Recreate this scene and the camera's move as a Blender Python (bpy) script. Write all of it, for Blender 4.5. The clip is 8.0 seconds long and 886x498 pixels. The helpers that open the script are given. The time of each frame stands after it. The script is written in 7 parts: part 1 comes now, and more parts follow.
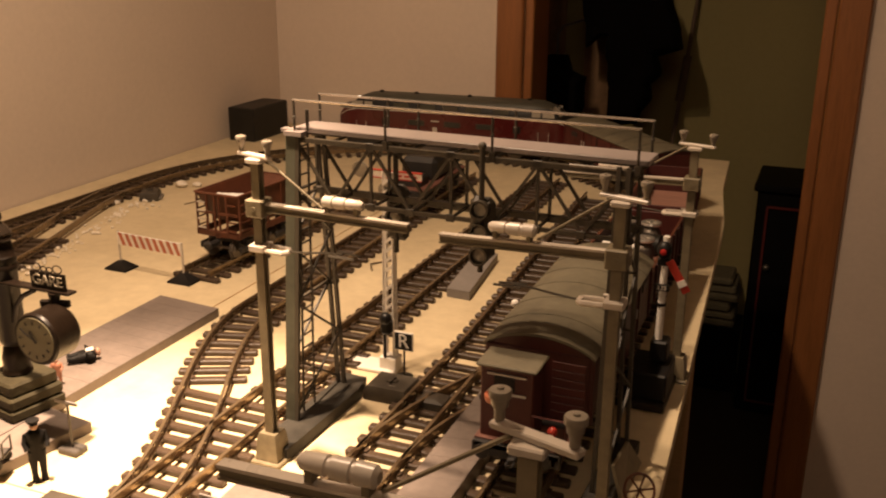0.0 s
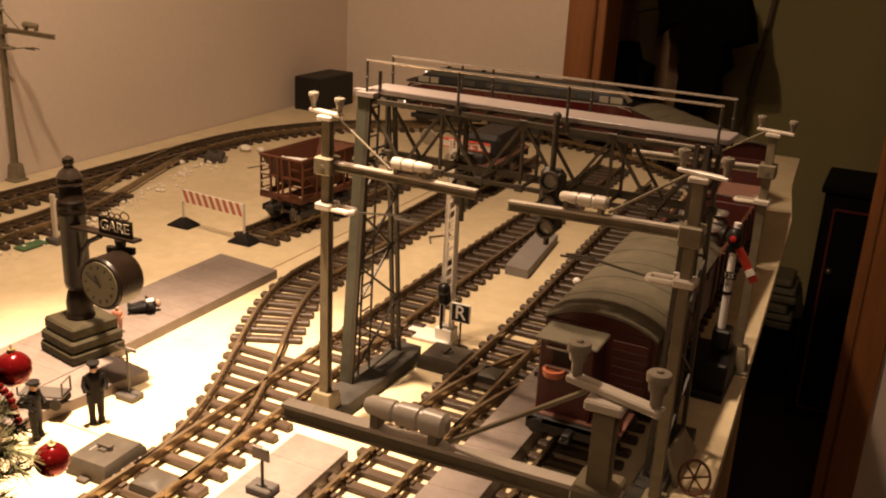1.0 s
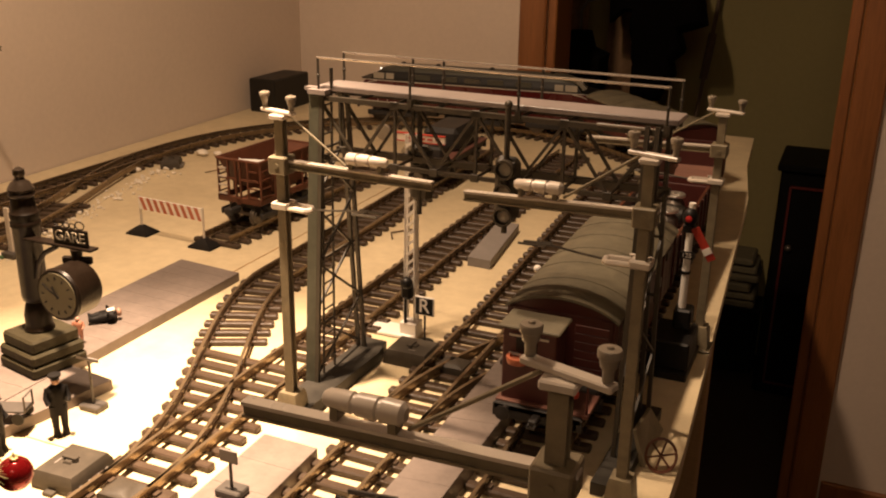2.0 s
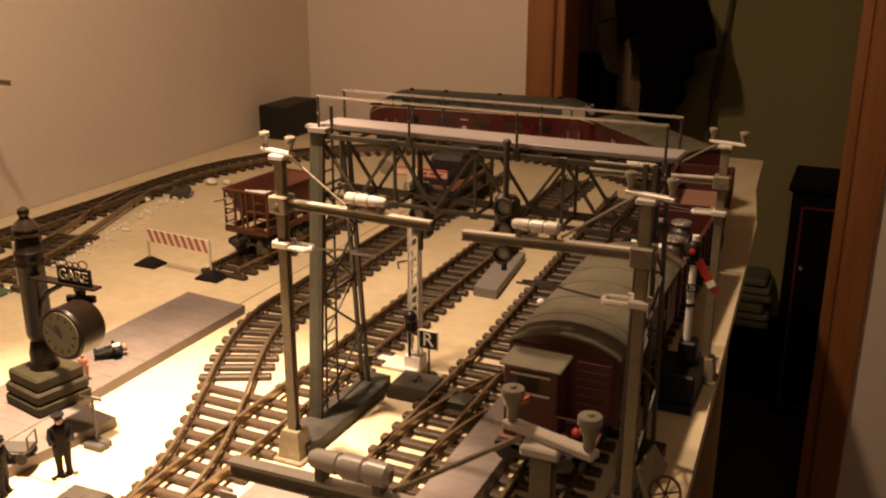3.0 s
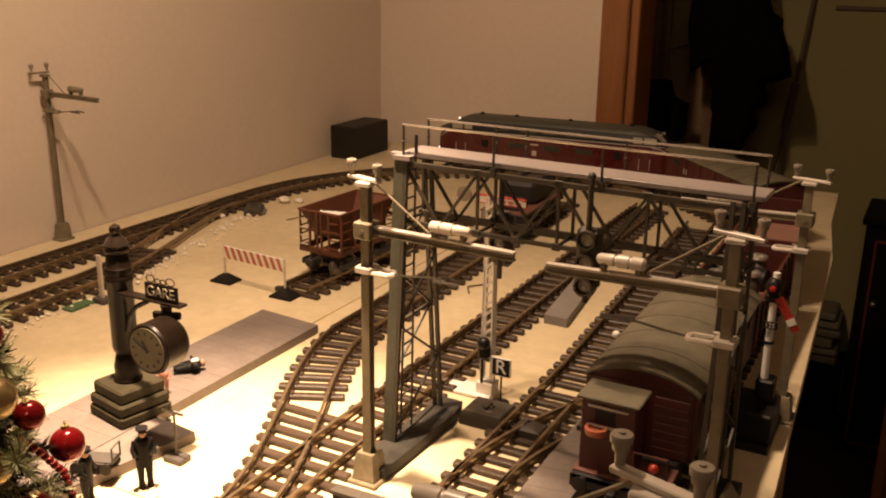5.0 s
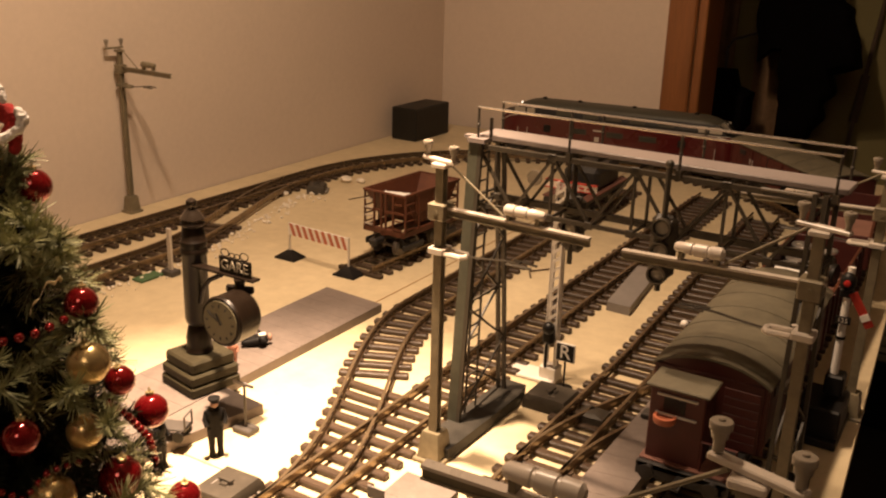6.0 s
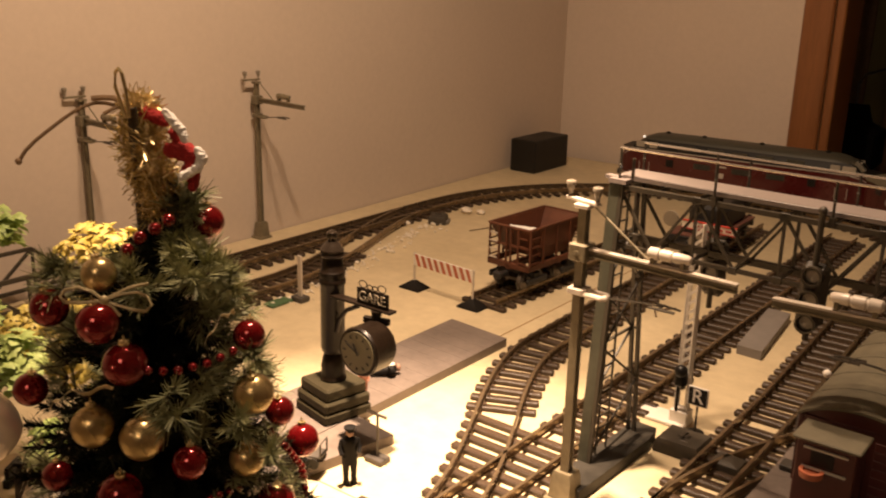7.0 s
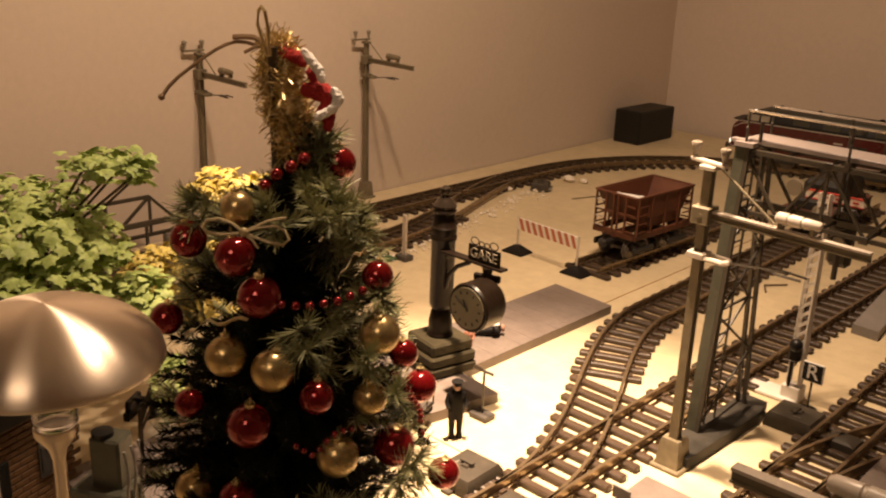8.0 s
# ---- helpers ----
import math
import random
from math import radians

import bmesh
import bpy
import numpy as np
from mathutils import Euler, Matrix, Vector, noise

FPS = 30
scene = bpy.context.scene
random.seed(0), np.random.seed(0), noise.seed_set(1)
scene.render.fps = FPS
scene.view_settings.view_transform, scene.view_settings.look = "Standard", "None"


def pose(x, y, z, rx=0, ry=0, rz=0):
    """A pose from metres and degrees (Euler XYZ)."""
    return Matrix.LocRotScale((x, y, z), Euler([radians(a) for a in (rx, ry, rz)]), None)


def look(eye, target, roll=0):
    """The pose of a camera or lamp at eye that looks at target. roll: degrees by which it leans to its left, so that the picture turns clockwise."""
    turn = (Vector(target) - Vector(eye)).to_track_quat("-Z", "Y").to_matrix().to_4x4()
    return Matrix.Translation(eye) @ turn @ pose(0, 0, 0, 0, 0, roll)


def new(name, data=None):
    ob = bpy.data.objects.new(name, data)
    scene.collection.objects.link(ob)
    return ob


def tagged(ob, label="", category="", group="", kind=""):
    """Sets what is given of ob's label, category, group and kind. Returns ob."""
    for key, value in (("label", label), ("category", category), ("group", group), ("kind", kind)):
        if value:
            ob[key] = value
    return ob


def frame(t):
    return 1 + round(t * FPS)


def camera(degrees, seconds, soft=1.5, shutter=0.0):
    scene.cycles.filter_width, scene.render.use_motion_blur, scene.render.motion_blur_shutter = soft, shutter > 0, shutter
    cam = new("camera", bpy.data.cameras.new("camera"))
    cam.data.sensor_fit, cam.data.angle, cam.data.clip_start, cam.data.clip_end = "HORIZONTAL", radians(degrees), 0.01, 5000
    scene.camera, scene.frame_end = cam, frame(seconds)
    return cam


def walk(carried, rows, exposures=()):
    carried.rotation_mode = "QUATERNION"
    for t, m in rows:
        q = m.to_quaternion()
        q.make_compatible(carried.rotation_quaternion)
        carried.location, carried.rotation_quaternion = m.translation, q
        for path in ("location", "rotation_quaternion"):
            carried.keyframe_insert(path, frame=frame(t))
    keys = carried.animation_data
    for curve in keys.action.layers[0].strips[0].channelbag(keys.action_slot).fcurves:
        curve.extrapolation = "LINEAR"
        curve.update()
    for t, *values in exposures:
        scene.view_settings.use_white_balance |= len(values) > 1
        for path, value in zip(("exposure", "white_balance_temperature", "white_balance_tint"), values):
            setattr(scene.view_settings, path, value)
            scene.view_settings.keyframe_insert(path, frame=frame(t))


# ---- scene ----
cam = camera(50.6, 8.0, soft=2.0, shutter=0.25)
PATH = [
    (0, (0.026, -0.027, 0.454), (-0.689, 1.732, -0.173), 0.4),
    (0.5, (0.015, -0.029, 0.446), (-0.781, 1.689, -0.2), 1.9),
    (1, (0.014, -0.028, 0.436), (-0.796, 1.679, -0.222), 3.0),
    (1.5, (0.023, -0.022, 0.434), (-0.752, 1.695, -0.239), 1.8),
    (1.7, (0.02, -0.032, 0.434), (-0.733, 1.696, -0.236), 1.6),
    (2.8, (0.029, -0.011, 0.44), (-0.729, 1.721, -0.211), -0.6),
    (3, (0.03, -0.018, 0.45), (-0.748, 1.714, -0.178), 0.1),
    (3.5, (0.023, -0.021, 0.46), (-0.8, 1.702, -0.134), 0.3),
    (4, (0.02, -0.025, 0.46), (-0.817, 1.69, -0.138), 1.2),
    (4.5, (0.016, -0.03, 0.463), (-0.853, 1.671, -0.131), 1.2),
    (4.7, (0.015, -0.029, 0.46), (-0.862, 1.668, -0.134), 1.1),
    (5.8, (0.001, -0.043, 0.462), (-0.955, 1.609, -0.138), 1.1),
    (6, (-0.003, -0.045, 0.46), (-0.979, 1.585, -0.166), 1.7),
    (6.5, (-0.014, -0.056, 0.451), (-1.068, 1.51, -0.21), 2.4),
    (7, (-0.029, -0.066, 0.47), (-1.194, 1.454, -0.107), 1.5),
    (7.5, (-0.039, -0.075, 0.459), (-1.27, 1.387, -0.13), 2.8),
    (8, (-0.047, -0.084, 0.453), (-1.339, 1.304, -0.183), 2.3),
]
walk(cam, [(t, look(eye, target, roll)) for t, eye, target, roll in PATH], [(0.0, -0.15), (5.0, -0.15), (6.5, -0.24), (8.0, -0.34)])
scene.view_settings.exposure = 0.0

# ---- light: warm lamps above the layout and one behind ----
world = bpy.data.worlds.new("world")
world.use_nodes = True
world.node_tree.nodes["Background"].inputs[0].default_value = (0.02, 0.015, 0.01, 1)
world.node_tree.nodes["Background"].inputs[1].default_value = 0.2
scene.world = world


def lamp(name, kind, m, energy, colour, **settings):
    data = bpy.data.lights.new(name, kind)
    data.energy, data.color = energy, colour
    ob = new(name, data)
    ob.matrix_world = m
    return data


WARM = (1.0, 0.690, 0.452)
# two bulbs over the board; each has a wide glow and its reflector's brighter beam
for bulb, spot_at, wide_at, wide, power, spread in (((-0.575, 0.745, 1.25), (-0.46, 0.70, 0.0), (-0.80, 1.35, 0.25), 31.0, 40.0, 60), ((-0.56, 0.53, 1.25), (-0.535, 0.52, 0.0), (-0.66, 0.42, 0.1), 41.0, 430.0, 34)):
    glow_lamp = lamp("lamp_glow", "SPOT", look(bulb, wide_at), wide, WARM)
    glow_lamp.spot_size, glow_lamp.spot_blend, glow_lamp.shadow_soft_size = radians(176), 1.0, 0.03
    beam_lamp = lamp("lamp_beam", "SPOT", look(bulb, spot_at), power, WARM)
    beam_lamp.spot_size, beam_lamp.spot_blend, beam_lamp.shadow_soft_size = radians(spread), 1.0, 0.03
# one more far behind, near the ceiling
third = lamp("ceiling_lamp", "SPOT", look((0.20, -0.95, 1.35), (-0.35, 0.9, -0.1)), 18.0, WARM)
third.spot_size, third.spot_blend, third.shadow_soft_size = radians(140), 0.8, 0.28

# ---- materials ----


def nd(tree, kind, **values):
    n = tree.nodes.new(kind)
    for k, v in values.items():
        n.inputs[k].default_value = v
    return n


def mat(name, colour, rough=0.6, metal=0.0, vary=0.15, grain=60.0, stain=7.0, bump=0.15, spec=0.5, islands=0.0, coat=0.0, tint=None, stretch=None):
    """Surface with fine grain and broad stains; colours vary by object or island."""
    m = bpy.data.materials.new(name)
    m.use_nodes = True
    t = m.node_tree
    b = t.nodes["Principled BSDF"]
    b.inputs["Metallic"].default_value = metal
    b.inputs["Specular IOR Level"].default_value = spec
    b.inputs["Coat Weight"].default_value = coat
    co = t.nodes.new("ShaderNodeTexCoord")
    src = co.outputs["Object"]
    if stretch:
        mp = t.nodes.new("ShaderNodeMapping")
        mp.inputs["Scale"].default_value = stretch
        t.links.new(src, mp.inputs["Vector"])
        src = mp.outputs["Vector"]
    fine = nd(t, "ShaderNodeTexNoise", Scale=grain, Detail=5.0, Roughness=0.65)
    broad = nd(t, "ShaderNodeTexNoise", Scale=stain, Detail=3.0, Roughness=0.6)
    for n in (fine, broad):
        t.links.new(src, n.inputs["Vector"])
    mix = nd(t, "ShaderNodeMath")
    mix.operation = "ADD"
    t.links.new(fine.outputs["Fac"], mix.inputs[0])
    t.links.new(broad.outputs["Fac"], mix.inputs[1])
    val = mix.outputs[0]
    if islands:
        rnd = t.nodes.new("ShaderNodeObjectInfo")
        mul = nd(t, "ShaderNodeMath")
        mul.operation = "MULTIPLY_ADD"
        mul.inputs[1].default_value = islands
        t.links.new(rnd.outputs["Random"], mul.inputs[0])
        t.links.new(val, mul.inputs[2])
        val = mul.outputs[0]
    mr = nd(t, "ShaderNodeMapRange")
    mr.inputs["From Min"].default_value = 0.65
    mr.inputs["From Max"].default_value = 1.35 + islands
    t.links.new(val, mr.inputs["Value"])
    ramp = t.nodes.new("ShaderNodeMix")
    ramp.data_type = "RGBA"
    c = Vector(colour)
    other = Vector(tint) if tint else c * (1 + vary)
    ramp.inputs[6].default_value = (*(c * (1 - vary)), 1)
    ramp.inputs[7].default_value = (*[min(1.0, v) for v in other], 1)
    t.links.new(mr.outputs["Result"], ramp.inputs[0])
    t.links.new(ramp.outputs[2], b.inputs["Base Color"])
    rr = nd(t, "ShaderNodeMapRange")
    rr.inputs["To Min"].default_value = max(0.03, rough - 0.12)
    rr.inputs["To Max"].default_value = min(1.0, rough + 0.12)
    t.links.new(broad.outputs["Fac"], rr.inputs["Value"])
    t.links.new(rr.outputs["Result"], b.inputs["Roughness"])
    if bump:
        bp = nd(t, "ShaderNodeBump", Strength=bump, Distance=0.002)
        t.links.new(fine.outputs["Fac"], bp.inputs["Height"])
        t.links.new(bp.outputs["Normal"], b.inputs["Normal"])
    return m


def glow(name, colour, strength):
    m = bpy.data.materials.new(name)
    m.use_nodes = True
    b = m.node_tree.nodes["Principled BSDF"]
    b.inputs["Base Color"].default_value = (*colour, 1)
    b.inputs["Emission Color"].default_value = (*colour, 1)
    b.inputs["Emission Strength"].default_value = strength
    return m


def glassy(name, colour, rough=0.05):
    m = bpy.data.materials.new(name)
    m.use_nodes = True
    b = m.node_tree.nodes["Principled BSDF"]
    b.inputs["Base Color"].default_value = (*colour, 1)
    b.inputs["Roughness"].default_value = rough
    b.inputs["Coat Weight"].default_value = 0.5
    return m


M_WALL = mat("wall_paint", (0.62, 0.52, 0.43), 0.75, vary=0.05, grain=90, stain=2.0, bump=0.06, spec=0.2)
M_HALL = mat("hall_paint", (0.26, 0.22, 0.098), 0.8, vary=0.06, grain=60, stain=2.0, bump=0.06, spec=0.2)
M_CEIL = mat("ceiling_paint", (0.7, 0.66, 0.6), 0.9, vary=0.04)
M_BOARD = mat("painted_board", (0.58, 0.474, 0.300), 0.5, vary=0.13, grain=48, stain=8, bump=0.10, tint=(0.670, 0.560, 0.365), spec=0.35)
M_EDGE = mat("plywood_edge", (0.42, 0.28, 0.15), 0.7, vary=0.2, grain=40, stretch=(1, 1, 40))
M_FLOOR = mat("dark_carpet", (0.032, 0.020, 0.014), 0.95, vary=0.3, grain=200, stain=4, bump=0.4)
M_WOOD = mat("brown_door_wood", (0.235, 0.090, 0.027), 0.45, vary=0.25, grain=25, stain=3, stretch=(14, 14, 1), bump=0.08)
M_SLEEPER = mat("sleeper_plastic", (0.055, 0.036, 0.023), 0.40, spec=0.35, vary=0.25, grain=140, stain=30, bump=0.25, islands=0.5, stretch=(1, 6, 6))
M_RAIL = mat("rail_metal", (0.25, 0.185, 0.115), 0.27, 0.75, vary=0.25, grain=60, stain=9, bump=0.05)
M_DKPLASTIC = mat("dark_grey_plastic", (0.016, 0.014, 0.011), 0.5, spec=0.25, vary=0.2, grain=80, stain=15)
M_BLACK = mat("black_plastic", (0.008, 0.007, 0.0065), 0.45, spec=0.28, vary=0.2, grain=80, stain=20)
M_GREY = mat("grey_plastic", (0.20, 0.18, 0.165), 0.6, vary=0.14, grain=70, stain=9, bump=0.1)
M_CARTGREY = mat("cart_grey", (0.060, 0.052, 0.045), 0.5, vary=0.2, grain=70, stain=20, bump=0.1)
M_BUNDLE = mat("old_newspaper", (0.11, 0.095, 0.055), 0.9, vary=0.35, grain=60, stain=18, bump=0.1, islands=0.3)
M_PLAT = mat("platform_plastic", (0.155, 0.125, 0.108), 0.55, vary=0.20, grain=120, stain=22, bump=0.2)
M_MAST = mat("mast_plastic", (0.168, 0.138, 0.086), 0.45, vary=0.30, grain=110, stain=32, bump=0.2)
M_ARM = mat("arm_plastic", (0.52, 0.46, 0.39), 0.3, vary=0.14, grain=60, stain=14, bump=0.05)
M_INSUL = mat("insulator_plastic", (0.23, 0.195, 0.15), 0.35, vary=0.12, grain=60, stain=25, bump=0.04)
M_STEEL = mat("gantry_grey", (0.046, 0.037, 0.025), 0.5, vary=0.2, grain=80, stain=18, bump=0.1)
M_TOWER = mat("tower_grey_green", (0.056, 0.056, 0.039), 0.45, vary=0.30, grain=110, stain=26, bump=0.2)
M_DECK = mat("walkway_grey", (0.25, 0.212, 0.197), 0.33, vary=0.1, grain=120, stain=10, bump=0.1)
M_CHROME = mat("bright_rail", (0.55, 0.49, 0.42), 0.24, 0.8, vary=0.1, grain=60, stain=12, bump=0.02)
M_WHITE = mat("white_plastic", (0.72, 0.68, 0.62), 0.45, vary=0.06, grain=60, stain=15, bump=0.05)
M_RED = mat("signal_red", (0.36, 0.030, 0.018), 0.4, vary=0.15, grain=50, stain=15, bump=0.04)
M_ORANGE = mat("stripe_orange", (0.40, 0.12, 0.06), 0.45, vary=0.1, grain=60, stain=20)
M_LOCORED = mat("loco_red", (0.060, 0.0040, 0.0048), 0.28, vary=0.12, grain=30, stain=9, bump=0.02, coat=0.3)
M_LOCODARK = mat("loco_dark", (0.007, 0.006, 0.005), 0.5, spec=0.25, vary=0.2, grain=40, stain=12, bump=0.03)
M_LOCOROOF = mat("loco_roof", (0.055, 0.053, 0.040), 0.5, spec=0.3, vary=0.15, grain=50, stain=9, bump=0.05)
M_TRIM = mat("pale_trim", (0.45, 0.42, 0.38), 0.35, 0.3, vary=0.1)
M_VAN = mat("van_brown_red", (0.062, 0.0115, 0.0085), 0.5, vary=0.34, grain=60, stain=12, bump=0.12, islands=0.3)
M_ROOF = mat("van_roof_grey", (0.112, 0.098, 0.064), 0.62, vary=0.32, grain=60, stain=24, bump=0.3)
M_HOPPER = mat("hopper_red", (0.105, 0.033, 0.015), 0.5, vary=0.32, grain=70, stain=14, bump=0.08)
M_UNDER = mat("underframe_black", (0.018, 0.016, 0.015), 0.5, vary=0.3, grain=80, stain=18)
M_WHEEL = mat("wheel_steel", (0.16, 0.14, 0.12), 0.4, 0.7, vary=0.25, grain=60, stain=20)
M_WOODLOAD = mat("wagon_floor_wood", (0.15, 0.062, 0.044), 0.7, vary=0.25, grain=30, stain=10, stretch=(1, 10, 10))
M_LOAD = mat("pink_boards", (0.33, 0.17, 0.125), 0.7, vary=0.18, grain=60, stain=20, islands=0.4, stretch=(6, 1, 1))
M_TIN = mat("tin_lid", (0.72, 0.69, 0.64), 0.3, 0.85, vary=0.1, grain=60, stain=25)
M_PAPER = mat("paper", (0.80, 0.78, 0.74), 0.9, vary=0.03)
M_CLOCK = mat("clock_bronze", (0.0070, 0.0042, 0.0025), 0.34, spec=0.20, vary=0.3, grain=90, stain=20, bump=0.25)
M_STONE = mat("pedestal_stone", (0.034, 0.028, 0.014), 0.7, spec=0.2, vary=0.3, grain=120, stain=25, bump=0.5)
M_DIAL = mat("clock_dial", (0.088, 0.077, 0.046), 0.5, vary=0.1, grain=60, stain=25)
M_CREAM = mat("cream_letters", (0.25, 0.215, 0.16), 0.5, vary=0.05)
M_SUIT = mat("figure_dark_cloth", (0.0065, 0.0055, 0.005), 0.6, spec=0.16, vary=0.25, grain=120, stain=40)
M_SKIN = mat("figure_paint", (0.34, 0.20, 0.14), 0.6, vary=0.1)
# inner needles: the near-black colour stands in for shade deep in the tree
M_NEEDLE_SHADE = mat("shaded_fir_needles", (0.004, 0.006, 0.0025), 0.7, vary=0.4, grain=60, stain=18, bump=0.0, tint=(0.015, 0.018, 0.007), spec=0.12)
M_BARK = mat("tree_wire_bark", (0.05, 0.032, 0.02), 0.8, vary=0.3)
M_TINSEL = mat("gold_tinsel", (0.74, 0.60, 0.31), 0.22, 0.80, vary=0.25, grain=90, stain=30, bump=0.0)
M_BOW = mat("olive_gold_bow", (0.42, 0.34, 0.18), 0.4, 0.2, vary=0.2, grain=120, stain=40, bump=0.05)
M_RIBBON = mat("pale_gold_ribbon", (0.84, 0.74, 0.48), 0.34, 0.1, vary=0.15, grain=120, stain=40, bump=0.05)
M_BALLRED = mat("red_bauble_foil", (0.21, 0.006, 0.008), 0.13, 0.60, vary=0.1, grain=8, stain=12, bump=0.0, coat=0.6)
M_BALLGOLD = mat("gold_bauble_foil", (0.52, 0.39, 0.18), 0.27, 0.8, vary=0.12, grain=8, stain=12, bump=0.0, coat=0.3)
M_FUR = mat("white_plush", (0.82, 0.78, 0.73), 0.95, vary=0.1, grain=260, stain=60, bump=0.8)
M_PLUSH = mat("red_plush", (0.32, 0.014, 0.012), 0.95, vary=0.2, grain=260, stain=60, bump=0.8)
M_SHADE = mat("brushed_metal_shade", (0.86, 0.75, 0.62), 0.33, 0.95, vary=0.03, grain=30, stain=5, bump=0.0)
shade_tree = M_SHADE.node_tree
spun = shade_tree.nodes.new("ShaderNodeTangent")
spun.direction_type, spun.axis = "RADIAL", "Z"
shade_tree.links.new(spun.outputs["Tangent"], shade_tree.nodes["Principled BSDF"].inputs["Tangent"])
shade_tree.nodes["Principled BSDF"].inputs["Anisotropic"].default_value = 0.80
# outer tufts: pale tip colour, brightened further for lamplight on the sprays
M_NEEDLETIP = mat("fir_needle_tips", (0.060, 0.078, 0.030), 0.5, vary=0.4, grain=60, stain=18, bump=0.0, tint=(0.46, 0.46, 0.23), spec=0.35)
M_GREENLEAF = mat("green_leaf", (0.27, 0.39, 0.075), 0.55, vary=0.3, grain=70, stain=14, bump=0.05, tint=(0.62, 0.74, 0.27), spec=0.4)
M_YELLOWLEAF = mat("yellow_leaf", (0.58, 0.43, 0.07), 0.5, vary=0.3, grain=70, stain=16, bump=0.05, tint=(0.82, 0.70, 0.20))
M_BRICK = mat("toy_brick", (0.14, 0.072, 0.030), 0.65, vary=0.2, grain=80, stain=20, islands=0.5)
M_CLOTH = mat("dark_coat_cloth", (0.003, 0.0025, 0.0025), 0.95, spec=0.05, vary=0.3, grain=90, stain=8, bump=0.3)
M_CURTAIN = mat("brown_cloth", (0.21, 0.125, 0.065), 0.9, vary=0.25, grain=70, stain=8, bump=0.2)
M_CABINET = mat("black_cabinet_wood", (0.004, 0.0035, 0.0035), 0.6, spec=0.1, vary=0.2, grain=30, stain=5)
M_GLASS = glassy("dark_glass", (0.02, 0.02, 0.02))
M_GLASSLIT = glassy("pale_cab_glass", (0.30, 0.27, 0.22), 0.12)
M_HEAD = glow("headlight_glow", (1.0, 0.90, 0.72), 2.2)
M_REDLAMP = glow("red_lamp_glow", (0.40, 0.015, 0.012), 0.02)
M_GRAVEL = mat("pale_gravel", (0.72, 0.65, 0.54), 0.8, vary=0.2, grain=150, stain=60)
M_MOTOR = mat("dusty_motor_plastic", (0.050, 0.041, 0.030), 0.55, spec=0.3, vary=0.25, grain=90, stain=25, bump=0.15)
M_SLAB = mat("dusty_slab_plastic", (0.028, 0.025, 0.020), 0.6, spec=0.25, vary=0.35, grain=90, stain=30, bump=0.2)
M_GREENBASE = mat("green_base", (0.06, 0.12, 0.05), 0.6, vary=0.2)
M_ROPE = mat("wire_brown", (0.10, 0.065, 0.04), 0.7, vary=0.2)
M_STALK = mat("pale_brown_stalk", (0.30, 0.19, 0.10), 0.7, vary=0.25, grain=200, stain=40, bump=0.3)

# ---- building helpers ----


def finish(name, bm, material, smooth=None):
    me = bpy.data.meshes.new(name)
    bmesh.ops.recalc_face_normals(bm, faces=bm.faces)
    bm.to_mesh(me)
    bm.free()
    for m in material if isinstance(material, (list, tuple)) else [material]:
        me.materials.append(m)
    if smooth:
        me.shade_smooth()
        me.set_sharp_from_angle(angle=radians(smooth))
    return me


def part(name, bm, material, parent, label="", smooth=35):
    ob = new(name, finish(name, bm, material, smooth))
    ob.parent = parent
    if label:
        ob["label"] = label
    return ob


def part_of(name, me, parent, m):
    ob = new(name, me)
    ob.parent = parent
    ob.matrix_basis = m
    return ob


def thing(name, label, category, m=None, group="", kind=""):
    ob = new(name)
    ob.empty_display_size = 0.02
    ob.matrix_basis = m or Matrix()
    return tagged(ob, label, category, group, kind)


def solid(name, bm, material, label, category, m=None, group="", kind="", smooth=35):
    ob = new(name, finish(name, bm, material, smooth))
    ob.matrix_basis = m or Matrix()
    return tagged(ob, label, category, group, kind)


def box(bm, c, s, rz=0.0, bevel=0.0, mi=0, m=None):
    mt = Matrix.Translation(c) @ Matrix.Rotation(radians(rz), 4, "Z") @ Matrix.Diagonal((*s, 1))
    if m:
        mt = m @ mt
    g = bmesh.ops.create_cube(bm, size=1.0, matrix=mt)
    fs = {f for v in g["verts"] for f in v.link_faces}
    for f in fs:
        f.material_index = mi
    if bevel:
        es = list({e for v in g["verts"] for e in v.link_edges})
        r = bmesh.ops.bevel(bm, geom=es, offset=bevel, segments=1, affect="EDGES", profile=0.5)
        for f in r["faces"]:
            f.material_index = mi
    return bm


def rod(bm, a, b, r, r2=None, seg=8, mi=0):
    a, b = Vector(a), Vector(b)
    d = b - a
    mt = Matrix.Translation((a + b) / 2) @ d.to_track_quat("Z", "Y").to_matrix().to_4x4()
    g = bmesh.ops.create_cone(bm, cap_ends=True, segments=seg, radius1=r, radius2=r if r2 is None else r2, depth=d.length, matrix=mt)
    for f in {f for v in g["verts"] for f in v.link_faces}:
        f.material_index = mi
    return bm


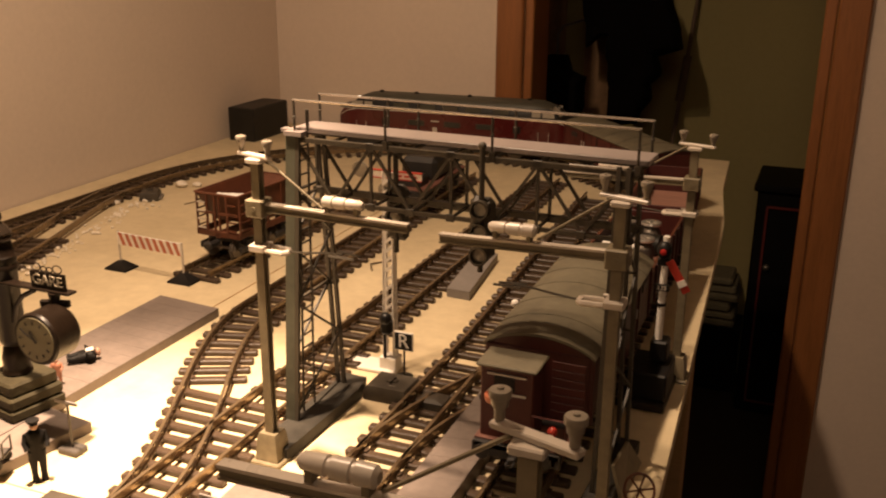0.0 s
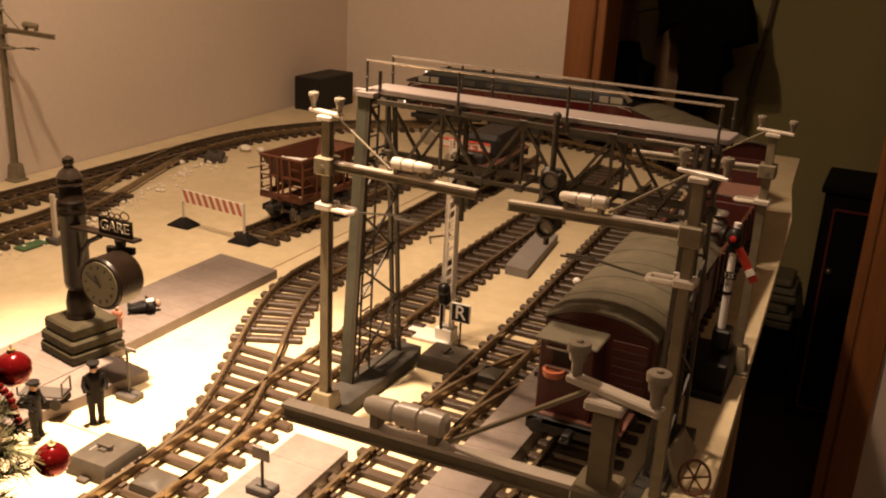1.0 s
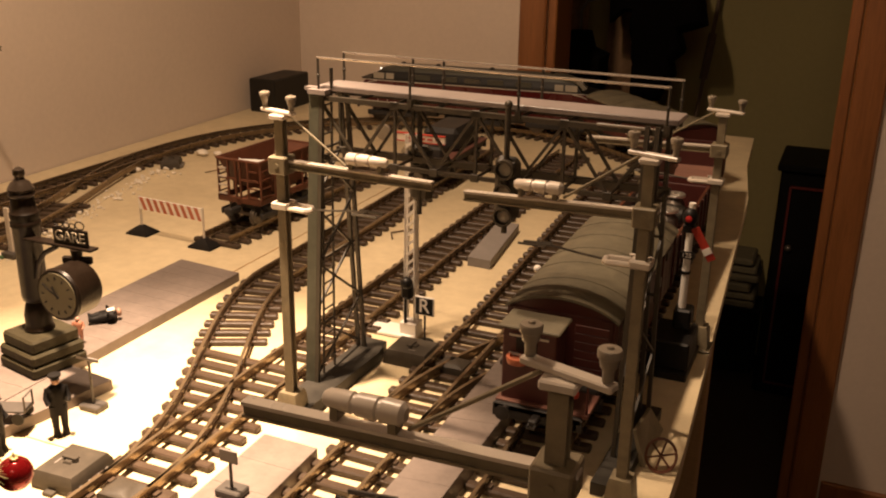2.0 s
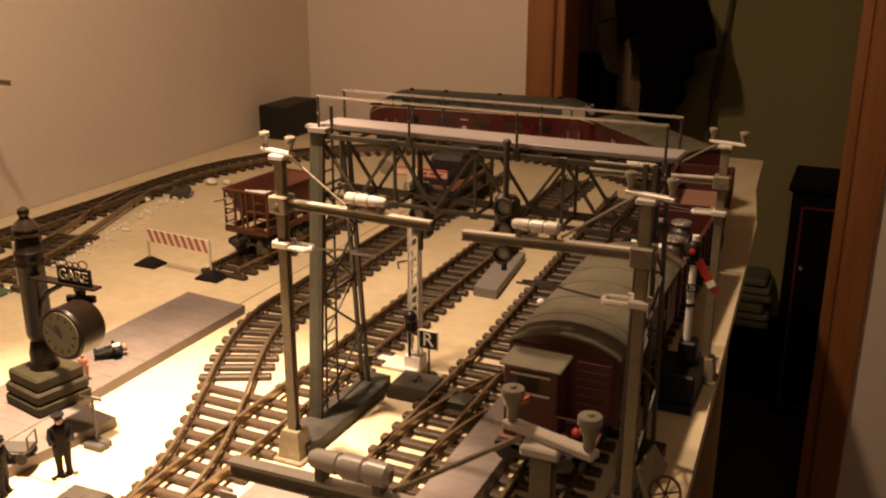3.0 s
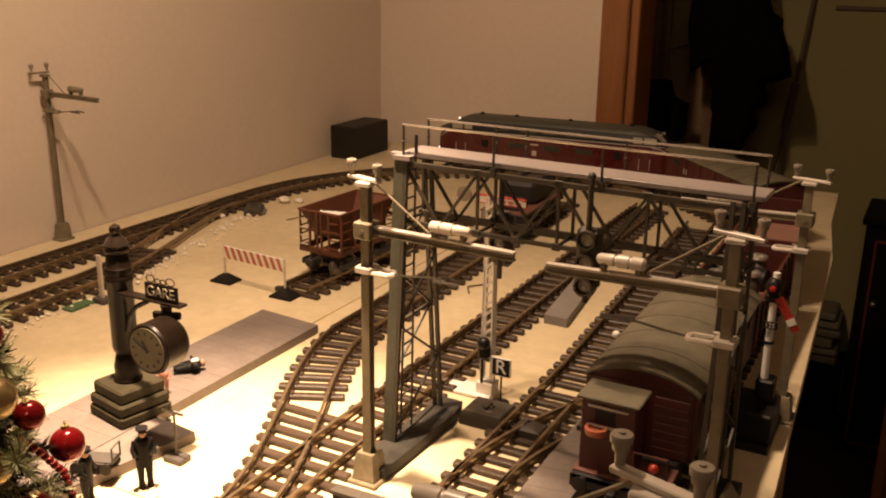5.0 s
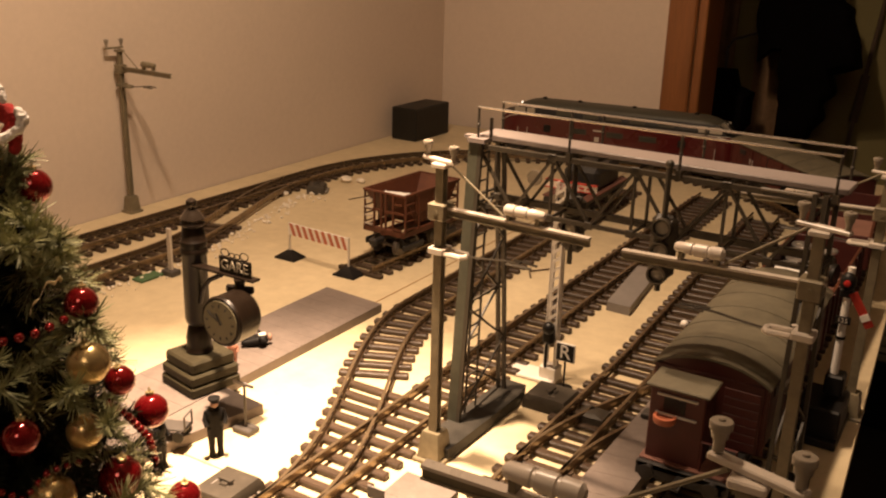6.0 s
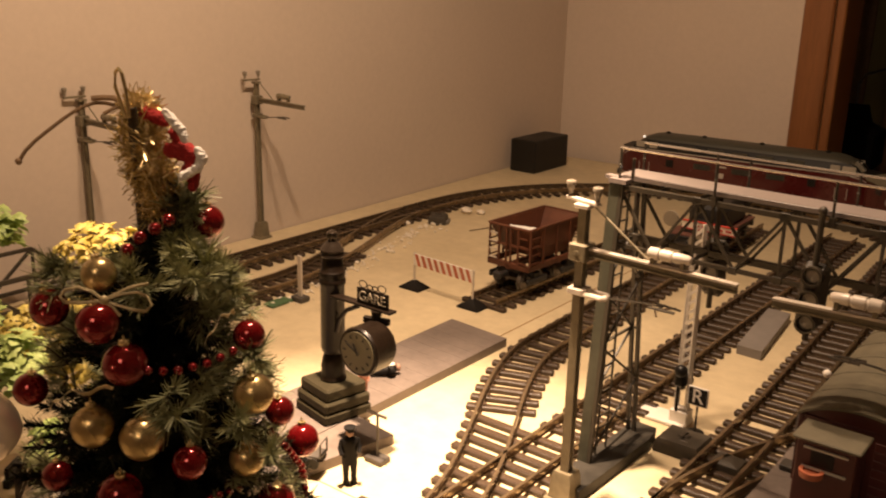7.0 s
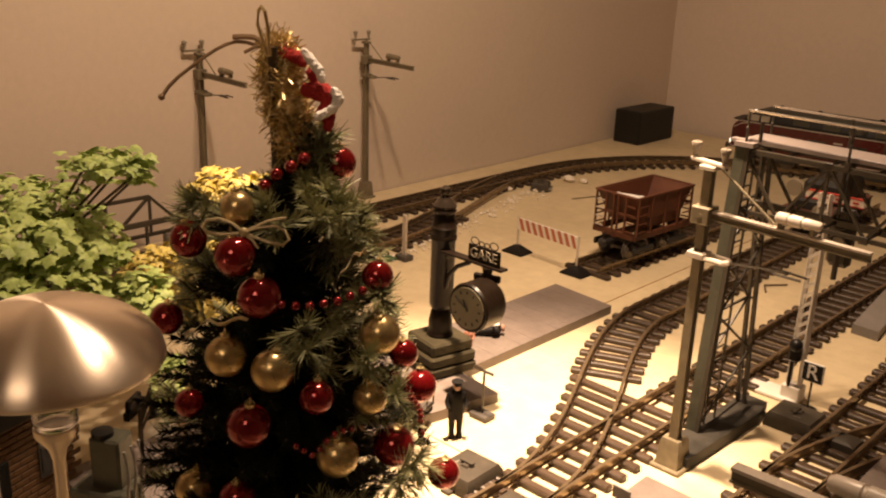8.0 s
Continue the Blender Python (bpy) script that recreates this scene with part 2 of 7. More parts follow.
def bar(bm, a, b, w, h, mi=0, up=(0, 0, 1)):
    """A square bar from a to b."""
    a, b = Vector(a), Vector(b)
    d = (b - a).normalized()
    side = d.cross(Vector(up))
    if side.length < 1e-4:
        side = d.cross(Vector((0, 1, 0)))
    side.normalize()
    top = side.cross(d)
    vs = []
    for p in (a, b):
        for sx, sz in ((-1, -1), (1, -1), (1, 1), (-1, 1)):
            vs.append(bm.verts.new(p + side * (sx * w / 2) + top * (sz * h / 2)))
    for q in ((0, 1, 2, 3), (7, 6, 5, 4), (0, 4, 5, 1), (1, 5, 6, 2), (2, 6, 7, 3), (3, 7, 4, 0)):
        bm.faces.new([vs[i] for i in q]).material_index = mi
    return bm


def ball(bm, c, r, u=14, v=10, scale=(1, 1, 1), mi=0):
    g = bmesh.ops.create_uvsphere(bm, u_segments=u, v_segments=v, radius=r, matrix=Matrix.Translation(c) @ Matrix.Diagonal((*scale, 1)))
    for f in {f for w in g["verts"] for f in w.link_faces}:
        f.material_index = mi
    return bm


def lathe(bm, prof, c=(0, 0, 0), seg=20, mi=0, m=None):
    """A turned body: prof is a row of (radius, height)."""
    c = Vector(c)
    rings = []
    for r, z in prof:
        ring = []
        for k in range(seg):
            a = 2 * math.pi * k / seg
            p = Vector((r * math.cos(a), r * math.sin(a), z))
            ring.append(bm.verts.new((m @ p if m else p) + c))
        rings.append(ring)
    for a, b in zip(rings, rings[1:]):
        for k in range(seg):
            bm.faces.new((a[k], a[(k + 1) % seg], b[(k + 1) % seg], b[k])).material_index = mi
    for ring in (rings[0], rings[-1]):
        bm.faces.new(ring).material_index = mi
    return bm


def tube(bm, pts, r, seg=6, mi=0, closed=False):
    """A round wire along points."""
    pts = [Vector(p) for p in pts]
    n = len(pts)
    rings = []
    for i, p in enumerate(pts):
        d = (pts[(i + 1) % n] - pts[i - 1]) if closed else (pts[min(i + 1, n - 1)] - pts[max(i - 1, 0)])
        q = d.to_track_quat("Z", "Y")
        rings.append([bm.verts.new(p + q @ Vector((r * math.cos(2 * math.pi * k / seg), r * math.sin(2 * math.pi * k / seg), 0))) for k in range(seg)])
    for i in range(n if closed else n - 1):
        a, b = rings[i], rings[(i + 1) % n]
        for k in range(seg):
            bm.faces.new((a[k], a[(k + 1) % seg], b[(k + 1) % seg], b[k])).material_index = mi
    if not closed:
        bm.faces.new(rings[0]).material_index = mi
        bm.faces.new(rings[-1]).material_index = mi
    return bm


def slab(bm, outline, z0, z1, mi=0):
    """An upright prism on a plan outline."""
    lo = [bm.verts.new((x, y, z0)) for x, y in outline]
    hi = [bm.verts.new((x, y, z1)) for x, y in outline]
    n = len(lo)
    bm.faces.new(lo).material_index = mi
    bm.faces.new(hi).material_index = mi
    for k in range(n):
        bm.faces.new((lo[k], lo[(k + 1) % n], hi[(k + 1) % n], hi[k])).material_index = mi
    return bm


def loft(bm, sections, mi=0, caps=True):
    rings = [[bm.verts.new(p) for p in s] for s in sections]
    n = len(rings[0])
    for a, b in zip(rings, rings[1:]):
        for k in range(n):
            bm.faces.new((a[k], a[(k + 1) % n], b[(k + 1) % n], b[k])).material_index = mi
    if caps:
        bm.faces.new(rings[0]).material_index = mi
        bm.faces.new(rings[-1]).material_index = mi
    return bm


def bmn():
    return bmesh.new()


# the lamp shade is brushed in rings: stretch its highlight
_t = M_SHADE.node_tree
_b = _t.nodes["Principled BSDF"]
_b.inputs["Anisotropic"].default_value = 0.92
_b.inputs["Anisotropic Rotation"].default_value = 0.25
_tan = _t.nodes.new("ShaderNodeTangent")
_tan.direction_type, _tan.axis = "RADIAL", "Z"
_t.links.new(_tan.outputs[0], _b.inputs["Tangent"])


# ---- the room ----
FLOOR_Z, CEIL_Z, WALL_X, BACK_Y = -0.88, 1.65, -1.295, 2.085


def wall(name, lo, hi, material=None):
    bm = bmn()
    c = [(a + b) / 2 for a, b in zip(lo, hi)]
    box(bm, c, [b - a for a, b in zip(lo, hi)])
    return solid(name, bm, material or M_WALL, "plain beige painted room wall", "wall", kind="structure", smooth=None)


def west(y):
    """The west wall stands a little out of square."""
    return WALL_X + 0.018 * (BACK_Y - y)


solid("wall_west", slab(bmn(), [(west(BACK_Y), BACK_Y), (west(BACK_Y) - 0.2, BACK_Y), (west(-1.6) - 0.2, -1.6), (west(-1.6), -1.6)], FLOOR_Z, CEIL_Z), M_WALL, "plain beige painted room wall", "wall", kind="structure", smooth=None)
wall("wall_south", (WALL_X - 0.25, -1.7, FLOOR_Z), (1.7, -1.6, CEIL_Z))
wall("wall_east", (1.6, -1.6, FLOOR_Z), (1.7, BACK_Y, CEIL_Z))
DOOR_L, DOOR_R, DOOR_TOP = -0.634, 0.004, 1.27
bm = bmn()
box(bm, ((WALL_X - 0.1 + DOOR_L) / 2, BACK_Y + 0.06, (FLOOR_Z + CEIL_Z) / 2), (DOOR_L - WALL_X + 0.1, 0.12, CEIL_Z - FLOOR_Z))
box(bm, ((DOOR_R + 0.025 + 1.7) / 2, BACK_Y + 0.06, (FLOOR_Z + CEIL_Z) / 2), (1.7 - DOOR_R - 0.025, 0.12, CEIL_Z - FLOOR_Z))
box(bm, ((DOOR_R + 0.025 + DOOR_L) / 2, BACK_Y + 0.06, (DOOR_TOP + CEIL_Z) / 2), (DOOR_R + 0.025 - DOOR_L, 0.12, CEIL_Z - DOOR_TOP))
solid("wall_north", bm, M_WALL, "beige painted wall with an open doorway", "wall", kind="structure", smooth=None)
bm = bmn()
box(bm, (0.10, 0.9, FLOOR_Z - 0.03), (3.4, 5.6, 0.06))
solid("floor", bm, M_FLOOR, "very dark carpeted floor", "floor", kind="structure", smooth=None)
bm = bmn()
box(bm, (0.10, 0.9, CEIL_Z + 0.03), (3.4, 5.6, 0.06))
solid("ceiling", bm, M_CEIL, "plain pale painted ceiling", "ceiling", kind="structure", smooth=None)
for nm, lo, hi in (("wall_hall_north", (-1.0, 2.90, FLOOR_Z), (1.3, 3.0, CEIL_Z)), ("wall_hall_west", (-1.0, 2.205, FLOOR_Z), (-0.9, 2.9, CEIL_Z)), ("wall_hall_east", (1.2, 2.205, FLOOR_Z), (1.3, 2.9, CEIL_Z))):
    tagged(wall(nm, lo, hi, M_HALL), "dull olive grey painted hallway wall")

# wooden door casing, one thing with its boards
casing = thing("door_1", "brown wooden door casing round the open doorway", "door frame", kind="structure")
for x0, x1, y0, y1 in ((DOOR_L - 0.063, DOOR_L + 0.001, BACK_Y - 0.018, BACK_Y - 0.002), (DOOR_R + 0.025, DOOR_R + 0.087, BACK_Y - 0.018, BACK_Y - 0.002)):
    bm = bmn()
    box(bm, ((x0 + x1) / 2, (y0 + y1) / 2, (FLOOR_Z + DOOR_TOP) / 2), (x1 - x0, y1 - y0, DOOR_TOP - FLOOR_Z), bevel=0.004)
    part("casing_board", bm, M_WOOD, casing)
for x0, x1 in ((DOOR_L + 0.001, DOOR_L + 0.022), (DOOR_R, DOOR_R + 0.024)):
    bm = bmn()
    box(bm, ((x0 + x1) / 2, BACK_Y + 0.062, (FLOOR_Z + DOOR_TOP) / 2), (x1 - x0, 0.13, DOOR_TOP - FLOOR_Z), bevel=0.003)
    part("jamb_board", bm, M_WOOD, casing)
bm = bmn()
box(bm, ((DOOR_L + DOOR_R) / 2, BACK_Y - 0.011, DOOR_TOP + 0.04), (DOOR_R - DOOR_L + 0.13, 0.018, 0.08), bevel=0.004)
part("head_board", bm, M_WOOD, casing)
bm = bmn()
box(bm, (0.846, BACK_Y - 0.008, FLOOR_Z + 0.04), (1.50, 0.014, 0.08), bevel=0.003)
solid("baseboard", bm, M_WOOD, "brown wooden baseboard along the wall", "baseboard", kind="structure")


# ---- hallway things seen through the doorway ----
def coat(label, y, outline, seed):
    """Thick hanging cloth with a ragged edge; outline is (x, z)."""
    rng = random.Random(seed)
    pts = []
    for p, q in zip(outline, outline[1:] + outline[:1]):
        a, b = Vector(p), Vector(q)
        n = max(1, int((b - a).length / 0.03))
        pts += [a.lerp(b, k / n) + Vector((rng.uniform(-1, 1), rng.uniform(-1, 1))) * 0.006 for k in range(n)]
    mid = sum(pts, Vector((0, 0))) / len(pts)
    bm = bmn()
    loft(bm, [[((p - mid).x * s + mid.x, y + d + 0.010 * math.sin(p.x * 60), (p - mid).y * s + mid.y) for p in pts] for d, s in ((-0.05, 0.86), (-0.035, 0.96), (0.0, 1.0), (0.035, 0.97), (0.045, 0.88))])
    ob = thing("hanging_coat", label, "coat", group="coats in the hallway")
    part("cloth", bm, M_CLOTH, ob, smooth=60)
    top = max(p.y for p in pts)
    bm = bmn()
    tube(bm, [(mid.x, y, top - 0.02), (mid.x, y, top + 0.05), (mid.x, y + 0.05, top + 0.07), (mid.x, 2.905, top + 0.07)], 0.004)
    part("hook", bm, M_WHEEL, ob)
    return ob


coat("long black coat hanging on a hook in the hallway", 2.55, [(-0.612, 0.46), (-0.56, 0.62), (-0.47, 0.62), (-0.44, 0.40), (-0.383, 0.323), (-0.333, 0.180), (-0.383, 0.161), (-0.411, 0.152), (-0.397, 0.108), (-0.418, 0.084), (-0.413, 0.039), (-0.446, -0.026), (-0.520, -0.034), (-0.538, 0.210), (-0.560, 0.208), (-0.597, 0.175), (-0.610, 0.30)], 8)
coat("short black jacket hanging on a hook in the hallway", 2.50, [(-0.717, 0.149), (-0.643, 0.165), (-0.623, 0.110), (-0.587, 0.101), (-0.600, 0.074), (-0.594, 0.013), (-0.619, -0.024), (-0.64, -0.10), (-0.72, -0.105)], 3)
for x0, x1 in ((-0.86, -0.709), (-0.652, -0.560)):
    bm = bmn()
    n = int((x1 - x0) / 0.007)
    loft(bm, [[(x0 + (x1 - x0) * j / n, 2.74 + 0.014 * math.sin(j * 0.62 + 9 * x0) + d, z) for d, js in ((0, range(n + 1)), (0.008, range(n, -1, -1))) for j in js] for z in (0.9, FLOOR_Z + 0.02)])
    solid("brown_curtain", bm, M_CURTAIN, "brown pleated cloth curtain in the hallway", "curtain", group="hallway curtains", smooth=60)
bm = bmn()
rod(bm, (-0.448, 2.74, FLOOR_Z), (-0.344, 2.885, 0.42), 0.006)
rod(bm, (-0.3785, 2.838, -0.001), (-0.366, 2.855, 0.132), 0.012)
solid("broom_handle", bm, M_ROPE, "thin dark broom handle leaning against the hallway wall", "broom")
bm = bmn()
box(bm, (-0.145, 2.896, 0.345), (0.29, 0.008, 0.012), bevel=0.002)
solid("wall_moulding", bm, M_ROPE, "thin dark wooden moulding on the hallway wall", "moulding")
cab = thing("black_cabinet", "narrow black cabinet with a red-edged door in the hallway", "cabinet")
bm = bmn()
box(bm, (-0.010, 2.76, -0.540), (0.21, 0.24, 0.680), bevel=0.006)
box(bm, (-0.010, 2.755, -0.192), (0.23, 0.26, 0.02), bevel=0.004)
part("body", bm, M_CABINET, cab)
bm = bmn()
for p, q in (((-0.085, -0.84), (-0.085, -0.245)), ((0.065, -0.84), (0.065, -0.245)), ((-0.085, -0.245), (0.065, -0.245)), ((-0.085, -0.84), (0.065, -0.84))):
    bar(bm, (p[0], 2.635, p[1]), (q[0], 2.635, q[1]), 0.006, 0.006, up=(0, 1, 0))
part("door_frame", bm, mat("dark_red_edge", (0.10, 0.015, 0.012), 0.4), cab, "dark red edging")
bm = bmn()
ball(bm, (-0.07, 2.632, -0.42), 0.01)
part("knob", bm, M_WHEEL, cab)
# added black box: stands in for the unlit dark beneath the paper stack
filler = thing("low_black_box", "added black box filling the dark below the newspapers", "box", pose(-0.197, 2.81, FLOOR_Z))
bm = bmn()
box(bm, (0, 0, 0.105), (0.13, 0.15, 0.20), bevel=0.006)
part("body", bm, M_CABINET, filler)
bm = bmn()
box(bm, (0, 0, 0.2065), (0.136, 0.156, 0.007), bevel=0.002)
part("lid", bm, M_CABINET, filler)
stack = thing("paper_stack", "stack of folded grey newspapers on an added black box", "newspapers", pose(-0.197, 2.81, FLOOR_Z + 0.2105))
for k in range(6):
    bm = bmn()
    box(bm, (0.006 * math.sin(k * 2.3), 0.008 * math.cos(k * 1.7), 0.0135 + 0.0276 * k), (0.100 - 0.010 * (k % 3), 0.13, 0.027 - 0.004 * (k % 2)), bevel=0.006)
    part("newspaper", bm, M_BUNDLE, stack)

# ---- the layout board on its trestle ----
EDGE = [(-0.050, -0.45), (-0.064, 0.70), (-0.106, 1.56), (-0.135, 1.80), (-0.150, 2.06)]
outline = [(west(-0.45) + 0.003, -0.45)] + EDGE + [(west(2.06) + 0.003, 2.06)]
table = thing("layout_table", "large cream-painted plywood baseboard of a model railway", "table")
bm = bmn()
slab(bm, [(x, y) for x, y in outline], -0.022, 0.0)
part("board", bm, M_BOARD, table, smooth=None)
for x in (-1.20, -0.18):
    for y in (-0.36, 0.75, 1.78):
        bm = bmn()
        box(bm, (x, y, (FLOOR_Z - 0.022) / 2), (0.05, 0.05, -FLOOR_Z - 0.022), bevel=0.003)
        part("leg", bm, M_EDGE, table)
bm = bmn()
box(bm, (-0.674, 1.10, 0.0002), (0.0016, 1.80, 0.0012))
part("joint", bm, M_EDGE, table, "thin joint between two board sheets")
bm = bmn()
box(bm, (-0.5905, 0.4905, 0.0002), (0.113, 0.0012, 0.0010))
part("joint", bm, M_EDGE, table, "thin joint between two board sheets")

# ---- track ----
GAUGE, PITCH = 0.045, 0.0238
bm = bmn()
box(bm, (0, 0, 0.0032), (0.078, 0.0096, 0.0064), bevel=0.0014)
for s in (-1, 1):
    for d in (-1, 1):
        box(bm, (s * GAUGE / 2 + d * 0.0042, 0, 0.0072), (0.0036, 0.007, 0.0024))
ME_SLEEPER = finish("sleeper", bm, M_SLEEPER)


def arclen(pts):
    s = [0.0]
    for a, b in zip(pts, pts[1:]):
        s.append(s[-1] + math.hypot(b[0] - a[0], b[1] - a[1]))
    return s


def along(pts, s, d):
    """The point and heading at length d of a plan line."""
    d = min(max(d, 0.0), s[-1] - 1e-6)
    i = max(k for k in range(len(s) - 1) if s[k] <= d)
    f = (d - s[i]) / max(1e-9, s[i + 1] - s[i])
    a, b = pts[i], pts[i + 1]
    return a[0] + f * (b[0] - a[0]), a[1] + f * (b[1] - a[1]), math.atan2(b[1] - a[1], b[0] - a[0])


def offset_line(pts, off):
    out = []
    n = len(pts)
    for i, p in enumerate(pts):
        a, b = pts[max(i - 1, 0)], pts[min(i + 1, n - 1)]
        h = math.atan2(b[1] - a[1], b[0] - a[0])
        out.append((p[0] + off * math.sin(h), p[1] - off * math.cos(h)))
    return out


RAIL_PROFILE = ((-0.0024, 0.0064), (0.0024, 0.0064), (0.0024, 0.0071), (0.0009, 0.0078), (0.0009, 0.0128), (0.0018, 0.0134), (0.0016, 0.0158), (-0.0016, 0.0158), (-0.0018, 0.0134), (-0.0009, 0.0128), (-0.0009, 0.0078), (-0.0024, 0.0071))


def rail(parent, pts):
    bm = bmn()
    secs = []
    n = len(pts)
    for i, p in enumerate(pts):
        a, b = pts[max(i - 1, 0)], pts[min(i + 1, n - 1)]
        h = math.atan2(b[1] - a[1], b[0] - a[0])
        secs.append([(p[0] + u * math.sin(h), p[1] - u * math.cos(h), v) for u, v in RAIL_PROFILE])
    loft(bm, secs)
    return part("rail", bm, M_RAIL, parent, smooth=30)


def track(name, label, pts, start=0.0, skip=None, wide=None, trim=(0.0, 0.0)):
    """Rails and sleepers along a plan line; wide(d) gives longer sleepers at a switch."""
    ob = thing(name, label, "track", group="model railway tracks")
    s = arclen(pts)
    for off in (-GAUGE / 2, GAUGE / 2):
        rail(ob, offset_line(pts, off))
    d = start
    rng = random.Random(len(pts) + int(1000 * abs(pts[0][0])))
    while d < s[-1]:
        x, y, h = along(pts, s, d)
        if not (skip and skip(x, y)):
            m = pose(x, y, 0, 0, 0, math.degrees(h) - 90 + rng.uniform(-1.2, 1.2))
            part_of("sleeper", ME_SLEEPER, ob, m)
        d += PITCH
    return ob


def straight(x, y0, y1, x1=None, n=40):
    x1 = x if x1 is None else x1
    return [(x + (x1 - x) * k / n, y0 + (y1 - y0) * k / n) for k in range(n + 1)]


def ess(x0, y0, x1, y1, n=40):
    out = []
    for k in range(n + 1):
        f = k / n
        g = f * f * (3 - 2 * f)
        out.append((x0 + (x1 - x0) * g, y0 + (y1 - y0) * f))
    return out


XA, XB, XC, XD, XE = -1.160, -1.036, -0.455, -0.306, -0.177
LOOP_Y, LOOP_X, LOOP_R = 1.375, (XA + XE) / 2, (XE - XA) / 2
loop = straight(XE, -0.42, LOOP_Y, n=60)
for k in range(1, 60):
    a = math.pi * k / 60
    loop.append((LOOP_X + LOOP_R * math.cos(a), LOOP_Y + LOOP_R * math.sin(a)))
loop += straight(XA, LOOP_Y, 0.95, n=12) + straight(XA, 0.93, -0.42, n=30)
LOOP_S = arclen(loop)
track("main_track", "brown-sleepered model track running round the board", loop, skip=lambda x, y: x > XE - 0.01 and 0.875 < y < 1.085)
c2 = straight(XC, -0.42, 1.70)
track("middle_track", "straight model track with brown sleepers", c2, skip=lambda x, y: 0.465 < y < 0.70)
c1 = ess(XC, 0.455, -0.603, 0.915) + straight(-0.603, 0.93, 1.68, -0.622, n=20)
on_c2 = lambda x, y: y < 0.71
track("curved_track", "curving model track branching off a switch", c1, skip=on_c2)
track("inner_track", "straight model track with brown sleepers", straight(XD, -0.42, 0.92)[:-1] + straight(XD, 0.92, 1.62, -0.336), skip=lambda x, y: 0.655 < y < 0.87)
xover = ess(XD, 0.64, XE, 1.10)
track("crossover_track", "model track crossing over between two lines", xover, skip=lambda x, y: True)
track("stub_track", "short model siding with brown sleepers", straight(-0.757, 0.985, 1.45, -0.738))
bside = straight(XB, -0.42, 0.84, n=20) + ess(XB, 0.84, XA, 1.34)[1:]
track("wall_siding_track", "model track joining the line along the wall", bside, skip=lambda x, y: x < XA + 0.078)

# long switch sleepers under the two diverging lines
ties = thing("switch_ties", "long brown sleepers under the model switches", "track", group="model railway tracks")
for line, x0, ya, yb in ((c1, XC, 0.465, 0.705), (xover, XD, 0.655, 0.868), (xover, XE, 0.876, 1.084)):
    s = arclen(line)
    d = 0.012
    while d < s[-1]:
        x, y, h = along(line, s, d)
        if ya < y < yb:
            bm = bmn()
            lo, hi = min(x, x0) - 0.039, max(x, x0) + 0.039
            box(bm, ((lo + hi) / 2, y, 0.0031), (hi - lo, 0.0096, 0.0062), bevel=0.0014)
            part("sleeper", bm, M_SLEEPER, ties)
        d += PITCH

# ---- catenary masts ----


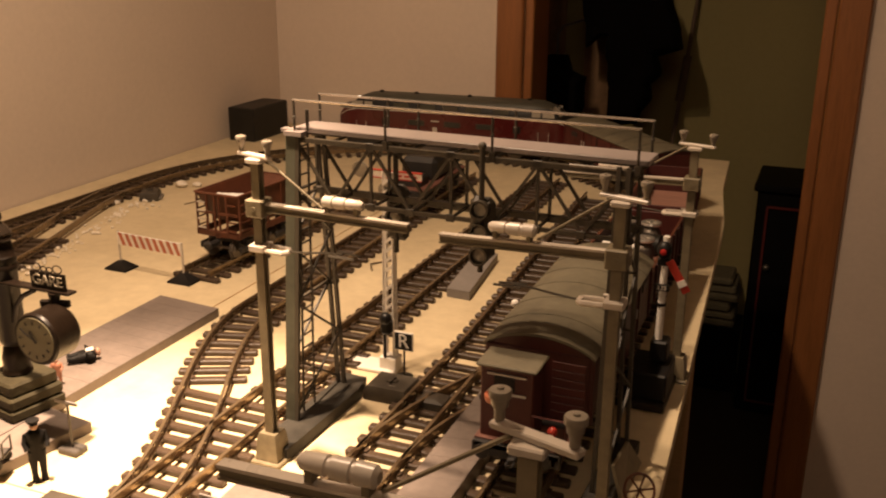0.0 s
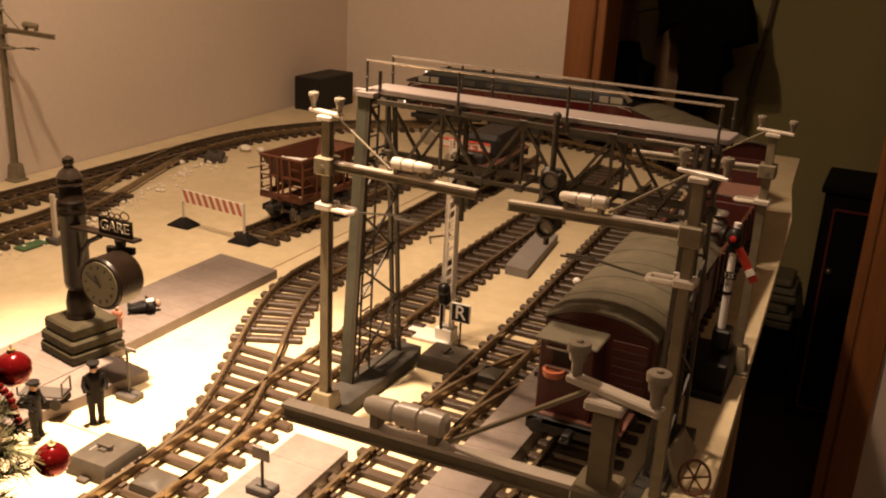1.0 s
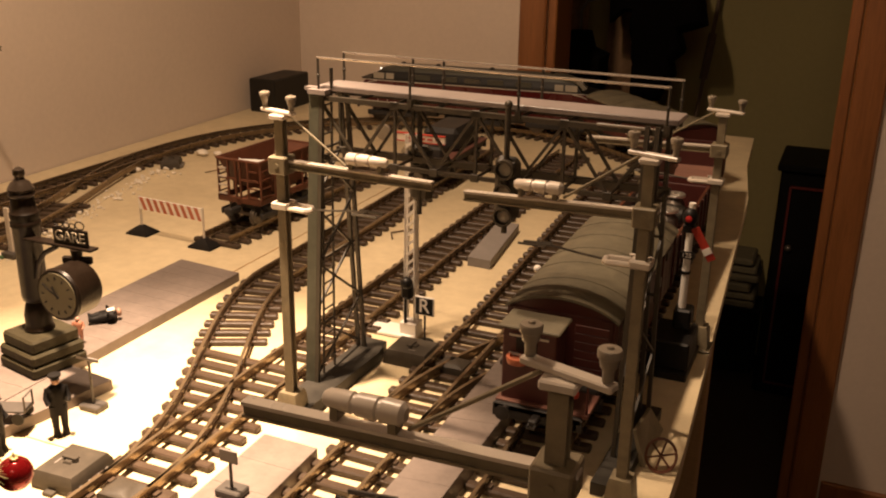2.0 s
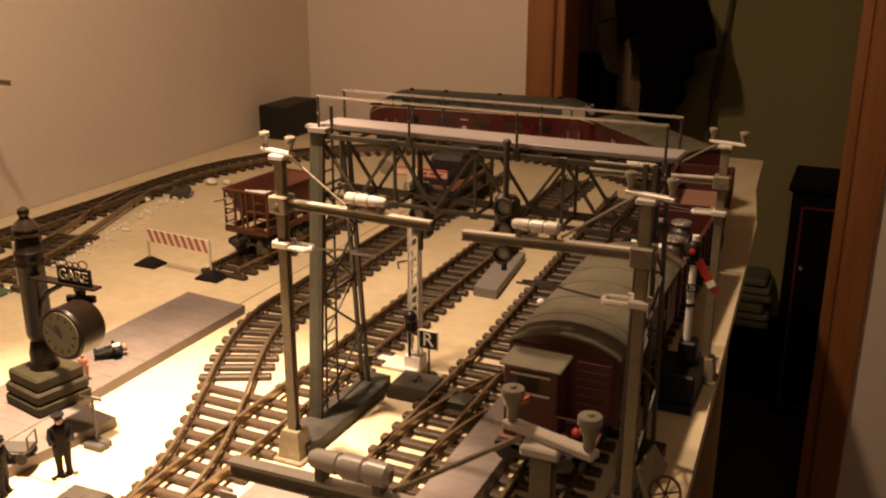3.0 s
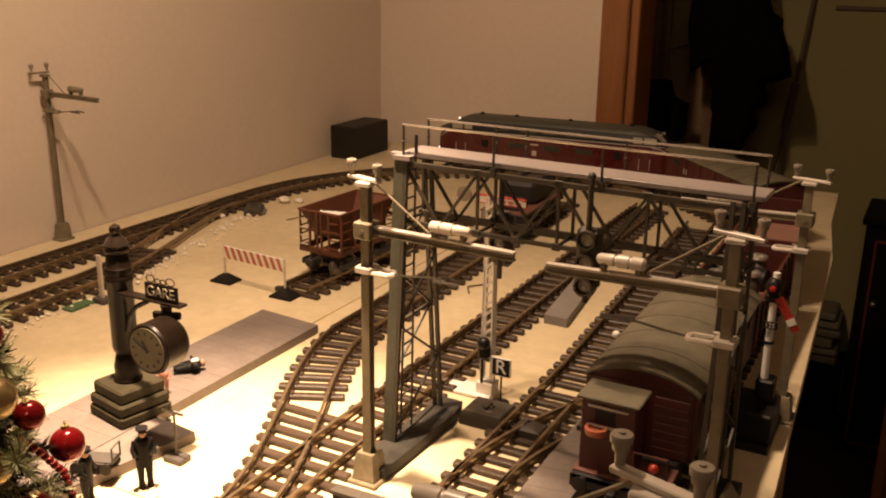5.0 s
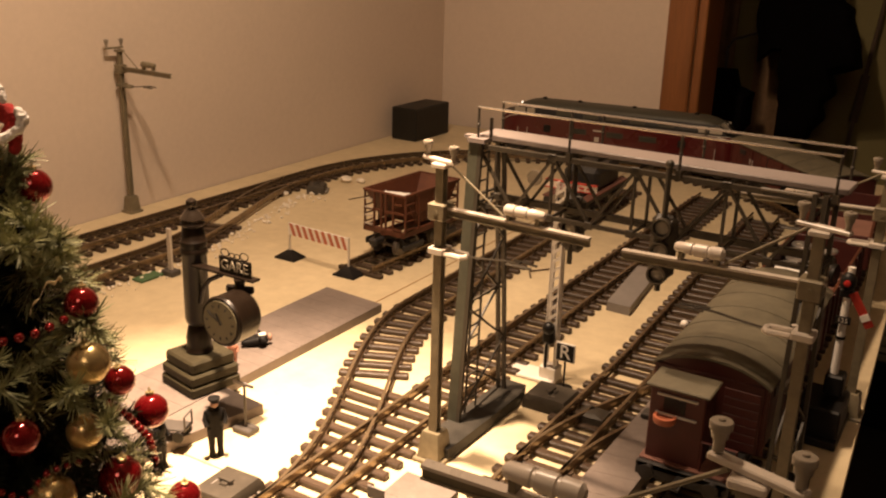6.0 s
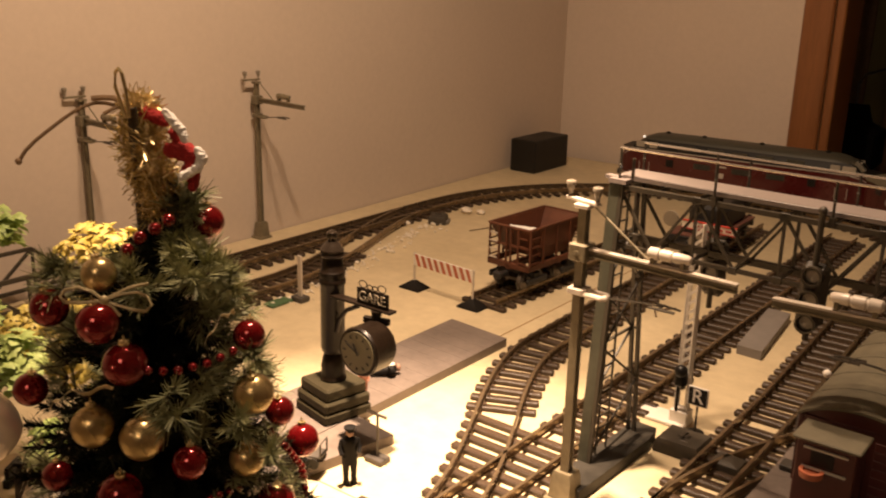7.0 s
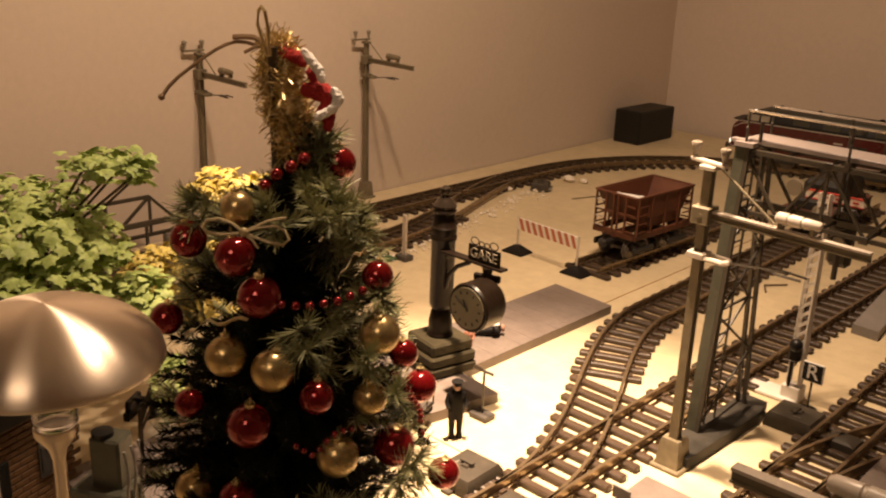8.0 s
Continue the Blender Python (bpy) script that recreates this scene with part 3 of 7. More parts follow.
def catenary_mast(x, y, turn, label, group="catenary masts", stay=True):
    ob = thing("catenary_mast", label, "mast", pose(x, y, 0, 0, 0, turn), group)
    bm = bmn()
    box(bm, (0, 0, 0.002), (0.030, 0.030, 0.004), bevel=0.001)
    secs = [[(sx * w, sy * w, z) for sx, sy in ((-1, -1), (1, -1), (1, 1), (-1, 1))] for w, z in ((0.0115, 0.004), (0.0095, 0.026), (0.0082, 0.030))]
    loft(bm, secs)
    part("pedestal", bm, M_MAST, ob)
    bm = bmn()
    prof = ((-1, -1), (1, -1), (1, -0.62), (0.3, -0.62), (0.3, 0.62), (1, 0.62), (1, 1), (-1, 1), (-1, 0.62), (-0.3, 0.62), (-0.3, -0.62), (-1, -0.62))
    loft(bm, [[(u * w, v * w, z) for u, v in prof] for w, z in ((0.0042, 0.028), (0.0038, 0.279))])
    part("post", bm, M_MAST, ob)
    bm = bmn()
    box(bm, (0, 0, 0.2805), (0.014, 0.014, 0.004), bevel=0.0008)
    part("cap", bm, M_ARM, ob)
    # the crossbar's pale colour stands in for lamplight on its top
    bm = bmn()
    m = Matrix.Rotation(radians(-16), 4, "Z")
    box(bm, (-0.002, 0, 0.2842), (0.038, 0.0056, 0.0030), bevel=0.0006, m=m)
    part("crossbar", bm, M_ARM, ob)
    for u in (-0.018, 0.014):
        p = m @ Vector((u, 0, 0.2865))
        bm = bmn()
        lathe(bm, [(0.0021, 0), (0.0022, 0.0042), (0.0032, 0.0056), (0.0036, 0.0086), (0.0043, 0.0090), (0.0044, 0.0112), (0.0040, 0.0120), (0.0014, 0.0122), (0.0012, 0.0130), (0.0003, 0.0132)], p, 14)
        part("insulator", bm, M_INSUL, ob)
    # lit top flange is painted pale, the web below keeps the mast colour
    bm = bmn()
    bar(bm, (-0.009, 0, 0.2445), (0.137, 0, 0.2410), 0.0062, 0.0018)
    part("arm_flange", bm, M_ARM, ob, "top edge of the arm, coloured pale for overhead light")
    bm = bmn()
    bar(bm, (-0.009, 0, 0.2410), (0.137, 0, 0.2376), 0.0026, 0.0046)
    bar(bm, (-0.009, 0, 0.2380), (0.137, 0, 0.2350), 0.0056, 0.0013)
    part("arm", bm, M_MAST, ob)
    bm = bmn()
    box(bm, (0, 0, 0.2405), (0.0165, 0.0175, 0.015), bevel=0.001)
    rod(bm, (0, -0.0095, 0.2405), (0, 0.0095, 0.2405), 0.0022)
    part("arm_clamp", bm, M_MAST, ob)
    if stay:
        bm = bmn()
        rod(bm, (0.008, 0, 0.2825), (0.060, 0, 0.246), 0.0011, seg=6)
        part("stay_rod", bm, M_MAST, ob)
    for u in (0.066, 0.092):
        bm = bmn()
        bar(bm, (u, 0, 0.2440), (u, 0, 0.2520), 0.007, 0.0035, up=(1, 0, 0))
        part("bracket", bm, M_MAST, ob)
    bm = bmn()
    prof = [(0.0028, 0), (0.0050, 0.0018), (0.0053, 0.0100), (0.0041, 0.0106), (0.0041, 0.0118), (0.0051, 0.0124), (0.0049, 0.0212), (0.0038, 0.0218), (0.0038, 0.0230), (0.0047, 0.0236), (0.0040, 0.0345), (0.0026, 0.0365)]
    lathe(bm, prof, (0.061, 0, 0.2520), 12, m=Matrix.Rotation(radians(90), 4, "Y"))
    part("arm_insulator", bm, M_ARM, ob)
    bm = bmn()
    tube(bm, [(0.008, -0.0055, 0.209), (0.008, -0.0055, 0.2045), (0.024, -0.0055, 0.2040), (0.026, -0.003, 0.2040), (0.026, 0.003, 0.2040), (0.024, 0.0055, 0.2040), (0.008, 0.0055, 0.2045)], 0.0025, 8)
    box(bm, (0, 0, 0.2055), (0.0155, 0.0165, 0.006), bevel=0.001)
    part("lower_clamp", bm, M_ARM, ob)
    bm = bmn()
    tube(bm, [(0.024, 0, 0.2040), (0.045, 0, 0.2058), (0.062, 0, 0.2080), (0.078, 0, 0.2085)], 0.0009, 6)
    tube(bm, [(0.068, -0.006, 0.2078), (0.090, -0.004, 0.2070)], 0.0012, 6)
    tube(bm, [(0.070, 0.005, 0.2085), (0.092, 0.003, 0.2078)], 0.0010, 6)
    rod(bm, (0.076, -0.006, 0.2076), (0.077, 0.006, 0.2084), 0.0009, seg=6)
    part("steady_arm", bm, M_STEEL, ob)
    return ob


mast_note = "grey-brown catenary mast with side arm and insulators"
catenary_mast(-0.4015, 0.615, 0, mast_note)
catenary_mast(-0.096, 0.604, 180, mast_note)
catenary_mast(-0.057, 0.263, 180, mast_note)
catenary_mast(-0.089, 0.932, 180, mast_note).scale = (1.0, 1.0, 0.91)
for y in (1.009, 0.681):
    far_mast = catenary_mast(-1.260, y, 0, "grey catenary mast close beside the room wall")
    far_mast.rotation_euler = (0, radians(-0.4), 0)
    far_mast.scale = (0.84, 0.90, 0.975)
    # its arms sit higher on the post than on the other masts
    for ch in far_mast.children:
        kind_of = ch.name.split(".")[0]
        if kind_of in ("arm", "arm_flange", "arm_clamp", "arm_insulator", "bracket"):
            ch.location.z = 0.010
        elif kind_of in ("lower_clamp", "steady_arm"):
            ch.location.z = 0.018
        if kind_of in ("crossbar", "arm_flange", "lower_clamp", "arm_insulator", "cap"):
            ch.data.materials.clear()
            ch.data.materials.append(M_MAST)
        if kind_of in ("crossbar", "insulator"):
            ch.rotation_euler = (0, 0, radians(104))
            ch.location = (0.0, -0.009, 0.002)

# ---- the signal gantry ----
gantry = thing("signal_gantry", "dark grey signal gantry with walkway spanning four tracks", "signal gantry", pose(-0.410, 0.70, 0, 0, 0, -1.8) @ pose(0.410, -0.70, 0))
GX0, GX1, GY0, GY1, GZ0, GZ1 = -0.410, -0.104, 0.692, 0.727, 0.2285, 0.283
bm = bmn()
slab(bm, [(GX0 - 0.006, 0.642), (GX0 + 0.002, 0.616), (GX0 + 0.026, 0.616), (GX0 + 0.026, 0.750), (GX0 + 0.020, 0.778), (GX0 - 0.006, 0.778)], 0.0005, 0.013)
part("base_slab", bm, M_SLAB, gantry)
bm = bmn()
slab(bm, [(GX1 - 0.016, 0.622), (GX1 + 0.008, 0.622), (GX1 + 0.008, 0.768), (GX1 - 0.016, 0.768)], 0.0005, 0.012)
part("base_slab", bm, M_SLAB, gantry)
for gx, plate, gw in ((GX0 - 0.002, True, 0.007), (GX1 - 0.010, False, 0.008)):
    ys = ((0.667, GY0 - 0.003), (0.757, GY1 + 0.004))
    for k, (yb, yt) in enumerate(ys):
        for u in (0.0, gw):
            bm = bmn()
            big = plate and k == 0 and u == 0.0
            bar(bm, (gx + u, yb, 0.012), (gx + u, yt, 0.288), 0.0100 if big else 0.0036, 0.0036, up=(0, 1, 0))
            part("leg", bm, M_TOWER if big else M_STEEL, gantry)
    levels = [0.02, 0.075, 0.13, 0.185, 0.235]

    def leg_y(k, z):
        yb, yt = ys[k]
        return yb + (yt - yb) * (z - 0.012) / 0.276

    for u in (0.0, gw):
        for i, z in enumerate(levels):
            if i and not u and i % 2 == 0:
                bm = bmn()
                bar(bm, (gx + u, leg_y(0, z), z), (gx + u, leg_y(1, z), z), 0.0022, 0.0022)
                part("cross_bar", bm, M_STEEL, gantry)
            if i + 1 < len(levels):
                z2 = levels[i + 1]
                for a, b in (((0, 1),) if (i + (1 if u else 0)) % 2 else ((1, 0),)):
                    bm = bmn()
                    bar(bm, (gx + u, leg_y(a, z), z), (gx + u, leg_y(b, z2), z2), 0.0019, 0.0019)
                    part("brace", bm, M_STEEL, gantry)
    for i, z in enumerate(levels[1:]):
        for k in (0, 1):
            bm = bmn()
            bar(bm, (gx, leg_y(k, z), z), (gx + gw, leg_y(k, z), z), 0.002, 0.002)
            part("cross_bar", bm, M_STEEL, gantry)
bm = bmn()
rails = [(Vector((GX0 + 0.001, y0, 0.014)), Vector((GX0 + 0.001, y1, 0.288))) for y0, y1 in ((0.685, 0.697), (0.705, 0.711))]
for p, q in rails:
    bar(bm, p, q, 0.0017, 0.0017)
for k in range(1, 21):
    bar(bm, rails[0][0].lerp(rails[0][1], k / 21), rails[1][0].lerp(rails[1][1], k / 21), 0.0014, 0.0014)
part("ladder", bm, M_STEEL, gantry)
for y in (GY0, GY1):
    for z, w in ((GZ1, 0.0048), (GZ0, 0.0038 if y == GY0 else 0.0064)):
        bm = bmn()
        bar(bm, (GX0, y, z), (GX1 + 0.004, y, z), w, w * 0.9)
        part("chord", bm, M_STEEL, gantry)
    n = 8
    for k in range(n + 1):
        x = GX0 + (GX1 - GX0) * k / n
        if k % 2 == 0:
            bm = bmn()
            bar(bm, (x, y, GZ0), (x, y, GZ1), 0.0024, 0.0024, up=(1, 0, 0))
            part("upright", bm, M_STEEL, gantry)
        for z in ((GZ0, GZ1) if k % 2 == 0 else (GZ0,)):
            bm = bmn()
            box(bm, (x, y - 0.0016, z), (0.0078, 0.0016, 0.0066), bevel=0.0004)
            part("gusset", bm, M_STEEL, gantry)
        if k < n:
            x2 = GX0 + (GX1 - GX0) * (k + 1) / n
            bm = bmn()
            a, b = (GZ0, GZ1) if k % 2 else (GZ1, GZ0)
            bar(bm, (x, y, a), (x2, y, b), 0.0030, 0.0022)
            part("diagonal", bm, M_STEEL, gantry)
for k in range(9):
    x = GX0 + (GX1 - GX0) * k / 8
    for z in (GZ0, GZ1 + 0.001):
        bm = bmn()
        bar(bm, (x, GY0, z), (x, GY1, z), 0.0022, 0.0022)
        part("tie", bm, M_STEEL, gantry)
bm = bmn()
box(bm, ((GX0 + GX1) / 2 + 0.005, (GY0 + GY1) / 2 + 0.0005, 0.2915), (GX1 - GX0 + 0.014, GY1 - GY0 - 0.002, 0.0045), bevel=0.0006)
part("walkway", bm, M_DECK, gantry, "smooth pale grey walkway plate")
bm = bmn()
box(bm, (GX0 - 0.007, GY0 + 0.004, 0.290), (0.016, 0.008, 0.003))
box(bm, (GX0 + 0.002, GY0 - 0.003, 0.289), (0.018, 0.010, 0.004))
part("end_bracket", bm, M_DECK, gantry)
for y, hi, xs in ((GY0 - 0.002, 0.3185, (GX0 + 0.001, GX0 + 0.092, GX0 + 0.190, GX1 + 0.004)), (GY1 + 0.002, 0.3185, (GX0 + 0.004, GX0 + 0.075, GX0 + 0.105, GX0 + 0.196, GX1 + 0.006))):
    bm = bmn()
    rod(bm, (xs[0] - 0.001, y, hi), (xs[-1] + 0.001, y, hi), 0.0010, seg=8)
    part("handrail", bm, M_CHROME, gantry, "thin shiny handrail")
    for x in xs:
        bm = bmn()
        rod(bm, (x, y, 0.284), (x, y, hi), 0.00115, seg=6)
        ball(bm, (x, y, 0.303), 0.0018, 8, 6)
        box(bm, (x, y, 0.286), (0.0045, 0.004, 0.007))
        part("rail_post", bm, M_STEEL, gantry)
bm = bmn()
rod(bm, (GX0 + 0.012, GY0 + 0.002, 0.292), (GX0 + 0.012, GY0 + 0.002, 0.310), 0.0016, seg=6)
part("stub_post", bm, M_STEEL, gantry)
bm = bmn()
box(bm, (GX1 - 0.030, GY0 - 0.0036, 0.2858), (0.040, 0.0022, 0.0024), bevel=0.0005)
part("name_strip", bm, M_INSUL, gantry, "pale plastic strip")


def signal_head(x, y, top, n):
    """A hanging colour-light head with round hoods that face the near side."""
    bm = bmn()
    rod(bm, (x, y, top - 0.10), (x, y, top + 0.006), 0.0026, seg=8)
    box(bm, (x, y + 0.004, top - 0.062), (0.0225, 0.010, 0.054), bevel=0.0045)
    ball(bm, (x, y, top + 0.008), 0.0036, 10, 7)
    head = part("signal_head", bm, M_STEEL, gantry, "black signal head with round hoods")
    for k in range(n):
        bm = bmn()
        lathe(bm, [(0.0085, 0), (0.0085, 0.007), (0.0068, 0.007), (0.0068, 0.001)], (x, y, top - 0.045 - 0.020 * k), 14, m=Matrix.Rotation(radians(90), 4, "X"))
        part("hood", bm, M_STEEL, head)
        bm = bmn()
        lathe(bm, [(0.0070, 0), (0.0055, 0.0016), (0.0002, 0.0024)], (x, y - 0.0012, top - 0.045 - 0.020 * k), 14, m=Matrix.Rotation(radians(90), 4, "X"))
        part("lens", bm, M_GLASSLIT, head, "dull grey glass lens")


signal_head(-0.226, GY0 - 0.008, 0.287, 3)
signal_head(-0.330, GY1 + 0.006, 0.275, 2)

# ---- semaphores and small lineside signs ----
lat = thing("lattice_semaphore", "white lattice semaphore signal with a red and white arm", "signal", pose(-0.383, 0.828, 0))
bm = bmn()
box(bm, (0, 0, 0.009), (0.020, 0.018, 0.018), bevel=0.001)
part("base", bm, M_WHITE, lat)
bm = bmn()
box(bm, (-0.026, 0.000, 0.0025), (0.070, 0.030, 0.004), bevel=0.0008)
part("ground_plate", bm, M_WHITE, lat)
for sx in (-1, 1):
    for sy in (-1, 1):
        bm = bmn()
        bar(bm, (sx * 0.0062, sy * 0.004, 0.018), (sx * 0.0048, sy * 0.003, 0.226), 0.0023, 0.0023)
        part("corner_post", bm, M_WHITE, lat)
for k in range(16):
    z = 0.05 + 0.0108 * k
    for sy in (-1, 1):
        bm = bmn()
        bar(bm, (-0.0054, sy * 0.0035, z), ((0.0054 if k % 2 else 0.0050), sy * 0.0035, z + 0.0095), 0.0016, 0.0028)
        part("lattice_bar", bm, M_WHITE, lat)
bm = bmn()
box(bm, (-0.001, -0.008, 0.056), (0.013, 0.010, 0.020), bevel=0.003)
ball(bm, (0.000, -0.012, 0.066), 0.007)
rod(bm, (-0.003, -0.008, 0.018), (-0.003, -0.008, 0.05), 0.0018)
part("signal_drive", bm, M_BLACK, lat, "black signal drive box")
bm = bmn()
box(bm, (0.007, 0.004, 0.2215), (0.058, 0.0022, 0.0070), mi=0)
box(bm, (0.007, 0.0038, 0.2255), (0.058, 0.003, 0.0012), mi=1)
box(bm, (0.007, 0.0038, 0.2175), (0.058, 0.003, 0.0010), mi=1)
for k in range(5):
    box(bm, (-0.006 + 0.0085 * k, 0.0026, 0.2213), (0.0056, 0.001, 0.0018), mi=1)
part("arm", bm, [M_WHITE, M_RED], lat, "white semaphore arm with red edges")
bm = bmn()
lathe(bm, [(0.0001, -0.0015), (0.0085, -0.0012), (0.0085, 0.0012), (0.0001, 0.0015)], (-0.035, 0.004, 0.224), 16, m=Matrix.Rotation(radians(90), 4, "X"))
lathe(bm, [(0.004, -0.0012), (0.0085, -0.0012), (0.0085, 0.0012), (0.004, 0.0012), (0.004, -0.0012)], (-0.002, -0.003, 0.206), 16, m=Matrix.Rotation(radians(90), 4, "X"))
part("disc", bm, M_INSUL, lat)

sign = thing("r_sign", "small square sign with a white R on black", "sign", pose(-0.361, 0.816, 0))
bm = bmn()
rod(bm, (0, 0, 0), (0, 0, 0.034), 0.0012)
lathe(bm, [(0.010, 0.0003), (0.010, 0.002), (0.002, 0.003)], seg=16)
part("post", bm, M_DKPLASTIC, sign)
bm = bmn()
box(bm, (0, -0.001, 0.0435), (0.0225, 0.002, 0.0215), bevel=0.0005)
part("plate", bm, M_WHITE, sign)
bm = bmn()
box(bm, (0, -0.0021, 0.0435), (0.0200, 0.0006, 0.0190))
part("field", bm, M_BLACK, sign)


def letters(name, text, size, m, material, parent, depth=0.0004):
    cu = bpy.data.curves.new(name, "FONT")
    cu.body, cu.size, cu.extrude, cu.align_x, cu.align_y = text, size, depth, "CENTER", "CENTER"
    tmp = bpy.data.objects.new(name, cu)
    scene.collection.objects.link(tmp)
    me = bpy.data.meshes.new_from_object(tmp.evaluated_get(bpy.context.evaluated_depsgraph_get()))
    bpy.data.objects.remove(tmp)
    bpy.data.curves.remove(cu)
    me.materials.clear()
    me.materials.append(material)
    ob = new(name, me)
    ob.parent = parent
    ob.matrix_basis = m
    return ob


letters("letter", "R", 0.022, pose(0, -0.0027, 0.0435, 90, 0, 0), M_WHITE, sign)

sema = thing("semaphore_signal", "white post semaphore with lowered red and white arm", "signal", pose(-0.105, 0.885, 0))
bm = bmn()
box(bm, (-0.006, -0.002, 0.004), (0.050, 0.084, 0.008), bevel=0.001)
box(bm, (-0.003, -0.004, 0.022), (0.042, 0.060, 0.030), bevel=0.002)
box(bm, (0.004, 0.002, 0.052), (0.018, 0.022, 0.022), bevel=0.002)
part("base", bm, M_BLACK, sema)
bm = bmn()
rod(bm, (0.002, 0, 0.060), (0.002, 0, 0.174), 0.0040, 0.0034, seg=12)
part("post", bm, M_WHITE, sema)
bm = bmn()
box(bm, (0.002, -0.005, 0.121), (0.014, 0.003, 0.0068))
part("plate", bm, M_BLACK, sema)
for z in (0.100, 0.120, 0.146):
    bm = bmn()
    lathe(bm, [(0.0048, 0), (0.0048, 0.003)], (0.002, 0, z), 12)
    part("band", bm, M_BLACK, sema)
bm = bmn()
ball(bm, (0.001, -0.002, 0.160), 0.0078, 12, 8, (1, 1, 1.25))
box(bm, (0.001, 0, 0.148), (0.012, 0.010, 0.008), bevel=0.001)
part("lamp_housing", bm, M_BLACK, sema)
letters("plate_number", "125", 0.0066, Matrix.Translation((0.002, -0.0067, 0.121)) @ Matrix.Rotation(radians(90), 4, "X"), M_ARM, sema)
bm = bmn()
lathe(bm, [(0.0001, 0), (0.0032, 0.0004), (0.0032, 0.002), (0.0001, 0.003)], (0.001, -0.0088, 0.160), 10, m=Matrix.Rotation(radians(90), 4, "X"))
part("lens", bm, M_REDLAMP, sema, "red signal lens")
bm = bmn()
arm_m = Matrix.Translation((0.006, -0.005, 0.152)) @ Matrix.Rotation(radians(58), 4, "Y")
box(bm, (0.0205, 0, 0), (0.037, 0.0016, 0.0084), m=arm_m, mi=0, bevel=0.0003)
box(bm, (0.0285, -0.0010, 0), (0.0066, 0.0012, 0.0085), m=arm_m, mi=1)
box(bm, (0.0205, 0.0012, 0), (0.034, 0.0010, 0.0060), m=arm_m, mi=0)
part("arm", bm, [M_RED, M_WHITE], sema, "red arm with a white stripe")

bar_thing = thing("striped_barrier", "low barrier with orange and white diagonal stripes on two feet", "barrier")
PL, PR = Vector((-0.884, 0.980, 0)), Vector((-0.767, 0.970, 0))
for p in (PL, PR):
    bm = bmn()
    rod(bm, p + Vector((0, 0, 0.004)), p + Vector((0, 0, 0.0565)), 0.0017, seg=8)
    part("post", bm, M_ARM, bar_thing)
    bm = bmn()
    loft(bm, [[(p.x + sx * w, p.y + sy * d, z) for sx, sy in ((-1, -1), (1, -1), (1, 1), (-1, 1))] for w, d, z in ((0.019, 0.0145, 0.0003), (0.018, 0.0135, 0.003), (0.006, 0.005, 0.011), (0.003, 0.003, 0.013))])
    part("foot", bm, M_BLACK, bar_thing, "black rubber foot")
bm = bmn()
du = (PR - PL).normalized()
ang = math.degrees(math.atan2(du.y, du.x))
box(bm, (PL + PR) / 2 + Vector((0, -0.001, 0.0466)), ((PR - PL).length, 0.0022, 0.018), rz=ang)
plank = part("plank", bm, M_WHITE, bar_thing)
for k in range(9):
    u0 = 0.002 + 0.0127 * k
    c = PL + du * u0
    nrm = Vector((du.y, -du.x, 0)) * 0.0026
    bm = bmn()
    pts = [(0.000, 0.0556), (0.0063, 0.0556), (0.0138, 0.0377), (0.0075, 0.0377)]
    f1 = [bm.verts.new(c + du * min(a, 0.1165 - u0) + Vector((0, -0.001, z)) + nrm * 0.45) for a, z in pts]
    f2 = [bm.verts.new(c + du * min(a, 0.1165 - u0) + Vector((0, -0.001, z)) + nrm * 0.62) for a, z in pts]
    bm.faces.new(f2)
    for i in range(4):
        bm.faces.new((f1[i], f1[(i + 1) % 4], f2[(i + 1) % 4], f2[i]))
    part("stripe", bm, M_ORANGE, plank)

# ---- platforms and blocks ----


def plank_platform(name, label, outline, z1, material, long=1, rows=1):
    """A block whose top is laid with slabs between two kerb strips."""
    ob = thing(name, label, "platform")
    bm = bmn()
    slab(bm, outline, 0.0004, z1 - 0.0005)
    part("block", bm, material, ob, smooth=None)
    a, b, c, d = [Vector((*p, 0)) for p in outline]

    def at(u, v):
        return (a.lerp(d, v)).lerp(b.lerp(c, v), u)

    for i in range(long):
        for k in range(rows):
            u0, u1, v0, v1 = k / rows, (k + 1) / rows, i / long, (i + 1) / long
            e = 0.00012
            gu, gv = e / (b - a).length, e / (d - a).length
            bm = bmn()
            slab(bm, [at(u, v)[:2] for u, v in ((u0 + gu, v0 + gv), (u1 - gu, v0 + gv), (u1 - gu, v1 - gv), (u0 + gu, v1 - gv))], z1 - 0.0004, z1)
            part("paving_slab", bm, material, ob, smooth=None)
    return ob


plank_platform("station_platform", "low grey-brown station platform with a paved top", [(-0.745, 0.20), (-0.648, 0.20), (-0.648, 0.882), (-0.744, 0.891)], 0.0115, M_PLAT, 30, 1)
plank_platform("station_platform", "low grey-brown platform end piece", [(-0.6474, 0.40), (-0.6260, 0.40), (-0.589, 0.590), (-0.6474, 0.597)], 0.0112, M_PLAT, 1, 1)
plank_platform("loading_block", "long flat grey platform block beside the track", [(-0.410, 1.060), (-0.377, 1.058), (-0.395, 1.224), (-0.428, 1.226)], 0.0125, M_GREY, 1, 1)
plank_platform("island_platform", "narrow grey island platform between two tracks", [(-0.262, 0.34), (-0.218, 0.34), (-0.218, 0.832), (-0.262, 0.822)], 0.018, M_PLAT, 14, 1)
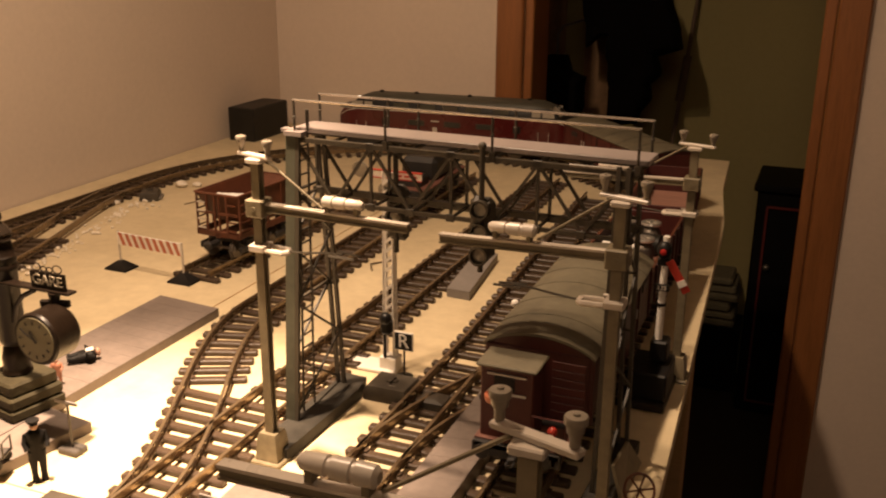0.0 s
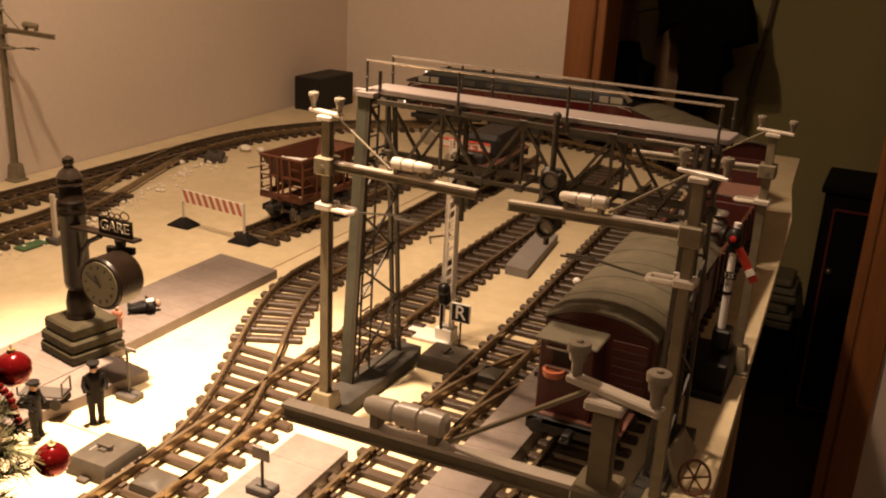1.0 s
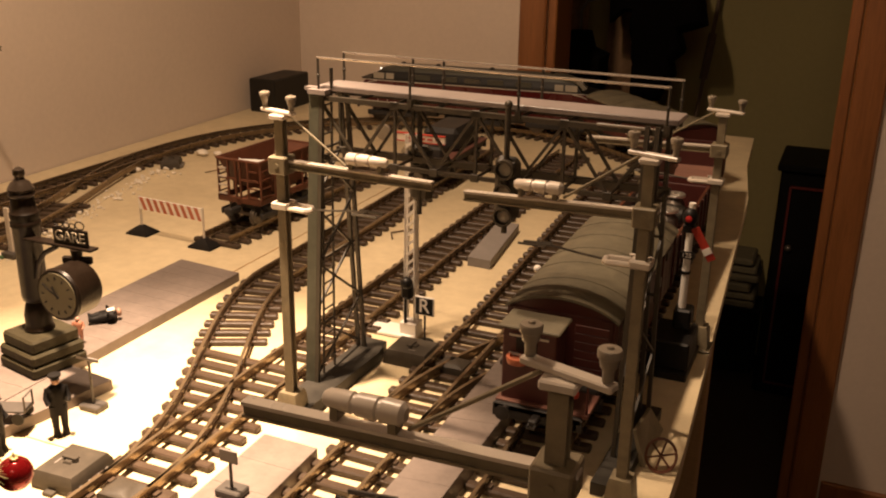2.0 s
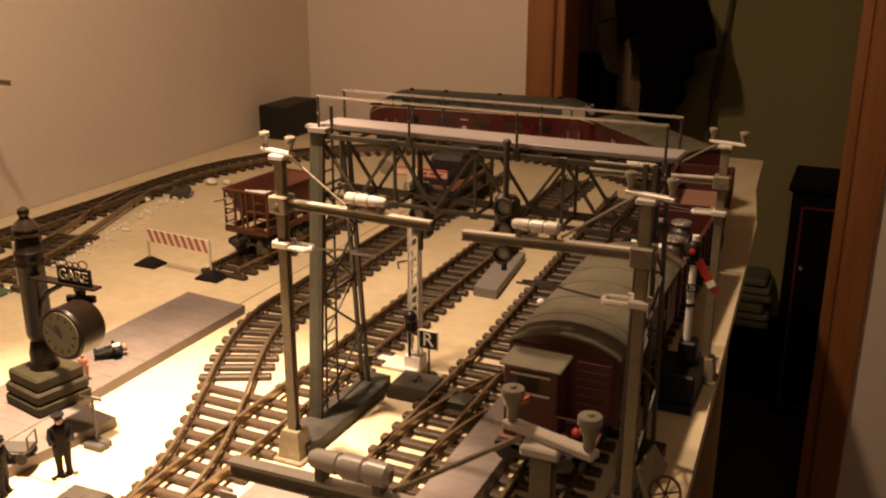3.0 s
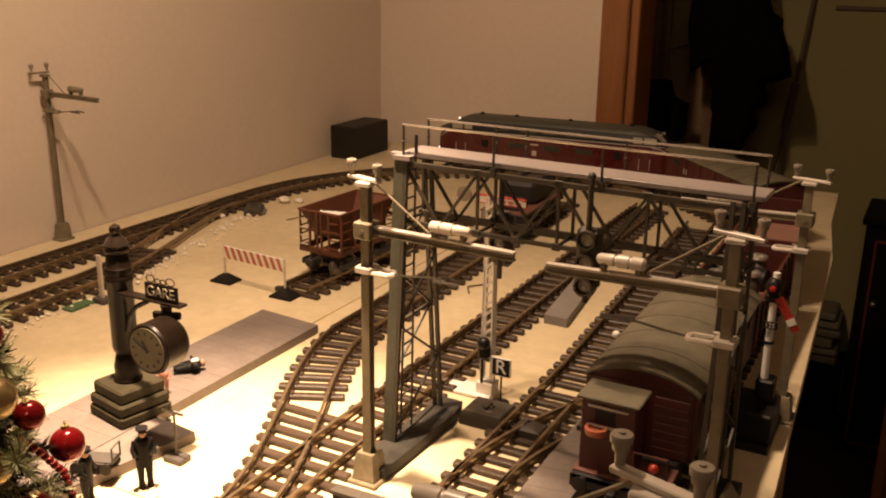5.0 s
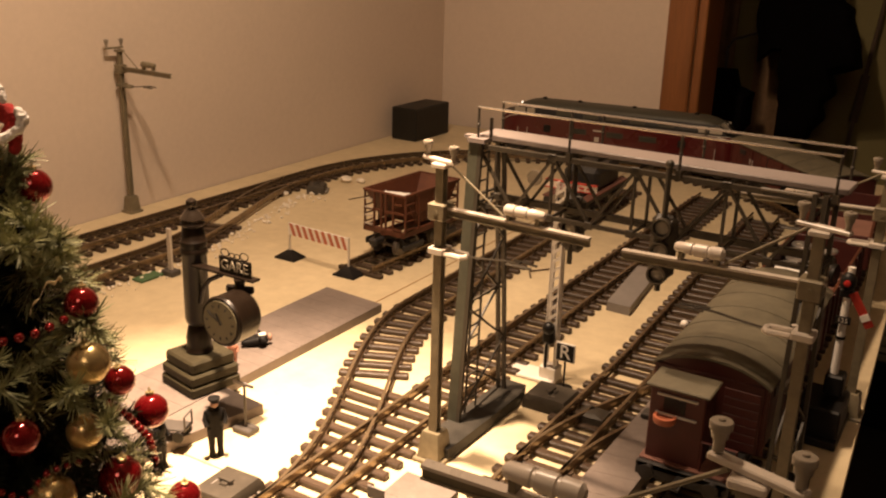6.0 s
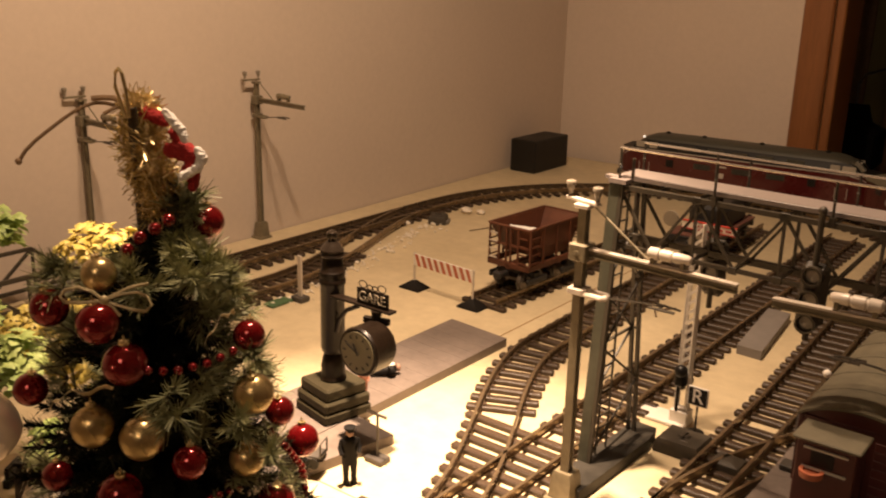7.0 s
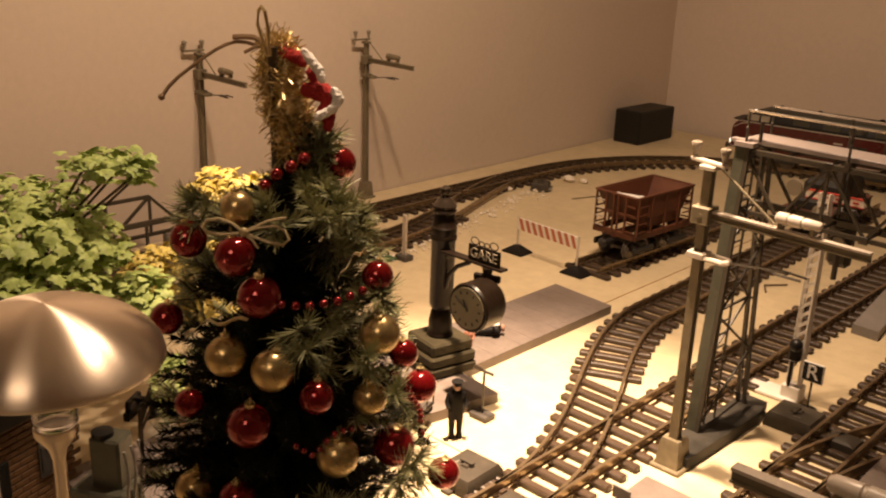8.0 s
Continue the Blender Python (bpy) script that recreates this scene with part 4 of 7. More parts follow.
plank_platform("paved_slab", "grey paved slab beside the switch", [(-0.394, 0.372), (-0.340, 0.372), (-0.344, 0.562), (-0.397, 0.563)], 0.014, M_PLAT, 5, 1)


def switch_motor(x, y, turn, s=1.0, z=0.0):
    ob = thing("switch_motor", "flat dark grey switch motor box beside the track", "switch motor", pose(x, y, z, 0, 0, turn), "switch motors")
    bm = bmn()
    loft(bm, [[(sx * w * s, sy * d * s, h) for sx, sy in ((-1, -1), (1, -1), (1, 1), (-1, 1))] for w, d, h in ((0.021, 0.024, 0.0004), (0.021, 0.024, 0.010), (0.018, 0.021, 0.0155), (0.004, 0.006, 0.0158), (0.003, 0.005, 0.0175))])
    part("cover", bm, M_MOTOR, ob)
    for k in range(4):
        bm = bmn()
        rod(bm, (0.021 * s, (-0.015 + 0.010 * k) * s, 0.004), (0.027 * s, (-0.015 + 0.010 * k) * s, 0.004), 0.0026, seg=8)
        part("terminal", bm, M_WHEEL, ob)
    bm = bmn()
    rod(bm, (0.004 * s, 0.0, 0.0155), (0.004 * s, 0.0, 0.0195), 0.0032 * s, 0.0024 * s, seg=10)
    box(bm, (-0.002 * s, 0.0, 0.0185), (0.012 * s, 0.0035 * s, 0.0018), bevel=0.0004)
    part("lever", bm, M_MOTOR, ob)
    for v in (-1, 1):
        bm = bmn()
        box(bm, (0, v * 0.0265 * s, 0.0016), (0.010 * s, 0.007 * s, 0.0028), bevel=0.0005)
        part("mounting_ear", bm, M_MOTOR, ob)
    bm = bmn()
    box(bm, (-0.010 * s, -0.004 * s, 0.0156), (0.0011 * s, 0.008 * s, 0.0005))
    part("printed_bar", bm, M_GREY, ob, "pale printed bar")
    return ob


switch_motor(-0.513, 0.4595, 2)
switch_motor(-0.3555, 0.774, 90)
switch_motor(-1.093, 1.305, 30, 0.8)
for x, y in ((-0.451, 0.448), (-0.303, 0.760)):
    bm = bmn()
    loft(bm, [[(x + sx * w, y + sy * d, h) for sx, sy in ((-1, -1), (1, -1), (1, 1), (-1, 1))] for w, d, h in ((0.015, 0.013, 0.0063), (0.014, 0.012, 0.0130), (0.005, 0.008, 0.0158))])
    solid("point_cover", bm, M_MOTOR, "small dark grey ridged cover between the rails", "point cover", group="point covers")


def small_sign(x, y, h, label, tilt=0, w=0.016, hh=0.011):
    ob = thing("lineside_sign", label, "sign", pose(x, y, 0, 0, tilt, 0))
    bm = bmn()
    box(bm, (0, 0, 0.003), (0.022, 0.016, 0.006), bevel=0.001)
    part("foot", bm, M_CARTGREY, ob)
    bm = bmn()
    rod(bm, (0, 0, 0.005), (0, 0, h), 0.0013)
    part("post", bm, M_CARTGREY, ob)
    bm = bmn()
    box(bm, (0, -0.0015, h), (w, 0.0016, hh), bevel=0.0004)
    part("plate", bm, M_GREY, ob)
    return ob


def on_top(ob, z):
    ob.matrix_basis = Matrix.Translation((0, 0, z)) @ ob.matrix_basis
    return ob


on_top(small_sign(-0.369, 0.477, 0.034, "small grey plastic sign on a foot beside the switch"), 0.0142)
small_sign(-0.579, 0.554, 0.052, "thin grey plastic crossing sign on a foot", w=0.026, hh=0.0036)
on_top(small_sign(-0.246, 0.775, 0.050, "thin grey lineside sign on the island platform", w=0.005, hh=0.02), 0.018)
wp = thing("white_post", "pale upright marker post on a flat foot", "marker post", pose(-0.970, 0.825, 0))
bm = bmn()
box(bm, (0, 0, 0.004), (0.022, 0.018, 0.008), bevel=0.001)
part("foot", bm, M_CARTGREY, wp)
bm = bmn()
box(bm, (0, 0, 0.036), (0.008, 0.004, 0.066), bevel=0.0008)
part("post", bm, M_ARM, wp)
bm = bmn()
box(bm, (-0.985, 0.796, 0.002), (0.020, 0.040, 0.004), bevel=0.001)
solid("green_plate", bm, M_GREENBASE, "flat green plastic plate on the board", "plate")
bm = bmn()
box(bm, (-1.2325, 1.884, 0.039), (0.071, 0.152, 0.078), bevel=0.003)
solid("black_box", bm, M_DKPLASTIC, "plain black box in the corner of the board", "box")

# ---- rolling stock; local x runs along the vehicle, z from the rail's foot ----
RAIL_Z = 0.0158


def wheelset(parent, x, r=0.0155):
    bm = bmn()
    rod(bm, (x, -0.030, r), (x, 0.030, r), 0.0022, seg=8)
    for s in (-1, 1):
        lathe(bm, [(0.004, -0.004), (r - 0.004, -0.003), (r - 0.003, -0.0015), (r, -0.0015), (r, 0.0022), (r + 0.0018, 0.0026), (r + 0.0018, 0.0040), (0.004, 0.0040)], (x, s * 0.0225, r), 18, m=Matrix.Rotation(radians(90 * s), 4, "X"))
    part("wheelset", bm, M_WHEEL, parent)


def buffers(parent, x, s, z=0.033):
    for v in (-0.0265, 0.0265):
        bm = bmn()
        rod(bm, (x, v, z), (x + s * 0.010, v, z), 0.0030, seg=10)
        lathe(bm, [(0.0001, 0.0), (0.0066, 0.0005), (0.0066, 0.0015), (0.0001, 0.0024)], (x + s * 0.010, v, z), 14, m=Matrix.Rotation(radians(90 * s), 4, "Y"))
        part("buffer", bm, M_UNDER, parent)
    bm = bmn()
    box(bm, (x + s * 0.005, 0, z - 0.004), (0.014, 0.007, 0.006), bevel=0.001)
    tube(bm, [(x + s * 0.008, 0.003, z - 0.004), (x + s * 0.017, 0.003, z - 0.005), (x + s * 0.017, -0.003, z - 0.005), (x + s * 0.008, -0.003, z - 0.004)], 0.001, 6)
    part("coupling", bm, M_UNDER, parent)


def chassis(ob, L, w=0.082, axles=(0.30,), z=0.030):
    bm = bmn()
    box(bm, (0, 0, z + 0.003), (L, w * 0.92, 0.006), bevel=0.0008)
    for s in (-1, 1):
        box(bm, (0, s * w * 0.40, z - 0.001), (L, 0.004, 0.010), bevel=0.0006)
        box(bm, (s * (L / 2 - 0.002), 0, z - 0.001), (0.004, w * 0.95, 0.012), bevel=0.0006)
    part("underframe", bm, M_UNDER, ob)
    for f in axles:
        for s in (-1, 1):
            x = s * f * L
            wheelset(ob, x)
            for v in (-1, 1):
                bm = bmn()
                slab(bm, [(x - 0.016, v * 0.0325), (x + 0.016, v * 0.0325), (x + 0.016, v * 0.0345), (x - 0.016, v * 0.0345)], 0.022, z)
                box(bm, (x, v * 0.036, 0.0158), (0.010, 0.007, 0.010), bevel=0.0012)
                box(bm, (x, v * 0.0355, 0.0245), (0.034, 0.005, 0.0024), bevel=0.0006)
                part("axle_guard", bm, M_UNDER, ob)
    for s in (-1, 1):
        buffers(ob, s * L / 2, s)


def on_loop(d, L):
    """Pose of a vehicle whose middle lies at length d of the loop, as a chord."""
    a = along(loop, LOOP_S, d - L * 0.32)
    b = along(loop, LOOP_S, d + L * 0.32)
    return pose((a[0] + b[0]) / 2, (a[1] + b[1]) / 2, RAIL_Z - 0.0, 0, 0, math.degrees(math.atan2(b[1] - a[1], b[0] - a[0])))


def roof_mesh(bm, L, w, z, rise, over=0.003, mi=0, ribs=0):
    n = 12
    secs = []
    xs = [-L / 2 - over, -L / 2 - over + 0.001] + [-L / 2 + L * k / 8 for k in range(1, 8)] + [L / 2 + over - 0.001, L / 2 + over]
    for x in xs:
        top = [(x, (w / 2 + over) * math.cos(math.pi * k / n), z + rise * math.sin(math.pi * k / n) ** 1.6) for k in range(n + 1)]
        low = [(x, (w / 2 + over) * math.cos(math.pi * k / n) * 0.985, z - 0.0018 + rise * 0.96 * math.sin(math.pi * k / n) ** 1.6) for k in range(n, -1, -1)]
        secs.append(top + low)
    loft(bm, secs, mi)
    return bm


def roof_seam(parent, x, w, z, rise, material):
    bm = bmn()
    n = 12
    tube(bm, [(x, (w / 2 + 0.003) * math.cos(math.pi * k / n), z + rise * math.sin(math.pi * k / n) ** 1.6 + 0.0002) for k in range(n + 1)], 0.0006, 5)
    part("roof_seam", bm, material, parent)


def van(d, L, label, cabin=False, high=0.099, w=0.090, rise=0.023, planks=14):
    ob = thing("goods_van", label, "wagon", on_loop(d, L), "wagons of the train")
    chassis(ob, L)
    z0, z1 = 0.036, high
    Lb = L - (0.062 if cabin else 0.008)
    cx = 0.029 if cabin else 0.0
    bm = bmn()
    box(bm, (cx, 0, (z0 + z1) / 2), (Lb, w - 0.004, z1 - z0), bevel=0.001)
    part("body", bm, M_VAN, ob)
    for s in (-1, 1):
        for k in range(planks):
            bm = bmn()
            pw = Lb / planks
            box(bm, (cx - Lb / 2 + pw * (k + 0.5), s * (w / 2 - 0.0012), (z0 + z1) / 2), (pw - 0.0008, 0.0018, z1 - z0 - 0.002), bevel=0.0003)
            part("plank", bm, M_VAN, ob)
        bm = bmn()
        box(bm, (cx, s * (w / 2 + 0.0008), (z0 + z1) / 2 - 0.001), (0.056, 0.0022, z1 - z0 - 0.006), bevel=0.0005)
        door = part("door", bm, M_VAN, ob)
        bm = bmn()
        rod(bm, (cx + 0.022, s * (w / 2 + 0.0025), 0.06), (cx + 0.022, s * (w / 2 + 0.0025), 0.09), 0.0009, seg=6)
        part("handle", bm, M_UNDER, door)
        for u in (-0.5, -0.25, 0.25, 0.5):
            bm = bmn()
            bar(bm, (cx + u * (Lb - 0.006), s * (w / 2 + 0.0008), z0), (cx + u * (Lb - 0.006), s * (w / 2 + 0.0008), z1), 0.003, 0.002, up=(0, 1, 0))
            part("stanchion", bm, M_VAN, ob)
        for u in (-0.36, 0.36):
            bm = bmn()
            box(bm, (cx + u * Lb, s * (w / 2 + 0.0003), z1 - 0.014), (0.022, 0.0016, 0.009), bevel=0.0004)
            part("vent", bm, M_UNDER, ob)
            bm = bmn()
            box(bm, (cx + u * Lb * 0.7, s * (w / 2 + 0.0001), z0 + 0.03), (0.012, 0.0014, 0.010))
            part("chalk_panel", bm, M_TRIM, ob)
    bm = bmn()
    roof_mesh(bm, Lb, w, z1, rise)
    part("roof", bm, M_ROOF, ob, smooth=50)
    for s in (-1, 1):
        bm = bmn()
        xe = s * (Lb / 2 - 0.003) + cx
        loft(bm, [[(xe + q, (w / 2 - 0.001) * math.cos(math.pi * k / 12), z1 - 0.002 + (rise - 0.0015) * math.sin(math.pi * k / 12) ** 1.6) for k in range(13)] for q in (-0.0015, 0.0015)])
        part("end_arch", bm, M_VAN, ob)
    for k in range(1, 6):
        roof_seam(ob, -Lb / 2 + Lb * k / 6, w, z1, rise, M_ROOF)
    if cabin:
        for p in [q for q in ob.children if q.name.startswith("roof")]:
            p.location = (cx, 0, 0)
        bx = -L / 2 + 0.020
        cab_ob = new("brake_cabin", finish("brake_cabin", box(bmn(), (bx + 0.004, 0.012, 0.069), (0.030, 0.046, 0.066), bevel=0.001), M_VAN, 35))
        cab_ob.parent = ob
        bm = bmn()
        box(bm, (bx + 0.004, 0.012, 0.1035), (0.037, 0.053, 0.003), bevel=0.001)
        part("cabin_roof", bm, M_ROOF, cab_ob)
        bm = bmn()
        box(bm, (bx - 0.0112, 0.014, 0.0885), (0.0012, 0.018, 0.0125))
        part("cabin_window", bm, M_BLACK, cab_ob)
        for z in (0.0965, 0.0795):
            bm = bmn()
            box(bm, (bx - 0.0118, 0.012, z), (0.0018, 0.034, 0.0018))
            part("window_rail", bm, M_TRIM, cab_ob)
        bm = bmn()
        box(bm, (bx + 0.004, -0.002, 0.036), (0.040, 0.080, 0.003), bevel=0.0005)
        part("end_floor", bm, M_WOODLOAD, ob)
        bm = bmn()
        tube(bm, [(bx - 0.012, -0.040, 0.036), (bx - 0.012, -0.040, 0.064), (bx - 0.012, -0.012, 0.064), (bx - 0.012, -0.012, 0.036)], 0.0012, 6)
        part("end_railing", bm, M_VAN, ob)
        bm = bmn()
        lathe(bm, [(0.0060, 0), (0.0088, 0.001), (0.0098, 0.0058), (0.0094, 0.0068), (0.0070, 0.0070), (0.0066, 0.0040), (0.0003, 0.0038)], (bx - 0.0150, 0.0200, 0.0730), 22)
        part("tail_lamp", bm, M_ORANGE, ob, "wide orange-red lamp bowl")
        bm = bmn()
        ball(bm, (bx - 0.0165, -0.030, 0.0560), 0.0042, 12, 8)
        part("side_lamp", bm, M_RED, ob, "small red tail lamp")
        # brick-like end wall boards
        for r in range(7):
            bm = bmn()
            box(bm, (cx - Lb / 2 - 0.0008, -0.028, 0.042 + 0.0078 * r), (0.0012, 0.030, 0.0074), bevel=0.0003)
            part("end_board", bm, M_VAN, ob)
    return ob


def open_wagon(d, L, label, load="", w=0.090, high=0.082):
    ob = thing("open_wagon", label, "wagon", on_loop(d, L), "wagons of the train")
    chassis(ob, L)
    z0 = 0.036
    bm = bmn()
    box(bm, (0, 0, z0 + 0.001), (L - 0.006, w - 0.004, 0.002))
    part("floor", bm, M_WOODLOAD, ob)
    for k in range(9):
        bm = bmn()
        pw = (L - 0.012) / 9
        box(bm, (-(L - 0.012) / 2 + pw * (k + 0.5), 0, z0 + 0.003), (pw - 0.0008, w - 0.008, 0.0022), bevel=0.0003)
        part("floor_board", bm, M_LOAD, ob)
    for s in (-1, 1):
        bm = bmn()
        box(bm, (0, s * (w / 2 - 0.0015), (z0 + high) / 2), (L - 0.004, 0.003, high - z0), bevel=0.0006)
        part("side_wall", bm, M_VAN, ob)
        # rim takes the lighter hopper red to paint in light caught along it
        bm = bmn()
        box(bm, (0, s * (w / 2 - 0.0015), high), (L - 0.002, 0.0034, 0.0018), bevel=0.0005)
        part("top_edge", bm, M_HOPPER, ob)
        bm = bmn()
        box(bm, (s * (L / 2 - 0.0035), 0, (z0 + high) / 2), (0.003, w - 0.006, high - z0), bevel=0.0006)
        part("end_wall", bm, M_VAN, ob)
        for k in range(9):
            x = -L / 2 + 0.006 + (L - 0.012) * k / 8
            bm = bmn()
            box(bm, (x, s * (w / 2 + 0.0012), (z0 + high) / 2), (0.0034, 0.0026, high - z0), bevel=0.0005)
            part("stanchion", bm, M_VAN, ob)
        for k in range(1, 4):
            bm = bmn()
            z = z0 + (high - z0) * k / 4
            box(bm, (0, s * (w / 2 + 0.0002), z), (L - 0.006, 0.0006, 0.0009))
            part("plank_line", bm, M_UNDER, ob)
    return ob


# the train stands on the loop: engine, van, two open wagons, and the brake van at its end
Y2S = lambda y: y + 0.42
van(Y2S(0.803), 0.335, "brown goods van with grey rounded roof and brake cabin", cabin=True, w=0.096, high=0.100, rise=0.016)
bwag = open_wagon(Y2S(1.1135), 0.262, "brown open goods wagon loaded with tin churns")
open_wagon(Y2S(1.405), 0.262, "empty brown open goods wagon with wooden floor")
van(2.150, 0.335, "brown-red goods van with grey rounded roof on the curve", high=0.092, rise=0.011)
loco_d = 2.604
churn_at = bwag.matrix_basis


def churn(u, v, lean=0, turn=0, lying=False, big=1.0):
    m = churn_at @ pose(u, v, 0.0404, 0, lean, turn)
    if lying:
        m = churn_at @ pose(u, v, 0.0404 + 0.0145, 0, 90, turn)
    ob = thing("milk_churn", "small tin milk churn with a pale ring lid", "churn", m, "churns in the wagon")
    bm = bmn()
    lathe(bm, [(0.0125, 0), (0.0138, 0.001), (0.0138, 0.022), (0.0125, 0.025), (0.0095, 0.029), (0.0095, 0.032)], seg=18)
    part("body", bm, M_DKPLASTIC if lying else M_WHEEL, ob)
    bm = bmn()
    lathe(bm, [(0.0075, 0.0335), (0.0132, 0.0325), (0.0140, 0.034), (0.0132, 0.0362), (0.0082, 0.0362), (0.0078, 0.0340)], seg=22)
    part("lid", bm, M_TIN, ob, "pale metal ring lid")
    bm = bmn()
    box(bm, (0, 0, 0.0356), (0.017, 0.0042, 0.0022), bevel=0.0004)
    part("handle", bm, M_TIN, ob)


for u, v, t in ((0.100, 0.026, 20), (0.066, 0.028, -30), (0.036, 0.020, 60), (0.094, -0.006, 10), (0.002, 0.024, 0), (0.020, -0.010, 35), (-0.030, 0.018, 15)):
    churn(u, v, turn=t)
churn(0.062, -0.026, lying=True, turn=80)
bm = bmn()
slab(bm, [(-0.030, -0.026), (0.032, -0.020), (0.036, 0.020), (-0.026, 0.016)], 0, 0.0006)
solid("paper_sheet", bm, M_PAPER, "blank white sheet of paper lying on the churns", "paper", m=churn_at @ pose(-0.055, 0.014, 0.0785, 0, -1, 0), smooth=None)

# ---- the diesel engine ----
loco = thing("diesel_locomotive", "dark red diesel locomotive with black window band and lit lamps", "locomotive", on_loop(loco_d, 0.52) @ Matrix.Diagonal((1, 1, 0.94, 1)))
LL, LW = 0.520, 0.092


def loco_ring(x, zlo, zhi, steps=6):
    """A half-open skin ring at x: width and height shrink towards the noses."""
    e = LL / 2 - abs(x)

    def half(z):
        q = min(1.0, e / 0.060)
        wide = LW / 2 * (0.50 + 0.50 * math.sqrt(max(0.0, 1 - (1 - q) ** 2.4)))
        if z > 0.097:
            wide *= 1 - 0.20 * ((z - 0.097) / 0.021) ** 1.6 if z < 0.118 else 0.80
        return wide

    return half


def loco_top(x):
    """Height of the body's top line at x."""
    e = LL / 2 - abs(x)
    if e < 0.028:
        return 0.060 + 0.037 * math.sqrt(max(0.0, 1 - (1 - e / 0.028) ** 2))
    if e < 0.056:
        return 0.097 + 0.028 * ((e - 0.028) / 0.028) ** 0.85
    return 0.124 + min(0.0045, (e - 0.056) * 0.2)


def skin(z0, z1, grow=0.0, cap=True):
    bm = bmn()
    es = [0, 0.0015, 0.003, 0.005, 0.008, 0.012, 0.017, 0.022, 0.028, 0.034, 0.041, 0.048, 0.056, 0.07, 0.11, 0.17]
    xs = [-(LL / 2 - e) for e in es] + [0] + [LL / 2 - e for e in reversed(es)]
    secs = []
    for x in xs:
        top = min(z1, loco_top(x)) if z1 > 0.08 else z1
        top = max(top, z0 + 0.0004)
        zs = [z0 + (top - z0) * k / 6 for k in range(7)]
        half = loco_ring(x, z0, z1)
        right = [(x, half(z) + grow, z) for z in zs]
        left = [(x, -half(z) - grow, z) for z in reversed(zs)]
        secs.append(right + left)
    loft(bm, secs)
    return bm


part("lower_body", skin(0.033, 0.0960), M_LOCORED, loco, "glossy dark red body side", smooth=40)
part("window_band", skin(0.0961, 0.1170), M_LOCODARK, loco, "black window band", smooth=40)
bm = bmn()
secs = []
for k in range(-12, 13):
    x = k / 12 * (LL / 2 - 0.046)
    drop = 0.010 * max(0, abs(k) / 12 - 0.88) / 0.12
    secs.append([(x, 0.0375 * math.cos(math.pi * j / 10), 0.1145 - drop + (0.0155) * math.sin(math.pi * j / 10) ** 0.7) for j in range(11)])
loft(bm, secs)
part("roof", bm, M_LOCOROOF, loco, "grey rounded roof", smooth=50)
part("waist_stripe", skin(0.0948, 0.0968, 0.0007), M_TRIM, loco, "thin pale stripe", smooth=40)
part("skirt_stripe", skin(0.0345, 0.0364, 0.0007), M_TRIM, loco, "thin pale stripe", smooth=40)
bm = bmn()
box(bm, (0, 0, 0.028), (LL - 0.05, 0.050, 0.012), bevel=0.003)
part("underframe", bm, M_UNDER, loco)
bm = bmn()
box(bm, (0, 0, 0.017), (0.13, 0.070, 0.018), bevel=0.004)
for q in (-0.095, 0.095):
    box(bm, (q, 0.026, 0.024), (0.03, 0.016, 0.010), bevel=0.001)
    box(bm, (q, -0.026, 0.024), (0.03, 0.016, 0.010), bevel=0.001)
part("fuel_tank", bm, M_UNDER, loco)
